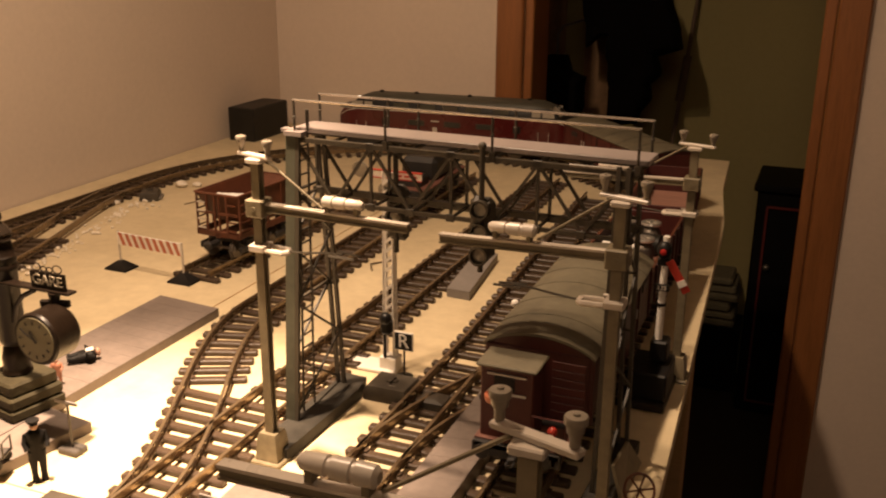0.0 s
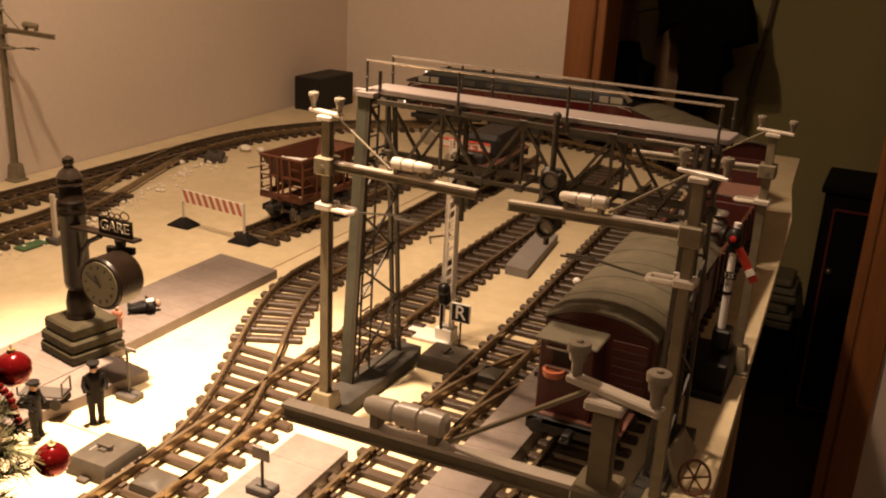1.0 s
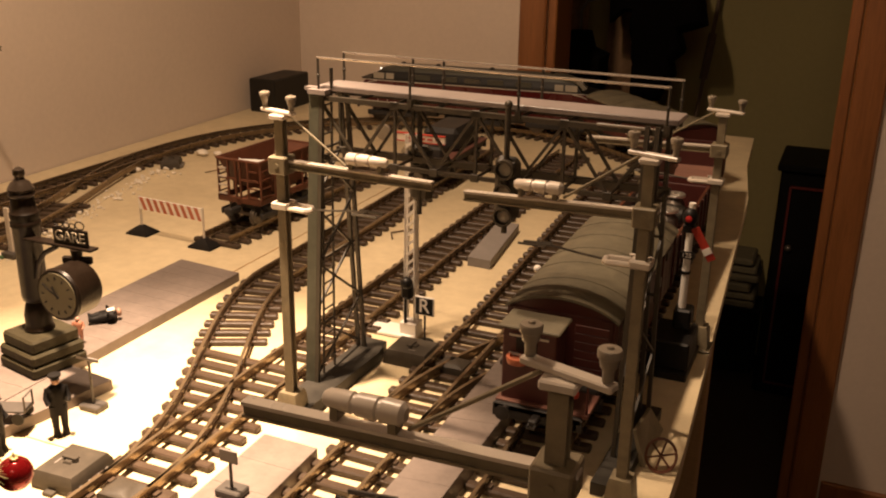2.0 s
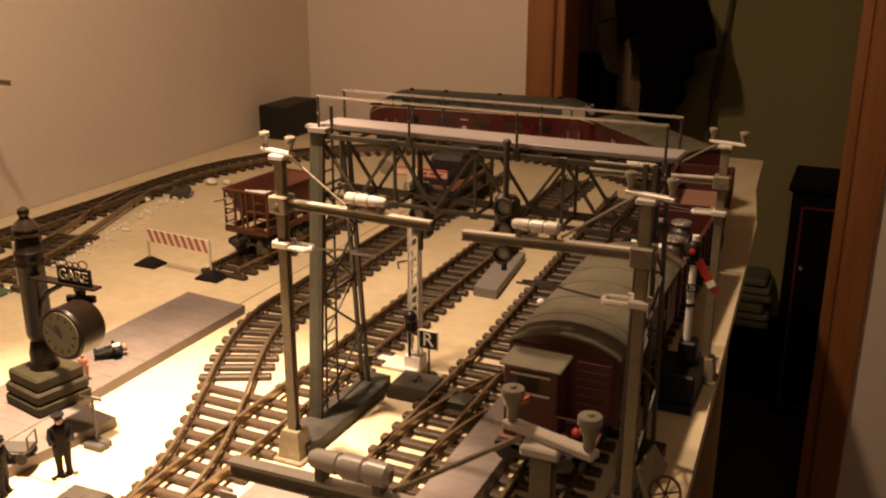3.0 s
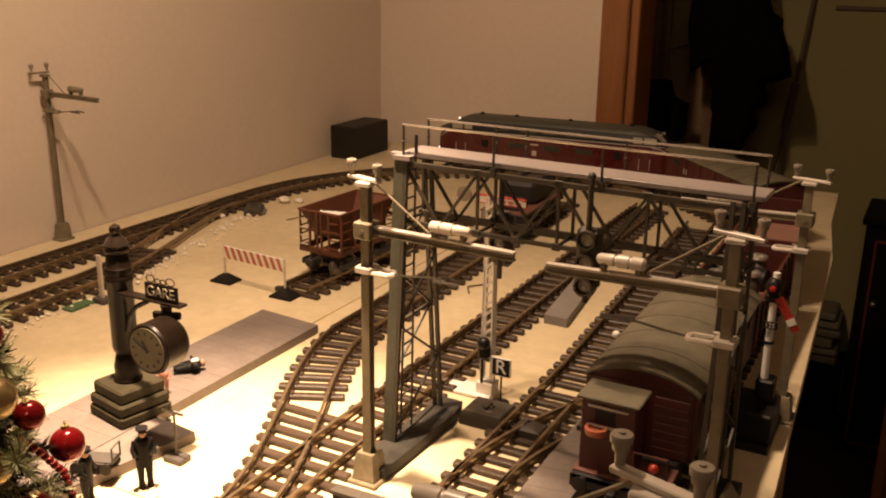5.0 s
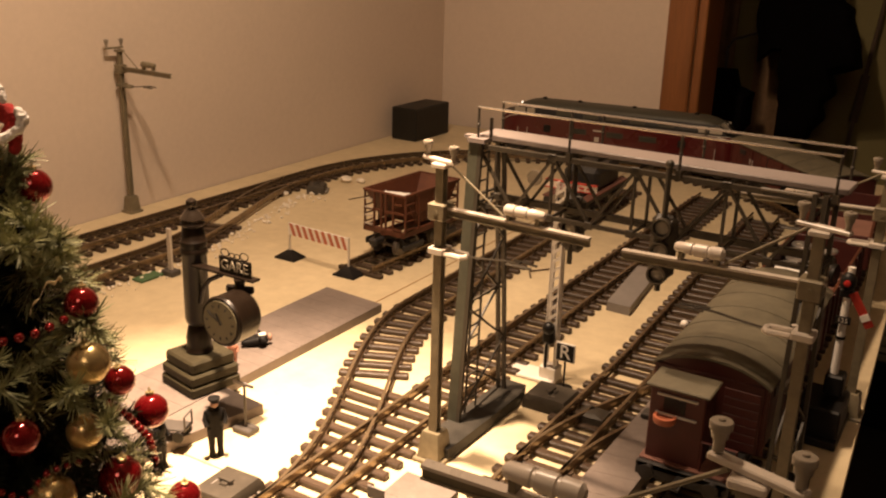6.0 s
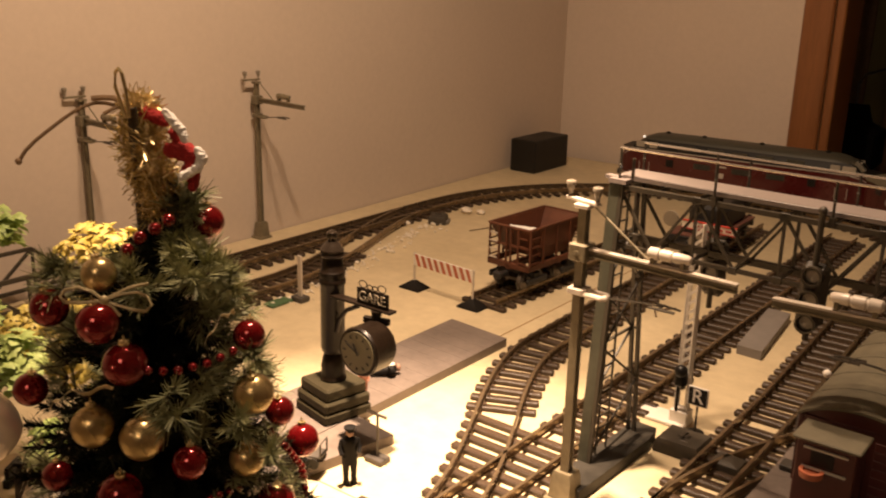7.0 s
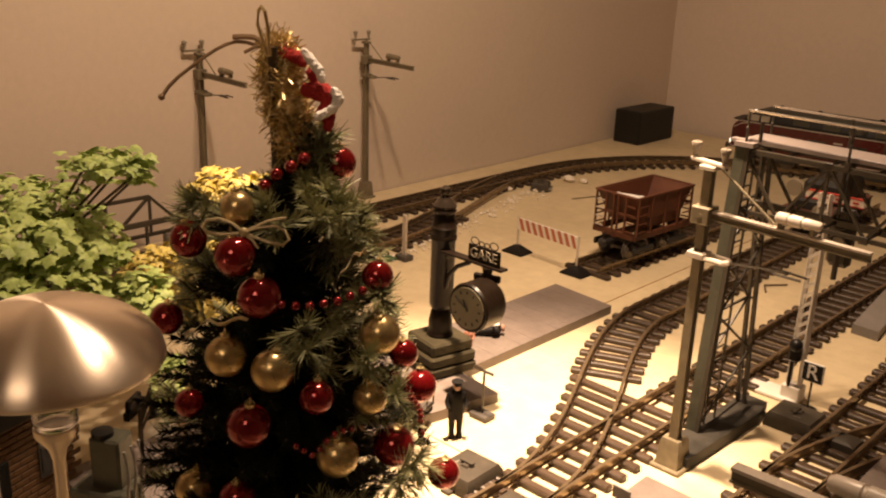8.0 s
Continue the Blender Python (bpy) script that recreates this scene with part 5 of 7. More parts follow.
for s in (-1, 1):
    bg = new("bogie", finish("bogie", box(box(bmn(), (s * 0.178, 0.036, 0.019), (0.125, 0.006, 0.012), bevel=0.002), (s * 0.178, -0.036, 0.019), (0.125, 0.006, 0.012), bevel=0.002), M_UNDER, 35))
    bg.parent = loco
    for u in (-0.042, 0.042):
        wheelset(bg, s * 0.178 + u, 0.0165)
    buffers(loco, s * (LL / 2 - 0.004), s, 0.033)
    for v in (-1, 1):
        for u, wd in ((0.2100, 0.025), (0.1845, 0.018)):
            bm = bmn()
            box(bm, (s * u, v * 0.0440, 0.1065), (wd, 0.0040, 0.0135), bevel=0.0004)
            part("cab_window", bm, M_GLASSLIT, loco)
        bm = bmn()
        quad = [(LL / 2 - 0.0290, v * 0.003, 0.0985), (LL / 2 - 0.0335, v * 0.0310, 0.0985), (LL / 2 - 0.0510, v * 0.0285, 0.1165), (LL / 2 - 0.0490, v * 0.003, 0.1180)]
        loft(bm, [[(s * (x + g), y, z + g * 0.8) for x, y, z in quad] for g in (-0.001, 0.0022)])
        part("windscreen", bm, M_GLASSLIT, loco, "pale raked windscreen pane")
        for u in (0.190, 0.212):
            bm = bmn()
            rod(bm, (s * u, v * (LW / 2 + 0.001), 0.044), (s * u, v * (LW / 2 + 0.001), 0.068), 0.0008, seg=6)
            part("grab_rail", bm, M_TRIM, loco)
        bm = bmn()
        lathe(bm, [(0.0005, 0.003), (0.0042, 0.0022), (0.0052, 0), (0.0052, -0.006)], (s * (LL / 2 + 0.0005), v * 0.0225, 0.0440), 14, m=Matrix.Rotation(radians(90 * s), 4, "Y"))
        part("headlight", bm, M_HEAD if s > 0 else M_GLASSLIT, loco, "lit round headlight" if s > 0 else "")
    bm = bmn()
    ball(bm, (s * (LL / 2 - 0.0365), 0, 0.1155), 0.0021, 10, 8)
    part("top_lamp", bm, M_HEAD if s > 0 else M_GLASSLIT, loco)
    for v in (-1, 1):
        bm = bmn()
        tube(bm, [(s * (LL / 2 - 0.046), v * 0.0462, 0.0945), (s * (LL / 2 - 0.026), v * 0.0435, 0.0900), (s * (LL / 2 - 0.010), v * 0.0375, 0.0800), (s * (LL / 2 - 0.0015), v * 0.0220, 0.0680), (s * (LL / 2 + 0.0005), 0, 0.0540)], 0.0011, 6)
        part("nose_trim", bm, M_TRIM, loco)
for v in (-1, 1):
    for x, wd, z, h, m in ((0.145, 0.016, 0.070, 0.016, M_LOCODARK), (0.075, 0.036, 0.0715, 0.012, M_LOCOROOF), (-0.005, 0.036, 0.0715, 0.012, M_LOCOROOF), (-0.075, 0.036, 0.0715, 0.012, M_LOCOROOF), (-0.145, 0.016, 0.070, 0.016, M_LOCODARK)):
        bm = bmn()
        box(bm, (x, v * (LW / 2 + 0.0001), z), (wd, 0.0014, h), bevel=0.0003)
        gr = part("grille", bm, m, loco)
        for k in range(3):
            bm = bmn()
            box(bm, (x, v * (LW / 2 + 0.0009), z - h / 3 + k * h / 3), (wd - 0.002, 0.0008, 0.0012))
            part("louvre", bm, M_LOCODARK, gr)
    bm = bmn()
    box(bm, (0.033, v * (LW / 2 + 0.0003), 0.058), (0.010, 0.001, 0.011))
    part("data_panel", bm, M_TRIM, loco)
    bm = bmn()
    box(bm, (0.033, v * (LW / 2 + 0.0003), 0.0775), (0.018, 0.001, 0.0032))
    part("name_bar", bm, M_TRIM, loco)
    for x in (-0.11, -0.05, 0.0, 0.05, 0.11):
        bm = bmn()
        box(bm, (x, v * 0.0435, 0.1065), (0.034, 0.0030, 0.0135), bevel=0.0004)
        part("roof_side_panel", bm, M_LOCOROOF if abs(x) in (0.05, 0.11) else M_GLASS, loco)
for x in (-0.16, -0.03, 0.09, 0.17):
    bm = bmn()
    lathe(bm, [(0.005, 0), (0.005, 0.003), (0.002, 0.0045)], (x, 0, 0.1295), 12)
    part("roof_vent", bm, M_LOCODARK, loco)
GLOW_Y, GLOW_Z = 1.46, 0.076
hl = bpy.data.lights.new("loco_headlight", "SPOT")
hl.energy, hl.color, hl.spot_size, hl.spot_blend, hl.shadow_soft_size = 0.10, (1.0, 0.80, 0.42), radians(84), 1.0, 0.004
hob = new("loco_headlight", hl)
hob.parent = loco
lens_at = loco.matrix_basis @ Vector((LL / 2 + 0.008, 0.0225, 0.0440))
hob.matrix_basis = loco.matrix_basis.inverted() @ look(lens_at, (-1.21, GLOW_Y, GLOW_Z))

# ---- hopper wagon on the siding ----
hop = thing("hopper_wagon", "rust-red hopper wagon with ladders standing on the siding", "wagon", pose(-0.750, 1.108, RAIL_Z, 0, 0, 86.5))
HL, HW = 0.142, 0.076
bm = bmn()
box(bm, (0, 0, 0.0335), (HL, 0.010, 0.009), bevel=0.001)
for s in (-1, 1):
    box(bm, (0, s * (HW / 2 - 0.003), 0.0355), (HL, 0.005, 0.009), bevel=0.0008)
    box(bm, (s * (HL / 2 - 0.003), 0, 0.0355), (0.006, HW, 0.009), bevel=0.0008)
part("frame", bm, M_HOPPER, hop)
Z0, Z1 = 0.046, 0.0935
bm = bmn()
outer = [[(sx * (HL / 2 - 0.002), sy * (HW / 2 - 0.002), Z1) for sx, sy in ((-1, -1), (1, -1), (1, 1), (-1, 1))], [(sx * (HL / 2 - 0.034), sy * (HW / 2 - 0.004), Z0) for sx, sy in ((-1, -1), (1, -1), (1, 1), (-1, 1))]]
inner = [[(sx * (HL / 2 - 0.038), sy * (HW / 2 - 0.016), Z0 + 0.004) for sx, sy in ((-1, -1), (1, -1), (1, 1), (-1, 1))], [(sx * (HL / 2 - 0.0045), sy * (HW / 2 - 0.0045), Z1) for sx, sy in ((-1, -1), (1, -1), (1, 1), (-1, 1))]]
rings = [[bm.verts.new(p) for p in r] for r in (inner[0], inner[1], outer[0], outer[1])]
for a, b in ((0, 1), (1, 2), (2, 3)):
    for k in range(4):
        bm.faces.new((rings[a][k], rings[a][(k + 1) % 4], rings[b][(k + 1) % 4], rings[b][k]))
bm.faces.new(rings[0])
bm.faces.new(rings[3])
part("hopper_body", bm, M_HOPPER, hop, smooth=20)
for s in (-1, 1):
    bm = bmn()
    box(bm, (0, s * (HW / 2 - 0.001), Z1 + 0.0005), (HL, 0.004, 0.003), bevel=0.0005)
    part("top_rim", bm, M_HOPPER, hop)
    bm = bmn()
    box(bm, (s * (HL / 2 - 0.001), 0, Z1 + 0.0005), (0.004, HW - 0.004, 0.003), bevel=0.0005)
    part("top_rim", bm, M_HOPPER, hop)
    bm = bmn()
    box(bm, (0, s * (HW / 2 - 0.0018), 0.078), (HL - 0.060, 0.0022, 0.032), bevel=0.0005)
    part("side_plate", bm, M_HOPPER, hop)
    for k in range(5):
        bm = bmn()
        x = -HL / 2 + 0.004 + (HL - 0.008) * k / 4
        box(bm, (x, s * (HW / 2 - 0.0005), 0.066), (0.0032, 0.0026, 0.056), bevel=0.0004)
        part("side_post", bm, M_HOPPER, hop)
    for e in (-1, 1):
        for k in range(4):
            bm = bmn()
            z = 0.043 + 0.0125 * k
            bar(bm, (e * (HL / 2 - 0.004), s * (HW / 2 + 0.0005), z), (e * (HL / 2 - 0.026), s * (HW / 2 + 0.0005), z), 0.0018, 0.0018)
            part("ladder_rung", bm, M_HOPPER, hop)
        for k in range(4):
            bm = bmn()
            z = 0.043 + 0.0125 * k
            bar(bm, (e * (HL / 2 + 0.0005), s * (HW / 2 - 0.004), z), (e * (HL / 2 + 0.0005), s * (HW / 2 - 0.018), z), 0.0018, 0.0018)
            part("ladder_rung", bm, M_ARM if s > 0 and e < 0 else M_HOPPER, hop)
        for v in (0.0175, 0.004):
            bm = bmn()
            bar(bm, (e * (HL / 2 - 0.001), s * v, 0.036), (e * (HL / 2 - 0.001), s * v, Z1), 0.003, 0.0024, up=(0, 1, 0))
            part("end_post", bm, M_HOPPER, hop)
        bm = bmn()
        bar(bm, (e * (HL / 2 - 0.001), s * 0.002, 0.066), (e * (HL / 2 - 0.001), s * (HW / 2 - 0.002), 0.066), 0.0024, 0.0028)
        part("end_bar", bm, M_HOPPER, hop)
    for u in (-0.0155, 0.0155):
        wheelset(hop, s * 0.043 + u, 0.0125)
    bm = bmn()
    for v in (-1, 1):
        box(bm, (s * 0.043, v * 0.035, 0.0145), (0.050, 0.005, 0.010), bevel=0.002)
    box(bm, (s * 0.043, 0, 0.022), (0.016, 0.070, 0.008), bevel=0.001)
    part("bogie", bm, M_UNDER, hop)
    bm = bmn()
    box(bm, (s * (HL / 2 + 0.010), 0, 0.024), (0.022, 0.008, 0.009), bevel=0.002)
    box(bm, (s * (HL / 2 + 0.020), 0.002, 0.024), (0.008, 0.014, 0.011), bevel=0.002)
    part("coupler", bm, M_UNDER, hop)
rg = random.Random(3)
bm = bmn()
grid = [[(-0.056 + 0.0052 * p, -0.030 + 0.0062 * q, 0.0885 - 0.0007 * p + 0.0018 * math.sin(p * 1.9 + q) + rg.uniform(-0.0008, 0.0008)) for q in range(9)] for p in range(8)]
top = [[bm.verts.new(v) for v in row] for row in grid]
low = [[bm.verts.new((x, y, z - 0.0005)) for x, y, z in row] for row in grid]
for p in range(7):
    for q in range(8):
        if p + q * 0.7 < 9.5:
            bm.faces.new((top[p][q], top[p + 1][q], top[p + 1][q + 1], top[p][q + 1]))
            bm.faces.new((low[p][q], low[p][q + 1], low[p + 1][q + 1], low[p + 1][q]))
bmesh.ops.delete(bm, geom=[v for v in bm.verts if not v.link_faces], context="VERTS")
solid("crumpled_paper", bm, M_PAPER, "crumpled white paper lying in the hopper wagon", "paper", m=hop.matrix_basis, smooth=60)
bm = bmn()
lathe(bm, [(0.006, 0), (0.005, 0.006), (0.001, 0.009)], (-0.742, 1.46, 0.0), 10)
solid("track_stop", bm, M_DKPLASTIC, "small dark track stop at the siding end", "track stop")

# ---- the station clock ----
clock = thing("station_clock", "dark bronze station clock on a stepped stone base", "clock", pose(-0.674, 0.590, 0.0117))
for k, (w, z0, z1) in enumerate(((0.0295, 0.0, 0.0115), (0.0285, 0.0118, 0.0235), (0.0255, 0.0238, 0.037))):
    bm = bmn()
    box(bm, (0, 0, (z0 + z1) / 2), (2 * w, 2 * w, z1 - z0), rz=-12, bevel=0.0022)
    part("base_step", bm, M_STONE, clock)
bm = bmn()
lathe(bm, [(0.0138, 0.036), (0.0142, 0.039), (0.0130, 0.041), (0.0126, 0.044), (0.0128, 0.053), (0.0105, 0.064), (0.0094, 0.067), (0.0118, 0.0695), (0.0126, 0.074), (0.0124, 0.142), (0.0138, 0.144), (0.0138, 0.148), (0.0126, 0.150), (0.0134, 0.153), (0.0134, 0.157), (0.0118, 0.159), (0.0106, 0.172), (0.0124, 0.174), (0.0108, 0.178)], seg=24)
part("post", bm, M_CLOCK, clock)
bm = bmn()
lathe(bm, [(0.0120, 0.178), (0.0122, 0.180), (0.0085, 0.186), (0.0048, 0.189), (0.0042, 0.191), (0.0056, 0.194), (0.0052, 0.198), (0.0015, 0.2005)], seg=20)
part("finial", bm, mat("finial_metal", (0.030, 0.022, 0.016), 0.16, 0.6), clock, "shiny dark finial cap")
bm = bmn()
box(bm, (0.047, -0.006, 0.1340), (0.082, 0.011, 0.0026), bevel=0.0006)
part("bracket_arm", bm, M_CLOCK, clock)
bm = bmn()
tube(bm, [(0.011, -0.006, 0.094), (0.016, -0.006, 0.110), (0.026, -0.006, 0.122), (0.042, -0.006, 0.1305)], 0.0024, 8)
part("bracket_curve", bm, M_CLOCK, clock)
bm = bmn()
box(bm, (0.0625, -0.0075, 0.1435), (0.041, 0.0022, 0.0162), bevel=0.0004)
part("name_board", bm, M_CLOCK, clock)
letters("lettering", "GARE", 0.0142, pose(0.0625, -0.0090, 0.1435, 90, 0, 0), M_CREAM, clock)
bm = bmn()
for x, r in ((0.0495, 0.0052), (0.0585, 0.0034), (0.0655, 0.0034), (0.0745, 0.0052)):
    tube(bm, [(x + r * math.cos(a), -0.0075, 0.1515 + r * 0.8 * (1 + math.sin(a) * 0.9)) for a in [k * 2 * math.pi / 12 for k in range(12)]], 0.0006, 5, closed=True)
part("scrollwork", bm, M_CLOCK, clock)
bm = bmn()
lathe(bm, [(0.0055, 0.112), (0.0068, 0.118), (0.0045, 0.124), (0.0058, 0.131)], (0.069, -0.009, 0.002), 14)
box(bm, (0.069, -0.009, 0.1225), (0.028, 0.005, 0.007), rz=18, bevel=0.001)
part("hanger", bm, M_CLOCK, clock)
CM = Matrix.Rotation(radians(-90), 4, "X")
bm = bmn()
lathe(bm, [(0.0205, -0.0125), (0.0238, -0.0125), (0.0252, -0.010), (0.0245, -0.008), (0.0245, 0.015), (0.0225, 0.019), (0.006, 0.020)], seg=32, m=CM)
part("drum", bm, M_CLOCK, clock).location = (0.0725, -0.028, 0.0995)
bm = bmn()
lathe(bm, [(0.0004, -0.0134), (0.0212, -0.0133), (0.0212, -0.0122), (0.0004, -0.0122)], seg=32, m=CM)
dial = part("dial", bm, M_DIAL, clock, "cream clock dial")
dial.location = (0.0725, -0.028, 0.0995)
for k in range(12):
    a = math.radians(30 * k)
    bm = bmn()
    bar(bm, (0.0148 * math.sin(a), -0.0139, 0.0148 * math.cos(a)), (0.0180 * math.sin(a), -0.0139, 0.0180 * math.cos(a)), 0.0014, 0.0005, up=(0, 1, 0))
    part("hour_mark", bm, M_BLACK, dial)
for a, ln, wd in ((-62, 0.0145, 0.0013), (-28, 0.0095, 0.0017)):
    bm = bmn()
    a = math.radians(a)
    bar(bm, (-0.003 * math.sin(a), -0.0143, -0.003 * math.cos(a)), (ln * math.sin(a), -0.0143, ln * math.cos(a)), wd, 0.0005, up=(0, 1, 0))
    part("hand", bm, M_BLACK, dial)


# ---- model figures: plain small shapes ----
def figurine(x, y, z, turn, label, cap=True, coat=None, lean=0.0, vest=None, staff=False):
    bm = bmn()
    if staff:
        tube(bm, [(0.0070, 0.001, 0.0420), (0.0085, 0.003, 0.058), (0.0060, 0.006, 0.082)], 0.0011, 6)
        ball(bm, (0.0056, 0.0065, 0.0865), 0.0042, 10, 8, mi=2)
    for s in (-1, 1):
        loft(bm, [[(s * 0.0036 + r * math.cos(a), st + r * math.sin(a) * 1.1, h) for a in [k * math.pi / 4 for k in range(8)]] for r, st, h in ((0.0030, -0.0012, 0.0), (0.0030, -0.0008, 0.003), (0.0026, 0, 0.006), (0.0034, 0, 0.018), (0.0038, 0, 0.027))])
        tube(bm, [(s * 0.0072, 0, 0.0425), (s * 0.0092, -0.0008, 0.035), (s * 0.0080, -0.0050, 0.0305)], 0.0021, 7)
    loft(bm, [[(w * math.cos(a), dp * math.sin(a), h) for a in [k * math.pi / 6 for k in range(12)]] for w, dp, h in ((0.0072, 0.0048, 0.019), (0.0068, 0.0044, 0.028), (0.0076, 0.0050, 0.037), (0.0080, 0.0046, 0.0425), (0.0030, 0.0030, 0.0455))])
    if vest:
        box(bm, (0, -0.0044, 0.037), (0.006, 0.0022, 0.013), bevel=0.0008, mi=2)
    ball(bm, (0, -0.0005, 0.0490), 0.0040, 10, 8, (0.9, 1, 1.1), mi=1)
    if cap:
        lathe(bm, [(0.0040, 0), (0.0052, 0.0012), (0.0054, 0.0028), (0.0004, 0.0034)], (0, -0.0006, 0.0512), 14)
        box(bm, (0, -0.0045, 0.0512), (0.006, 0.003, 0.0007))
    return solid("model_figure", bm, [coat or M_SUIT, M_SKIN, vest or M_SUIT], label, "figurine", pose(x, y, z, lean, 0, turn), "model figures", smooth=60)


standing = figurine(-0.571, 0.506, 0.0004, 55, "small dark uniformed model figure standing on the board")
standing.scale = (1.04, 1.04, 1.10)
figurine(-0.594, 0.461, 0.0004, 110, "small dark uniformed model figure beside the platform")
figurine(-0.243, 0.812, 0.0182, 12, "small dark model figure with white shirt on the platform", cap=False, vest=M_WHITE, staff=True)
lyer = figurine(-0.704, 0.6825, 0.0162, -45, "small dark model figure lying on the platform", cap=False, lean=-84, vest=M_WHITE)
lyer.scale = (1.25, 1.25, 0.66)
sitter = figurine(-0.676, 0.640, 0.0117, 30, "small pale orange model figure behind the clock", cap=False, coat=mat("figure_orange", (0.30, 0.13, 0.08), 0.6))
sitter.scale = (0.62, 0.62, 0.55)

cart = thing("luggage_cart", "small grey luggage cart standing on the platform", "cart", pose(-0.618, 0.492, 0.0114, 0, 0, 22))
bm = bmn()
box(bm, (0, 0, 0.012), (0.042, 0.018, 0.0022), bevel=0.0005)
part("bed", bm, M_CARTGREY, cart)
for u in (-0.0205, 0.0205):
    bm = bmn()
    tube(bm, [(u, -0.008, 0.012), (u, -0.008, 0.026), (u, 0.008, 0.026), (u, 0.008, 0.012)], 0.0010, 6)
    part("end_rail", bm, M_CARTGREY, cart)
for u in (-0.014, 0.014):
    for v in (-0.0095, 0.0095):
        bm = bmn()
        lathe(bm, [(0.0004, -0.001), (0.0055, -0.001), (0.0055, 0.001), (0.0004, 0.001)], (u, v, 0.0056), 12, m=Matrix.Rotation(radians(90), 4, "X"))
        part("wheel", bm, M_DKPLASTIC, cart)

# odds and ends at the board's edge and at the back
wh = thing("spoked_wheel", "small loose spoked wheel leaning at the board edge", "wheel", pose(-0.078, 0.672, 0.0142, 0, 0, 0))
bm = bmn()
tube(bm, [(0.0126 * math.cos(a), 0.006 * math.sin(a), 0.0126 * math.sin(a)) for a in [k * 2 * math.pi / 24 for k in range(24)]], 0.0013, 6, closed=True)
part("rim", bm, M_HOPPER, wh)
for k in range(6):
    a = math.pi * k / 3 + 0.3
    bm = bmn()
    bar(bm, (0, 0, 0), (0.0124 * math.cos(a), 0.006 * math.sin(a), 0.0124 * math.sin(a)), 0.0013, 0.0013)
    part("spoke", bm, M_HOPPER, wh)
bm = bmn()
loft(bm, [[(-0.094, 0.67, 0.0005), (-0.090, 0.67, 0.0005), (-0.088, 0.740, 0.0005), (-0.092, 0.740, 0.0005)], [(-0.104, 0.675, 0.030), (-0.101, 0.675, 0.030), (-0.100, 0.735, 0.022), (-0.103, 0.735, 0.022)]])
solid("plastic_sheet", bm, M_MAST, "loose grey plastic sheet leaning at the board edge", "plastic sheet")
fl = thing("flat_wagon", "dark flat wagon with a covered load on a siding", "wagon", pose(-0.615, 1.465, RAIL_Z, 0, 0, 91.5))
chassis(fl, 0.20)
bm = bmn()
box(bm, (0.02, 0, 0.058), (0.11, 0.066, 0.042), bevel=0.008)
box(bm, (-0.065, 0, 0.047), (0.04, 0.05, 0.020), bevel=0.004)
part("load", bm, M_UNDER, fl)
bm = bmn()
box(bm, (0, 0, 0.038), (0.20, 0.082, 0.003), bevel=0.0006)
part("deck", bm, M_WOODLOAD, fl)
bm = bmn()
tube(bm, [(-0.547, 1.112, 0.001), (-0.559, 1.132, 0.003), (-0.553, 1.147, 0.001), (-0.539, 1.162, 0.002)], 0.0013, 5)
solid("loose_wire", bm, M_ROPE, "short loose brown wire lying on the board", "wire")

rng = random.Random(12)
bm = bmn()
for k in range(300):
    f = rng.random()
    y = 0.62 + 0.70 * f
    base = XB + 0.046 if y < 0.86 else XB + 0.046 - (XB - XA) * ((y - 0.86) / 0.48)
    if k % 4 == 0:
        base = (XA + XB) / 2 if y < 0.8 else base
    x, r = base + rng.expovariate(1 / 0.011) * (1 if k % 3 else -0.5), rng.uniform(0.0010, 0.0036) * rng.choice((0.7, 1.0, 1.0, 1.3))
    bmesh.ops.create_icosphere(bm, subdivisions=1, radius=r, matrix=Matrix.Translation((x, y, r * 0.6)) @ Matrix.Rotation(rng.uniform(0, 6), 4, "Z") @ Matrix.Diagonal((1, rng.uniform(0.6, 1.2), 0.75, 1)))
solid("gravel", bm, M_GRAVEL, "pale loose gravel strewn beside the track", "gravel", kind="stuff", smooth=None)
for x, y, r in ((-1.095, 1.398, 0.011), (-1.07, 1.413, 0.008), (-1.125, 1.25, 0.007)):
    bm = bmn()
    bmesh.ops.create_icosphere(bm, subdivisions=2, radius=r, matrix=Matrix.Translation((x, y, r * 0.55)) @ Matrix.Diagonal((1.2, 0.9, 0.65, 1)))
    for v in bm.verts:
        v.co += v.normal * 0.18 * r * noise.noise(v.co * 160)
    solid("stone", bm, M_GRAVEL, "small grey stone beside the curve", "stone", group="stones")
bm = bmn()
tube(bm, [(-1.012, 1.296, 0.001), (-0.992, 1.348, 0.0015), (-0.987, 1.378, 0.001)], 0.0009, 5)
solid("twig", bm, M_ROPE, "tiny dry twig lying on the board", "twig")

# ---- truss bridge at the wall ----
br = thing("truss_bridge", "dark grey model truss bridge over the wall track", "bridge")
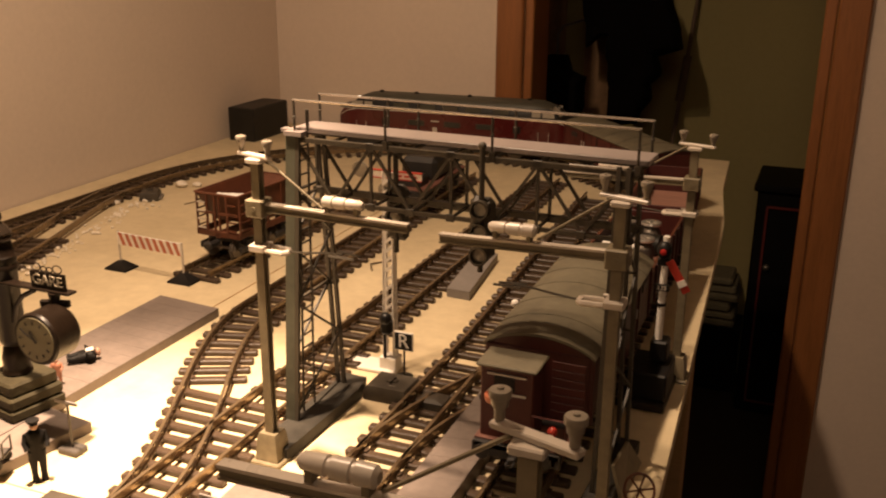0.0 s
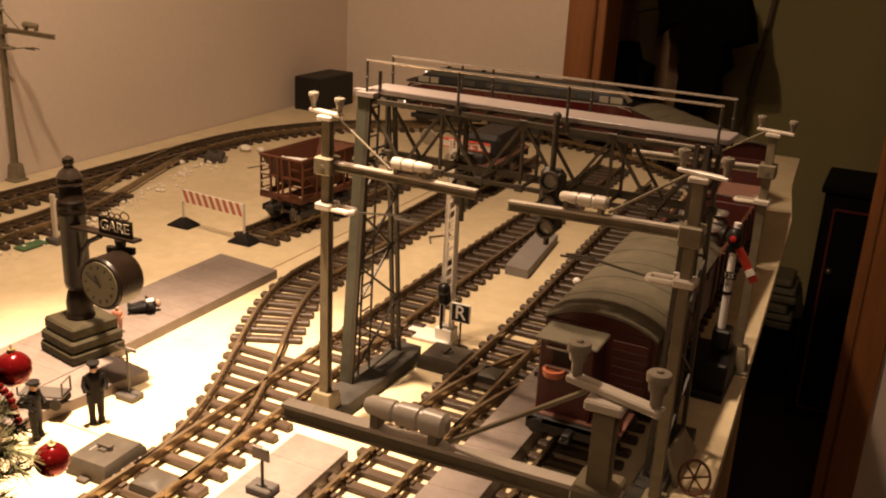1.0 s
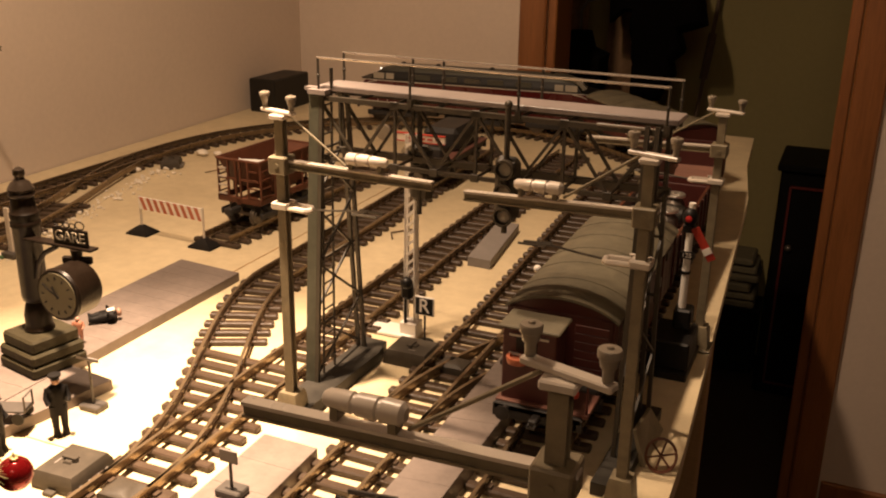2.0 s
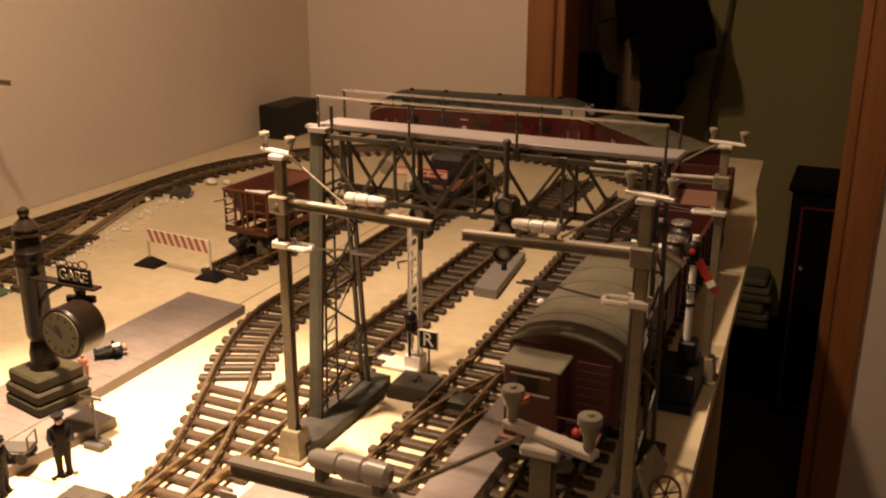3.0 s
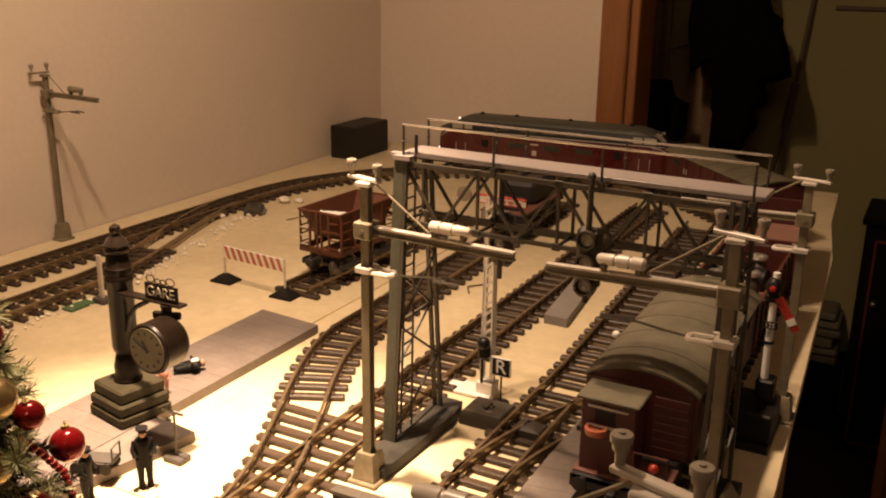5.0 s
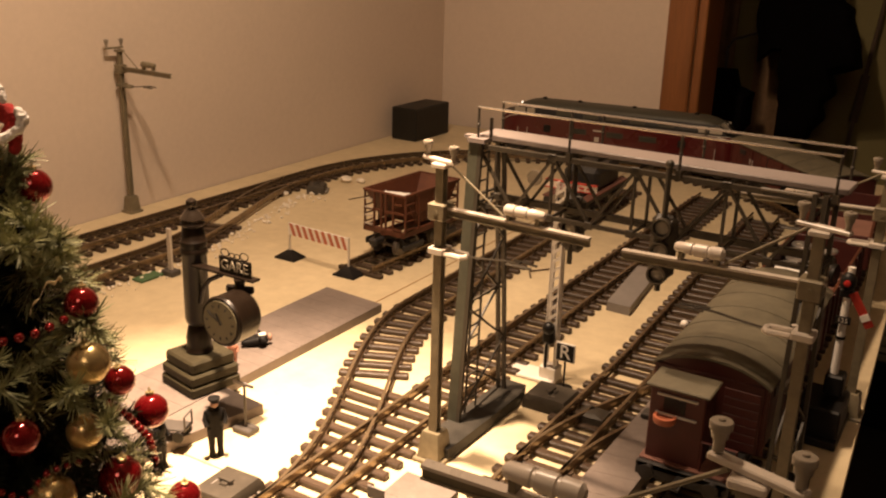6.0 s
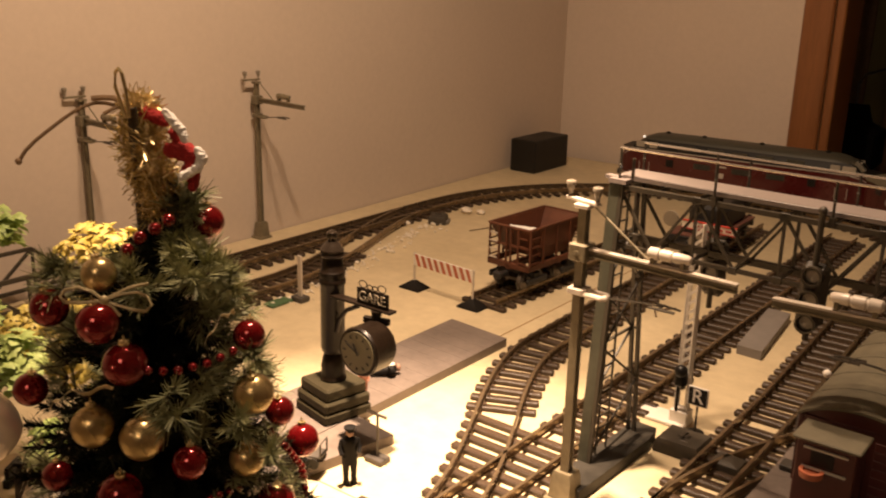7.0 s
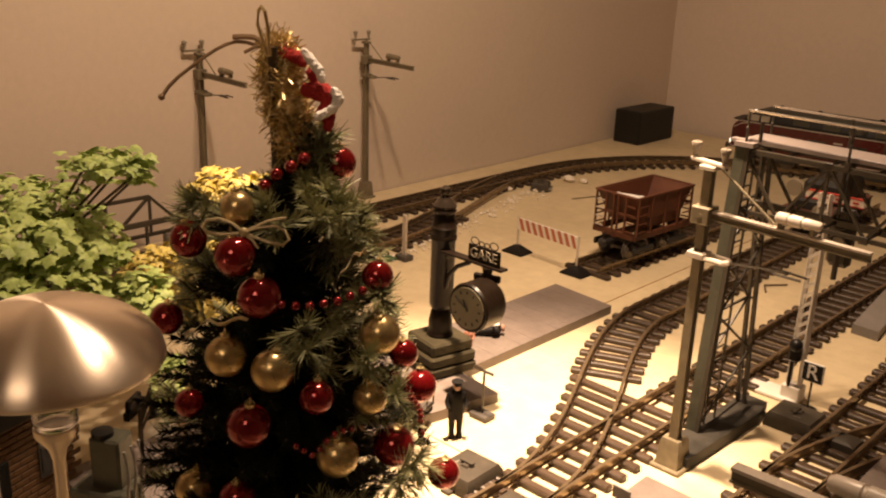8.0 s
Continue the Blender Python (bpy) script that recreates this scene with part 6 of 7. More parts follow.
for x in (XA - 0.062, XA + 0.047):
    ys = [0.30 + 0.066 * k for k in range(5)]
    z0, z1 = 0.030, 0.086
    for a, b, z in ((0.24, 0.62, z0), (0.30, 0.564, z1), (0.24, 0.62, z0 + 0.016)):
        bm = bmn()
        bar(bm, (x, a, z), (x, b, z), 0.004, 0.005)
        part("chord", bm, M_STEEL, br)
    for y in ys:
        bm = bmn()
        bar(bm, (x, y, z0), (x, y, z1), 0.0035, 0.0035)
        part("upright", bm, M_STEEL, br)
    for k, (a, b) in enumerate(((0.24, 0.30), (0.366, 0.30), (0.366, 0.432), (0.498, 0.432), (0.498, 0.564), (0.62, 0.564))):
        bm = bmn()
        bar(bm, (x, a, z0), (x, b, z1), 0.0038, 0.0038)
        part("diagonal", bm, M_STEEL, br)
    for y in (0.26, 0.60):
        bm = bmn()
        box(bm, (x, y, 0.014), (0.012, 0.03, 0.028), bevel=0.001)
        part("bearing", bm, M_GREY, br)

# ---- foil-hung little fir tree ----
TX, TY = -0.5078, 0.2676
tree = thing("christmas_tree", "small artificial fir tree with dark green needles", "christmas tree", pose(TX, TY, 0))
bm = bmn()
rod(bm, (0, 0, 0.02), (-0.008, -0.006, 0.385), 0.007, 0.003, seg=10)
part("trunk", bm, M_BARK, tree)
bm = bmn()
lathe(bm, [(0.040, 0.0005), (0.042, 0.004), (0.030, 0.024), (0.012, 0.030)], seg=20)
part("stand", bm, M_DKPLASTIC, tree)


def reach(z):
    for (z0, r0), (z1, r1) in zip(TREE_SHAPE, TREE_SHAPE[1:]):
        if z <= z1:
            return r0 + (r1 - r0) * (z - z0) / (z1 - z0)
    return 0.01


TREE_SHAPE = ((0.0, 0.110), (0.06, 0.117), (0.16, 0.096), (0.245, 0.065), (0.272, 0.055), (0.290, 0.034), (0.304, 0.019), (0.345, 0.011), (0.42, 0.008))
rng = random.Random(4)
inner, outer, stems = ([], []), ([], []), bmn()


def needle(store, c, out, d, ln, half):
    wv = out.cross(d).normalized() * half
    i = len(store[0])
    tip = c + out * ln
    store[0].extend((c - wv, c + wv, tip + wv * 0.4, tip - wv * 0.4))
    store[1].append((i, i + 1, i + 2, i + 3))


def any_dir():
    return Vector((rng.uniform(-1, 1), rng.uniform(-1, 1), rng.uniform(-1, 1)))


for k in range(640):
    z = 0.030 + 0.298 * (k / 640) ** 1.12
    a = k * 2.39996 + rng.uniform(-0.3, 0.3)
    neck = z > 0.286
    R = reach(z) * rng.uniform(0.35, 0.95 if neck or z < 0.20 else 0.80)
    bend = 0.012 * min(1.0, max(0.0, (z - 0.268) / 0.02))
    p0 = Vector((-0.006 * z / 0.3 + bend, -0.005 * z / 0.3 + bend, z - 0.012))
    p1 = p0 + Vector((R * math.cos(a), R * math.sin(a), 0.012 + rng.uniform(-0.012, 0.016)))
    mid = p0.lerp(p1, 0.55) + Vector((0, 0, 0.005))
    tube(stems, [p0.lerp(mid, 0.5), mid, p1], 0.0009, 4)
    d = (p1 - p0).normalized()
    n = int((46 + R * 1500) * (1.9 if z < 0.22 else 1.2))
    for j in range(n):
        f = 0.15 + 0.85 * j / n
        c = p0.lerp(mid, f / 0.55) if f < 0.55 else mid.lerp(p1, (f - 0.55) / 0.45)
        out = (d.cross(any_dir()).normalized() + d * rng.uniform(0.3, 0.9)).normalized()
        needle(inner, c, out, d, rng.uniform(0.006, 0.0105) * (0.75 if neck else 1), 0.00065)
# sprays of longer, paler needles at the branch ends, in loose bunches
for k in range(150):
    z = 0.045 + 0.285 * ((k + 0.5) / 130) ** 0.80 if k < 130 else rng.uniform(0.268, 0.284)
    a = k * 2.39996 * 1.31 + rng.uniform(-0.5, 0.5)
    if 0.232 < z < 0.284 and math.cos(a + 1.05) > 0.40 or 0.246 < z < 0.268 and k % 3 or z < 0.205 and k % 5 < 3:
        continue
    R = reach(z) * rng.uniform(0.78, 1.0) if z < 0.284 else reach(z) * 0.85
    bend = 0.012 * min(1.0, max(0.0, (z - 0.268) / 0.02))
    tip = Vector((-0.006 * z / 0.3 + bend + R * math.cos(a), -0.005 * z / 0.3 + bend + R * math.sin(a), z))
    d = Vector((math.cos(a), math.sin(a), rng.uniform(-0.1, 0.7))).normalized()
    s = 0.66 if z > 0.284 else rng.uniform(0.85, 1.2)
    for q in range(5):
        dq = (d + any_dir() * 0.75).normalized()
        base = tip - d * 0.012 * s
        end = base + dq * 0.017 * s
        tube(stems, [base, base.lerp(end, 0.5), end], 0.0006, 4)
        for j in range(40):
            c = base.lerp(end, rng.uniform(0.1, 1.0))
            out = (dq.cross(any_dir()).normalized() * rng.uniform(0.45, 0.9) + dq * rng.uniform(0.6, 1.2)).normalized()
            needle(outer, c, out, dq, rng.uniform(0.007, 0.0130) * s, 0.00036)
# fuller bunches that stand out in front of the inside's near-black shade colour
TUFTS = (
    (-0.4915, 0.281, 0.3326), (-0.4881, 0.2808, 0.3254), (-0.4875, 0.2706, 0.3269), (-0.4844, 0.2732, 0.3137), (-0.4795, 0.2692, 0.3075), (-0.4747, 0.2584, 0.3057),
    (-0.4867, 0.2629, 0.3148), (-0.4625, 0.2683, 0.3024), (-0.4536, 0.2731, 0.2948), (-0.4468, 0.2757, 0.2867), (-0.4514, 0.2537, 0.2954), (-0.4621, 0.2516, 0.2968),
    (-0.5255, 0.2058, 0.2942), (-0.5218, 0.2111, 0.2983), (-0.5052, 0.1949, 0.2919), (-0.4753, 0.2248, 0.2966), (-0.461, 0.2221, 0.2931), (-0.4288, 0.2114, 0.242),
    (-0.4225, 0.213, 0.2328), (-0.4321, 0.27, 0.2446), (-0.4267, 0.276, 0.2468), (-0.4114, 0.2482, 0.218), (-0.3992, 0.2626, 0.1929), (-0.375, 0.2558, 0.1604),
    (-0.3766, 0.2456, 0.1573),
)
for place in TUFTS:
    tip = Vector(place) - Vector((TX, TY, 0))
    d = Vector((tip.x + 0.02, tip.y - 0.03, 0.035 + rng.uniform(0, 0.03))).normalized()
    for q in range(5):
        dq = (d + any_dir() * 0.95).normalized()
        base = tip - d * 0.008
        end = base + dq * 0.012
        tube(stems, [base - d * 0.02, base, end], 0.0006, 4)
        for j in range(46):
            c = base.lerp(end, rng.uniform(0.0, 1.0))
            out = (dq.cross(any_dir()).normalized() * rng.uniform(0.3, 0.9) + dq * rng.uniform(0.6, 1.2)).normalized()
            needle(outer, c, out, dq, rng.uniform(0.007, 0.0135), 0.00042)
tagged(part("stem_wire", stems, M_BARK, tree, "thin wire stems"), kind="stuff")
for nm, store, material, lab in (("needles", inner, M_NEEDLE_SHADE, "dense plastic needles, coloured near black for the tree's shaded inside"), ("needle_tuft", outer, M_NEEDLETIP, "paler grey-green needle tufts")):
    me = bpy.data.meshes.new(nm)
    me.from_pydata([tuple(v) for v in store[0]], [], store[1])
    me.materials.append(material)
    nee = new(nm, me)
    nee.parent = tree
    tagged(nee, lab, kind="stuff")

# tinsel round the tree's top
TINSEL = (((-0.5256, 0.2733, 0.3851), 0.0078), ((-0.522, 0.2726, 0.3762), 0.0142), ((-0.5193, 0.2698, 0.3646), 0.0157), ((-0.5148, 0.2688, 0.3532), 0.015), ((-0.5092, 0.2687, 0.3417), 0.0142), ((-0.5042, 0.2681, 0.3303), 0.0121), ((-0.5012, 0.2664, 0.3204), 0.0071))
verts, faces = [], []
for k in range(6400):
    f = rng.random() * (len(TINSEL) - 1)
    q = min(int(f), len(TINSEL) - 2)
    f -= q
    c = Vector(TINSEL[q][0]).lerp(Vector(TINSEL[q + 1][0]), f)
    r = TINSEL[q][1] * (1 - f) + TINSEL[q + 1][1] * f
    c += any_dir().normalized() * r * rng.random() ** 0.4
    d = any_dir().normalized()
    flake = k % 16 == 0
    w = d.cross(any_dir()).normalized() * (0.0011 if flake else 0.00030)
    i = len(verts)
    e = c + d * (0.0028 if flake else rng.uniform(0.004, 0.0115))
    verts += [c - w, c + w, e + w, e - w]
    faces.append((i, i + 1, i + 2, i + 3))
me = bpy.data.meshes.new("tinsel")
me.from_pydata([tuple(v) for v in verts], [], faces)
me.materials.append(M_TINSEL)
tagged(new("tinsel", me), "glittering gold tinsel wound round the tree top", "tinsel", kind="stuff")
bm = bmn()
tube(bm, [(-0.5109, 0.2545, 0.3804), (-0.5157, 0.2513, 0.3985), (-0.5151, 0.2517, 0.4066), (-0.5125, 0.2521, 0.4091), (-0.5100, 0.2526, 0.4065), (-0.5086, 0.2532, 0.3985), (-0.5099, 0.2555, 0.3804)], 0.0011, 6)
solid("hanging_loop", bm, M_TINSEL, "brown-gold wire loop at the tree tip", "wire loop")
bm = bmn()
tube(bm, ((-0.5328, 0.2683, 0.3825), (-0.5372, 0.2647, 0.3837), (-0.5417, 0.2612, 0.3851), (-0.5463, 0.2569, 0.3852), (-0.5505, 0.2522, 0.3833), (-0.5542, 0.2472, 0.3801), (-0.5582, 0.2415, 0.3755), (-0.5627, 0.2344, 0.3692), (-0.567, 0.2275, 0.3629), (-0.5698, 0.2222, 0.3571), (-0.5711, 0.2183, 0.3513)), 0.0012, 6)
tube(bm, ((-0.5317, 0.2675, 0.3848), (-0.5372, 0.264, 0.3885), (-0.5419, 0.2598, 0.3886), (-0.5468, 0.2549, 0.388)), 0.0019, 6)
tube(bm, ((-0.53, 0.2646, 0.3844), (-0.5332, 0.261, 0.3829), (-0.5369, 0.256, 0.3797)), 0.0012, 6)
ball(bm, (-0.5713, 0.218, 0.3509), 0.0022, 8, 6)
solid("bent_twig", bm, M_STALK, "bent brown twig stuck in the tree top", "twig")

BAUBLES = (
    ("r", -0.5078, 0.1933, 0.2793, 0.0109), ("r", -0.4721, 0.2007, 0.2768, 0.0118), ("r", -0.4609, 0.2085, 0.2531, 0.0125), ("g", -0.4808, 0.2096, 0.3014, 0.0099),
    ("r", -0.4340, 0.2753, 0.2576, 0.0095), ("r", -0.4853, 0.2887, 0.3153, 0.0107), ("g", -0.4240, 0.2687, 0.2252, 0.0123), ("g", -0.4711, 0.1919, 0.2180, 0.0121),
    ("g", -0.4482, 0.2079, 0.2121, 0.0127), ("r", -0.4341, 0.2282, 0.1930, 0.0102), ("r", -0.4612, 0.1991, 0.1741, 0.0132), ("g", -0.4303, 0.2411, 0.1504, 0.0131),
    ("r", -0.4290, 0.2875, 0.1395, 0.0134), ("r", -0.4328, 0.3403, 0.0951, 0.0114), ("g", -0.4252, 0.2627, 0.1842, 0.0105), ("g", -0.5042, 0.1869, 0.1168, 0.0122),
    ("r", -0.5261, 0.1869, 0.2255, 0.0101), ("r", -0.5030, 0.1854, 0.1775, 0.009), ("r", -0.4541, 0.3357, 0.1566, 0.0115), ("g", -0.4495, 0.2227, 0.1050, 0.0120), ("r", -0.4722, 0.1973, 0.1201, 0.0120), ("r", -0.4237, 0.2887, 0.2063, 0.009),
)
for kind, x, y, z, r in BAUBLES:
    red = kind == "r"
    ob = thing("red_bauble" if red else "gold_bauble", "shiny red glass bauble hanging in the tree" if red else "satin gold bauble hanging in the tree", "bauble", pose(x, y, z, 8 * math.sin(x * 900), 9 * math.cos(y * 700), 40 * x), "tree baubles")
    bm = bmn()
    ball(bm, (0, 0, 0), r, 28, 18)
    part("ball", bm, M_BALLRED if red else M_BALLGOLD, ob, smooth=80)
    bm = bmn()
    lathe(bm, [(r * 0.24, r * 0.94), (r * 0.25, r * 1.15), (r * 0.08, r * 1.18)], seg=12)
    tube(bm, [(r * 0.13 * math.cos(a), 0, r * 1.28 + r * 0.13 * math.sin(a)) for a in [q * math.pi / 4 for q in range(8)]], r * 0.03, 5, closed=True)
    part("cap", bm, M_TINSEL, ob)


def garland(name, pts, r, step, label):
    ob = thing(name, label, "bead garland")
    pts = [Vector(p) for p in pts]
    fine = []
    for a, b in zip(pts, pts[1:]):
        n = max(2, int((b - a).length / 0.001))
        fine += [a.lerp(b, k / n) for k in range(n)]
    acc = 0.0
    bm0 = bmn()
    ball(bm0, (0, 0, 0), r, 10, 7)
    me = finish("bead", bm0, M_BALLRED, 80)
    for a, b in zip(fine, fine[1:]):
        acc += (b - a).length
        if acc >= step:
            acc = 0.0
            part_of("bead", me, ob, Matrix.Translation(b))
    return ob


garland("bead_garland", [(-0.4681, 0.2012, 0.2572), (-0.4541, 0.2123, 0.2502), (-0.4421, 0.2263, 0.2482), (-0.4342, 0.2454, 0.2493), (-0.4302, 0.2624, 0.2534), (-0.4312, 0.2774, 0.2645)], 0.0027, 0.0076, "string of small shiny red beads round the tree")
garland("bead_garland", [(-0.4227, 0.2756, 0.2011), (-0.4245, 0.2923, 0.1811), (-0.4338, 0.3154, 0.1522), (-0.4450, 0.3295, 0.1192)], 0.0027, 0.0062, "string of small shiny red beads round the tree")
garland("bead_garland", ((-0.4793, 0.2648, 0.3291), (-0.4789, 0.261, 0.3263), (-0.48, 0.2517, 0.3208), (-0.4821, 0.2429, 0.3183), (-0.4833, 0.2339, 0.3137), (-0.4837, 0.2281, 0.3081), (-0.4833, 0.2236, 0.3039)), 0.0040, 0.0093, "string of small shiny red beads round the tree")
garland("bead_garland", [(-0.4392, 0.2109, 0.1684), (-0.4326, 0.2243, 0.1564), (-0.4283, 0.2391, 0.1686), (-0.4235, 0.2593, 0.1667)], 0.0021, 0.0056, "string of small shiny red beads round the tree")
for pts in (((-0.4286, 0.2389, 0.2642), (-0.4259, 0.2447, 0.2753), (-0.4254, 0.2527, 0.2803), (-0.4265, 0.2588, 0.2774)), ((-0.5037, 0.1854, 0.2202), (-0.4911, 0.1869, 0.2332), (-0.4767, 0.1907, 0.2381), (-0.4594, 0.1994, 0.2421)), ((-0.4311, 0.3070, 0.2045), (-0.4241, 0.2920, 0.1942), (-0.4222, 0.2800, 0.1850), (-0.4254, 0.2732, 0.1770))):
    bm = bmn()
    ps = [Vector(p) for p in pts]
    secs = []
    for k in range(13):
        f = k / 12 * (len(ps) - 1)
        i = min(int(f), len(ps) - 2)
        c = ps[i].lerp(ps[i + 1], f - i) + Vector((0, 0, 0.002 * math.sin(k * 1.3)))
        u = Vector((0.9, -0.5 + 0.3 * math.sin(k * 0.7), 0.9 + 0.3 * math.cos(k * 0.7))).normalized() * 0.0024
        o = Vector((0.0004, -0.0004, 0))
        secs.append([c - u, c + u, c + u + o, c - u + o])
    loft(bm, secs)
    solid("gold_ribbon", bm, M_RIBBON, "curled gold ribbon tied on the tree", "ribbon", group="gold ribbons", smooth=60)
bw = thing("gold_bow", "thin pale gold ribbon bow tied on the tree", "bow")
for path in (((-0.4564, 0.196, 0.2958), (-0.4615, 0.1931, 0.3), (-0.4675, 0.1886, 0.3023), (-0.4721, 0.1837, 0.3009), (-0.473, 0.1813, 0.2976), (-0.4705, 0.1824, 0.2948), (-0.4649, 0.1873, 0.2942), (-0.4567, 0.1955, 0.2955)), ((-0.4564, 0.196, 0.2958), (-0.4522, 0.2012, 0.2987), (-0.448, 0.2065, 0.3019), (-0.4443, 0.2106, 0.3032), (-0.4412, 0.2139, 0.304)), ((-0.4559, 0.1964, 0.2958), (-0.4499, 0.2033, 0.2988), (-0.4443, 0.209, 0.2997), (-0.4401, 0.2118, 0.2973), (-0.4372, 0.2125, 0.293), (-0.4391, 0.2094, 0.29), (-0.4443, 0.205, 0.2909), (-0.4512, 0.1997, 0.2934), (-0.4554, 0.1968, 0.2956)), ((-0.4563, 0.1959, 0.2955), (-0.4518, 0.1986, 0.2922), (-0.448, 0.2001, 0.2877))):
    bm = bmn()
    tube(bm, path, 0.0009, 6)
    part("ribbon", bm, M_BOW, bw, smooth=60)
bm = bmn()
ball(bm, (-0.4553, 0.1957, 0.2961), 0.0026, 10, 8)
part("knot", bm, M_BOW, bw)
bm = bmn()
LUMPS = (
    (((-0.5149, 0.2698, 0.381), (-0.5059, 0.2765, 0.3771)), (0.0041, 0.0041), 0),
    (((-0.5007, 0.2739, 0.3829), (-0.4956, 0.2761, 0.3773), (-0.4909, 0.2779, 0.3717), (-0.489, 0.2777, 0.3676)), (0.0024, 0.0031, 0.0031, 0.0024), 1),
    (((-0.4996, 0.2793, 0.3705), (-0.4978, 0.2792, 0.3667)), (0.0038, 0.0034), 0),
    (((-0.4989, 0.2752, 0.36), (-0.4918, 0.2813, 0.359), (-0.4869, 0.2839, 0.3547), (-0.489, 0.2789, 0.348)), (0.0048, 0.0058, 0.0048, 0.0041), 0),
    (((-0.4816, 0.2816, 0.3611), (-0.4786, 0.2826, 0.357), (-0.4794, 0.2793, 0.3514), (-0.485, 0.2717, 0.3462)), (0.0026, 0.0031, 0.0029, 0.0027), 1),
    (((-0.486, 0.2808, 0.3461), (-0.4846, 0.2788, 0.3389)), (0.0044, 0.0031), 0),
)
for path, radii, cloth in LUMPS:
    for (p, q), (ra, rb) in zip(zip(path, path[1:]), zip(radii, radii[1:])):
        for k in range(7):
            ball(bm, Vector(p).lerp(Vector(q), k / 6), ra + (rb - ra) * k / 6, 14, 9)
orn = solid("plush_ornament", bm, [M_PLUSH, M_FUR], "small red and white plush ornament on the tree", "ornament", smooth=70)
skin_mod = orn.modifiers.new("Remesh", "REMESH")
skin_mod.mode, skin_mod.voxel_size = "VOXEL", 0.0009
one_skin = bpy.data.meshes.new_from_object(orn.evaluated_get(bpy.context.evaluated_depsgraph_get()))
orn.modifiers.remove(skin_mod)
bm = bmn()
bm.from_mesh(one_skin)


def cloth_at(p):
    """The cloth of the lump whose surface lies nearest."""
    best = (9.0, 0)
    for path, radii, cloth in LUMPS:
        for k, (a, b) in enumerate(zip(path, path[1:])):
            a, b = Vector(a), Vector(b)
            f = max(0.0, min(1.0, (p - a).dot(b - a) / (b - a).length_squared))
            best = min(best, ((p - a.lerp(b, f)).length - radii[k] - (radii[k + 1] - radii[k]) * f, cloth))
    return best[1]


for fc in bm.faces:
    fc.material_index = cloth_at(fc.calc_center_median())
for v in bm.verts:
    v.co += Vector((noise.noise(v.co * 420), noise.noise(v.co * 420 + Vector((9, 0, 0))), noise.noise(v.co * 420 + Vector((0, 9, 0))))) * 0.0010
bm.to_mesh(orn.data)
bm.free()

# ---- metal table lamp ----
tl = thing("table_lamp", "brushed metal mushroom lamp with a glass stem", "lamp", pose(-0.4640, 0.0880, 0.0))
bm = bmn()
prof = [(0.0525, 0.2500), (0.0543, 0.2503), (0.0548, 0.2512)]
prof += [(0.0546 * math.cos(q), 0.2515 + 0.0290 * math.sin(q) ** 1.12) for q in [math.pi / 2 * k / 22 for k in range(1, 22)]] + [(0.0008, 0.2805)]
lathe(bm, prof, seg=64)
part("shade", bm, M_SHADE, tl, "domed brushed metal shade", smooth=50)
bm = bmn()
lathe(bm, [(0.0100, 0.2160), (0.0108, 0.2175), (0.0108, 0.2515), (0.0090, 0.2515), (0.0090, 0.2190)], seg=28)
gl = bpy.data.materials.new("clear_glass")
gl.use_nodes = True
gb = gl.node_tree.nodes["Principled BSDF"]
gb.inputs["Transmission Weight"].default_value, gb.inputs["Roughness"].default_value, gb.inputs["IOR"].default_value = 1.0, 0.05, 1.35
part("glass_stem", bm, gl, tl, "clear glass cylinder")
bm = bmn()
lathe(bm, [(0.034, 0.0005), (0.036, 0.004), (0.030, 0.010), (0.006, 0.016), (0.0032, 0.030), (0.0032, 0.196), (0.0050, 0.203), (0.0102, 0.2105), (0.0108, 0.2120), (0.0108, 0.2155)], seg=28)
part("foot", bm, M_SHADE, tl)

# ---- leafy little bushes and toy buildings behind the tree ----
LEAF = ((0, -0.5), (0.16, -0.40), (0.46, -0.46), (0.38, -0.16), (0.52, 0.06), (0.26, 0.12), (0.18, 0.34), (0, 0.52), (-0.18, 0.34), (-0.26, 0.12), (-0.52, 0.06), (-0.38, -0.16), (-0.46, -0.46), (-0.16, -0.40))


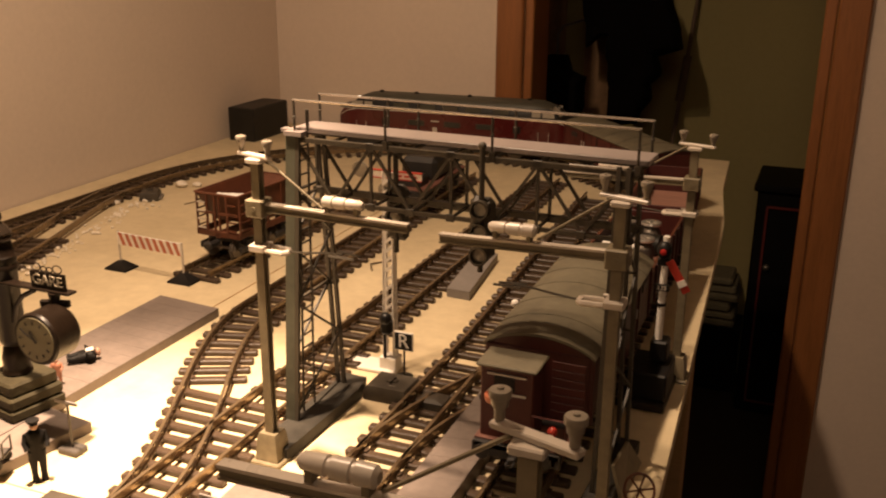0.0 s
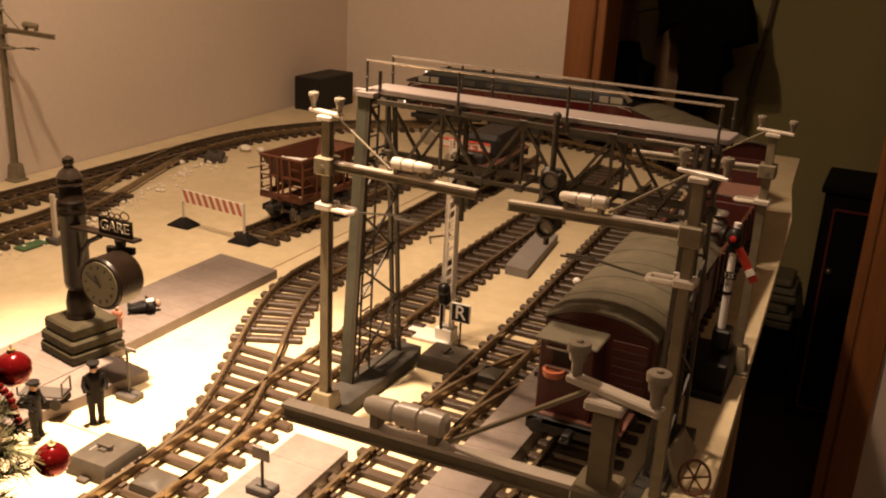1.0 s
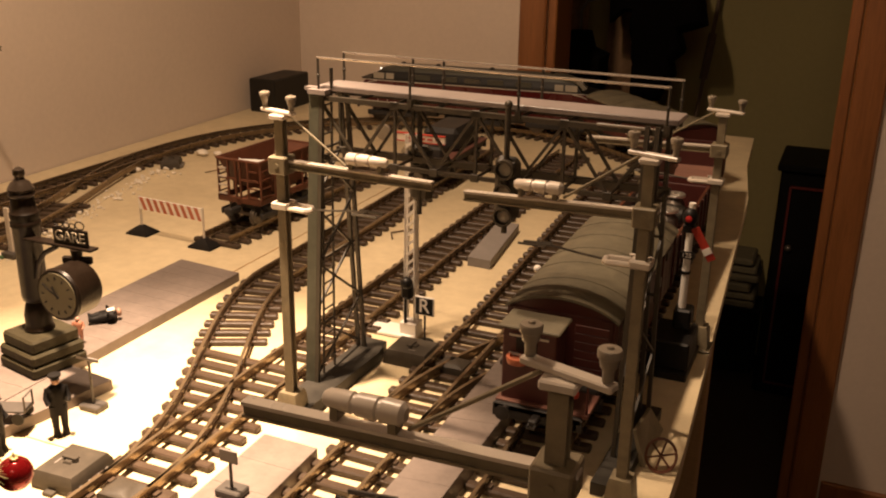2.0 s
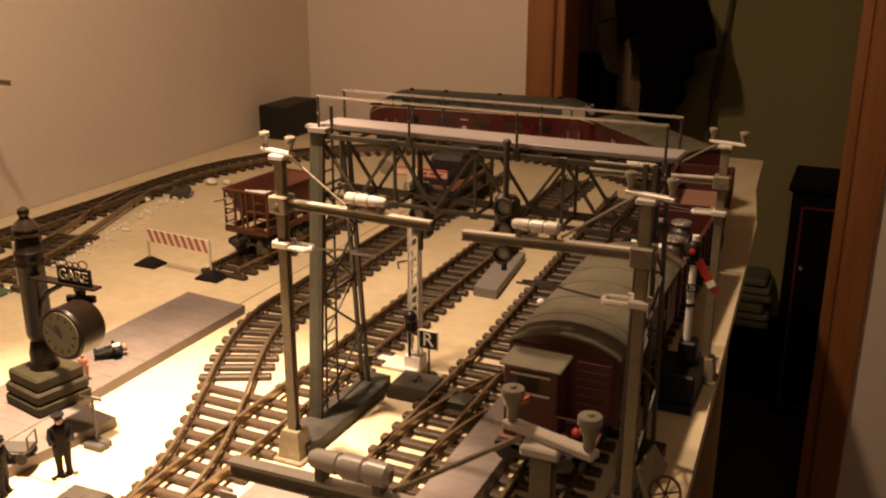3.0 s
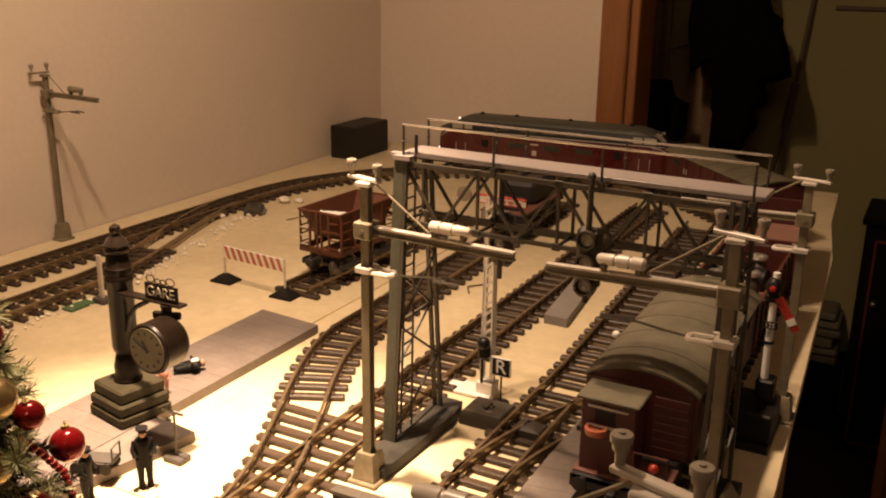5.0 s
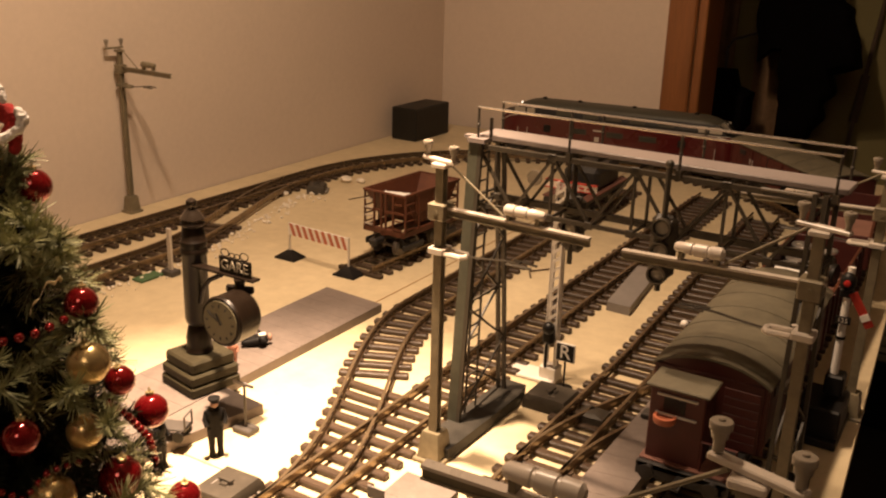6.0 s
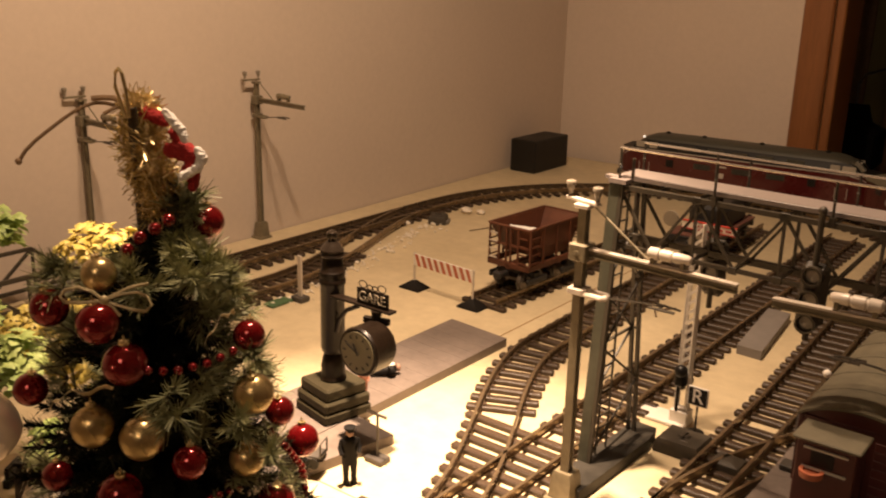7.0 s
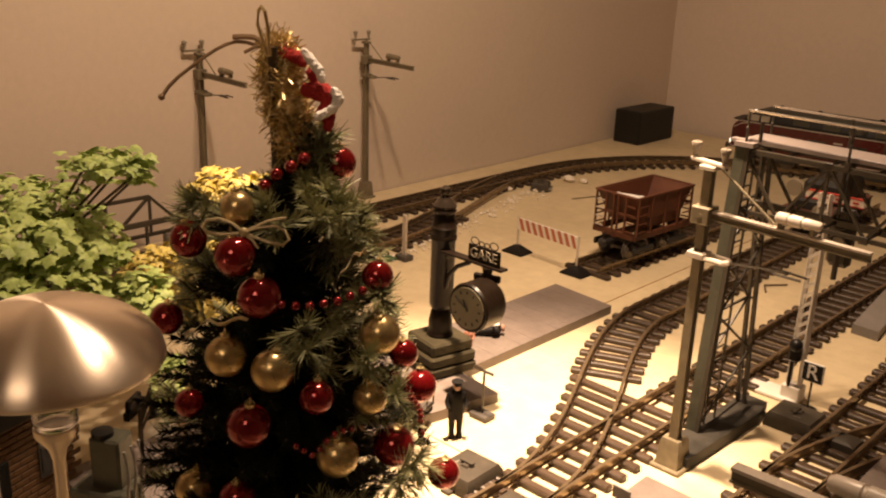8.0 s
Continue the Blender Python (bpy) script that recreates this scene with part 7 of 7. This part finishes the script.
def bush(name, label, base, sprays, material, seed, leaf=0.011, per=40):
    """Stems from a foot to flat sprays of lobed leaves."""
    rg = random.Random(seed)
    ob = thing(name, label, "bush", pose(*base))
    bm = bmn()
    vs, fs = [], []
    tube(bm, [(0, 0, 0), (0.001, -0.001, 0.04), (0, 0, 0.62 * max(q[2] for q in sprays))], 0.0022, 6)
    for sx, sy, sz, rad in sprays:
        c = Vector((sx, sy, sz)) - Vector(base)
        root = Vector((0, 0, 0.55 * c.z))
        tube(bm, [root, root.lerp(c, 0.5) + Vector((0, 0, 0.012)), c + Vector((0, 0, -0.004))], 0.0013, 5)
        for k in range(int(per * (rad / 0.04) ** 1.6)):
            a, q = rg.uniform(0, 6.283), rad * math.sqrt(rg.random())
            p = c + Vector((q * math.cos(a), q * math.sin(a), rg.uniform(-0.010, 0.008) - 0.25 * q * q / rad))
            n = Vector((0.5 * math.cos(a) * q / rad + rg.uniform(-0.65, 0.65), 0.5 * math.sin(a) * q / rad + rg.uniform(-0.65, 0.65), 1)).normalized()
            u = n.orthogonal().normalized()
            u = Matrix.Rotation(rg.uniform(0, 6.283), 3, n) @ u
            v = n.cross(u)
            s = leaf * rg.uniform(0.7, 1.25)
            i = len(vs)
            vs.append(p + n * 0.0012)
            vs += [p + (u * x + v * y) * s - n * (0.0018 * (x * x + y * y) * 2) for x, y in LEAF]
            m = len(LEAF)
            fs += [(i, i + 1 + j, i + 1 + (j + 1) % m) for j in range(m)]
    part("stem", bm, M_BARK, ob, "thin brown stems")
    me = bpy.data.meshes.new("leaves")
    me.from_pydata([tuple(v) for v in vs], [], fs)
    me.materials.append(material)
    lv = new("leaves", me)
    lv.parent = ob
    tagged(lv, kind="stuff")
    return ob


bush("green_bush", "bright green leafy model bush on the board", (-0.8346, 0.2380, 0), ((-0.8462, 0.2296, 0.2356, 0.045), (-0.8155, 0.2464, 0.2315, 0.040), (-0.7923, 0.2605, 0.2144, 0.036), (-0.7799, 0.2107, 0.2188, 0.050), (-0.7648, 0.2350, 0.2038, 0.042), (-0.7765, 0.1950, 0.1903, 0.050), (-0.7537, 0.2532, 0.1979, 0.028), (-0.7448, 0.2118, 0.1852, 0.042), (-0.7412, 0.2536, 0.1666, 0.036), (-0.7281, 0.2738, 0.1577, 0.026), (-0.7486, 0.2297, 0.1553, 0.040), (-0.8232, 0.2957, 0.2562, 0.020), (-0.8121, 0.3138, 0.2503, 0.020), (-0.8123, 0.3301, 0.2404, 0.013), (-0.8324, 0.2746, 0.2551, 0.013), (-0.8168, 0.1797, 0.2258, 0.050), (-0.7868, 0.1688, 0.1931, 0.050), (-0.8013, 0.1994, 0.1372, 0.050), (-0.7739, 0.2616, 0.2658, 0.022), (-0.753, 0.2831, 0.27, 0.024), (-0.7421, 0.289, 0.2608, 0.014), (-0.7507, 0.2542, 0.2025, 0.03), (-0.7185, 0.2723, 0.1766, 0.022), (-0.7058, 0.2797, 0.167, 0.022), (-0.7068, 0.2727, 0.1536, 0.018)), M_GREENLEAF, 6, leaf=0.0130, per=84)
bush("green_bush", "low bright green model bush behind the tree", (-0.7020, 0.2565, 0), ((-0.6864, 0.2776, 0.1108, 0.014), (-0.6845, 0.2737, 0.0984, 0.016), (-0.6801, 0.2724, 0.0866, 0.013)), M_GREENLEAF, 9, per=110)
bush("yellow_bush", "yellow-leaved model bush behind the tree", (-0.8042, 0.3992, 0), ((-0.7888, 0.4151, 0.2108, 0.034), (-0.7142, 0.3617, 0.2488, 0.040), (-0.8102, 0.3659, 0.1553, 0.03), (-0.7801, 0.3357, 0.1296, 0.036), (-0.8415, 0.3367, 0.1251, 0.034), (-0.7692, 0.3953, 0.1703, 0.032), (-0.7395, 0.3554, 0.1244, 0.028), (-0.7751, 0.3132, 0.1743, 0.022), (-0.7593, 0.3234, 0.1645, 0.02)), M_YELLOWLEAF, 21, leaf=0.011, per=120)

hs = thing("toy_house", "small brown brick model house with dark windows", "model house", pose(-0.7670, 0.1449, 0, 0, 0, 18))
bm = bmn()
box(bm, (0, 0, 0.045), (0.11, 0.10, 0.09), bevel=0.001)
part("wall", bm, M_BRICK, hs)
bm0 = bmn()
box(bm0, (0, 0, 0), (0.0128, 0.0016, 0.0046), bevel=0.0004)
ME_BRICK = finish("brick", bm0, M_BRICK)
for r in range(15):
    for k in range(8):
        part_of("brick", ME_BRICK, hs, pose(0.0562, -0.046 + 0.0132 * k + (0.0066 if r % 2 else 0) - 0.003, 0.006 + 0.0057 * r, 0, 0, 90))
for y in (-0.026, 0.026):
    bm = bmn()
    box(bm, (0.0568, y, 0.045), (0.004, 0.024, 0.032), bevel=0.0005)
    wn = part("window", bm, M_GLASS, hs)
    bm = bmn()
    box(bm, (0.059, y, 0.045), (0.002, 0.0016, 0.032))
    part("glazing_bar", bm, M_ARM, wn)
bm = bmn()
loft(bm, [[(-0.064, -0.060, 0.090), (-0.064, 0.060, 0.090), (-0.064, 0.0, 0.128)], [(0.064, -0.060, 0.090), (0.064, 0.060, 0.090), (0.064, 0.0, 0.128)]])
part("roof", bm, M_DKPLASTIC, hs, smooth=None)
mc = thing("grey_machine", "small dark grey model machine with levers", "machine", pose(-0.6684, 0.2069, 0, 0, 0, 30))
bm = bmn()
box(bm, (0, 0, 0.018), (0.045, 0.035, 0.035), bevel=0.002)
box(bm, (0.004, 0.004, 0.055), (0.026, 0.022, 0.044), bevel=0.002)
part("body", bm, M_TOWER, mc)
for k in range(3):
    bm = bmn()
    tube(bm, [(0.023, -0.010 + 0.010 * k, 0.02), (0.027, -0.010 + 0.010 * k, 0.05), (0.024, -0.010 + 0.010 * k, 0.072)], 0.0013, 6)
    part("lever", bm, M_GREY, mc)
bm = bmn()
lathe(bm, [(0.0085, 0), (0.0085, 0.004), (0.006, 0.0045)], (0.0, 0.0, 0.077), 16)
part("cap", bm, M_BLACK, mc)
bk = thing("black_bracket", "small black open metal bracket on the board", "bracket", pose(-0.8036, 0.3152, 0, 0, 0, 35))
for u in (-0.012, 0.012):
    bm = bmn()
    bar(bm, (u, -0.016, 0.004), (u, 0.016, 0.004), 0.006, 0.008)
    part("foot", bm, M_BLACK, bk)
    bm = bmn()
    bar(bm, (u, -0.012, 0.016), (u, 0.012, 0.016), 0.004, 0.005)
    part("rail", bm, M_BLACK, bk)
    for v in (-0.011, 0.011):
        bm = bmn()
        bar(bm, (u, v, 0.006), (u, v, 0.016), 0.004, 0.004)
        part("post", bm, M_BLACK, bk)
bm = bmn()
box(bm, (0, 0, 0.0175), (0.026, 0.006, 0.003))
part("cross_piece", bm, M_BLACK, bk)
bm = bmn()
bmesh.ops.create_icosphere(bm, subdivisions=2, radius=0.017, matrix=Matrix.Translation((-0.7534, 0.3027, 0.009)) @ Matrix.Diagonal((1.2, 1, 0.6, 1)))
for v in bm.verts:
    v.co += v.normal * 0.003 * noise.noise(v.co * 90)
solid("pale_rock", bm, M_GRAVEL, "pale plaster rock on the board", "rock", smooth=60)
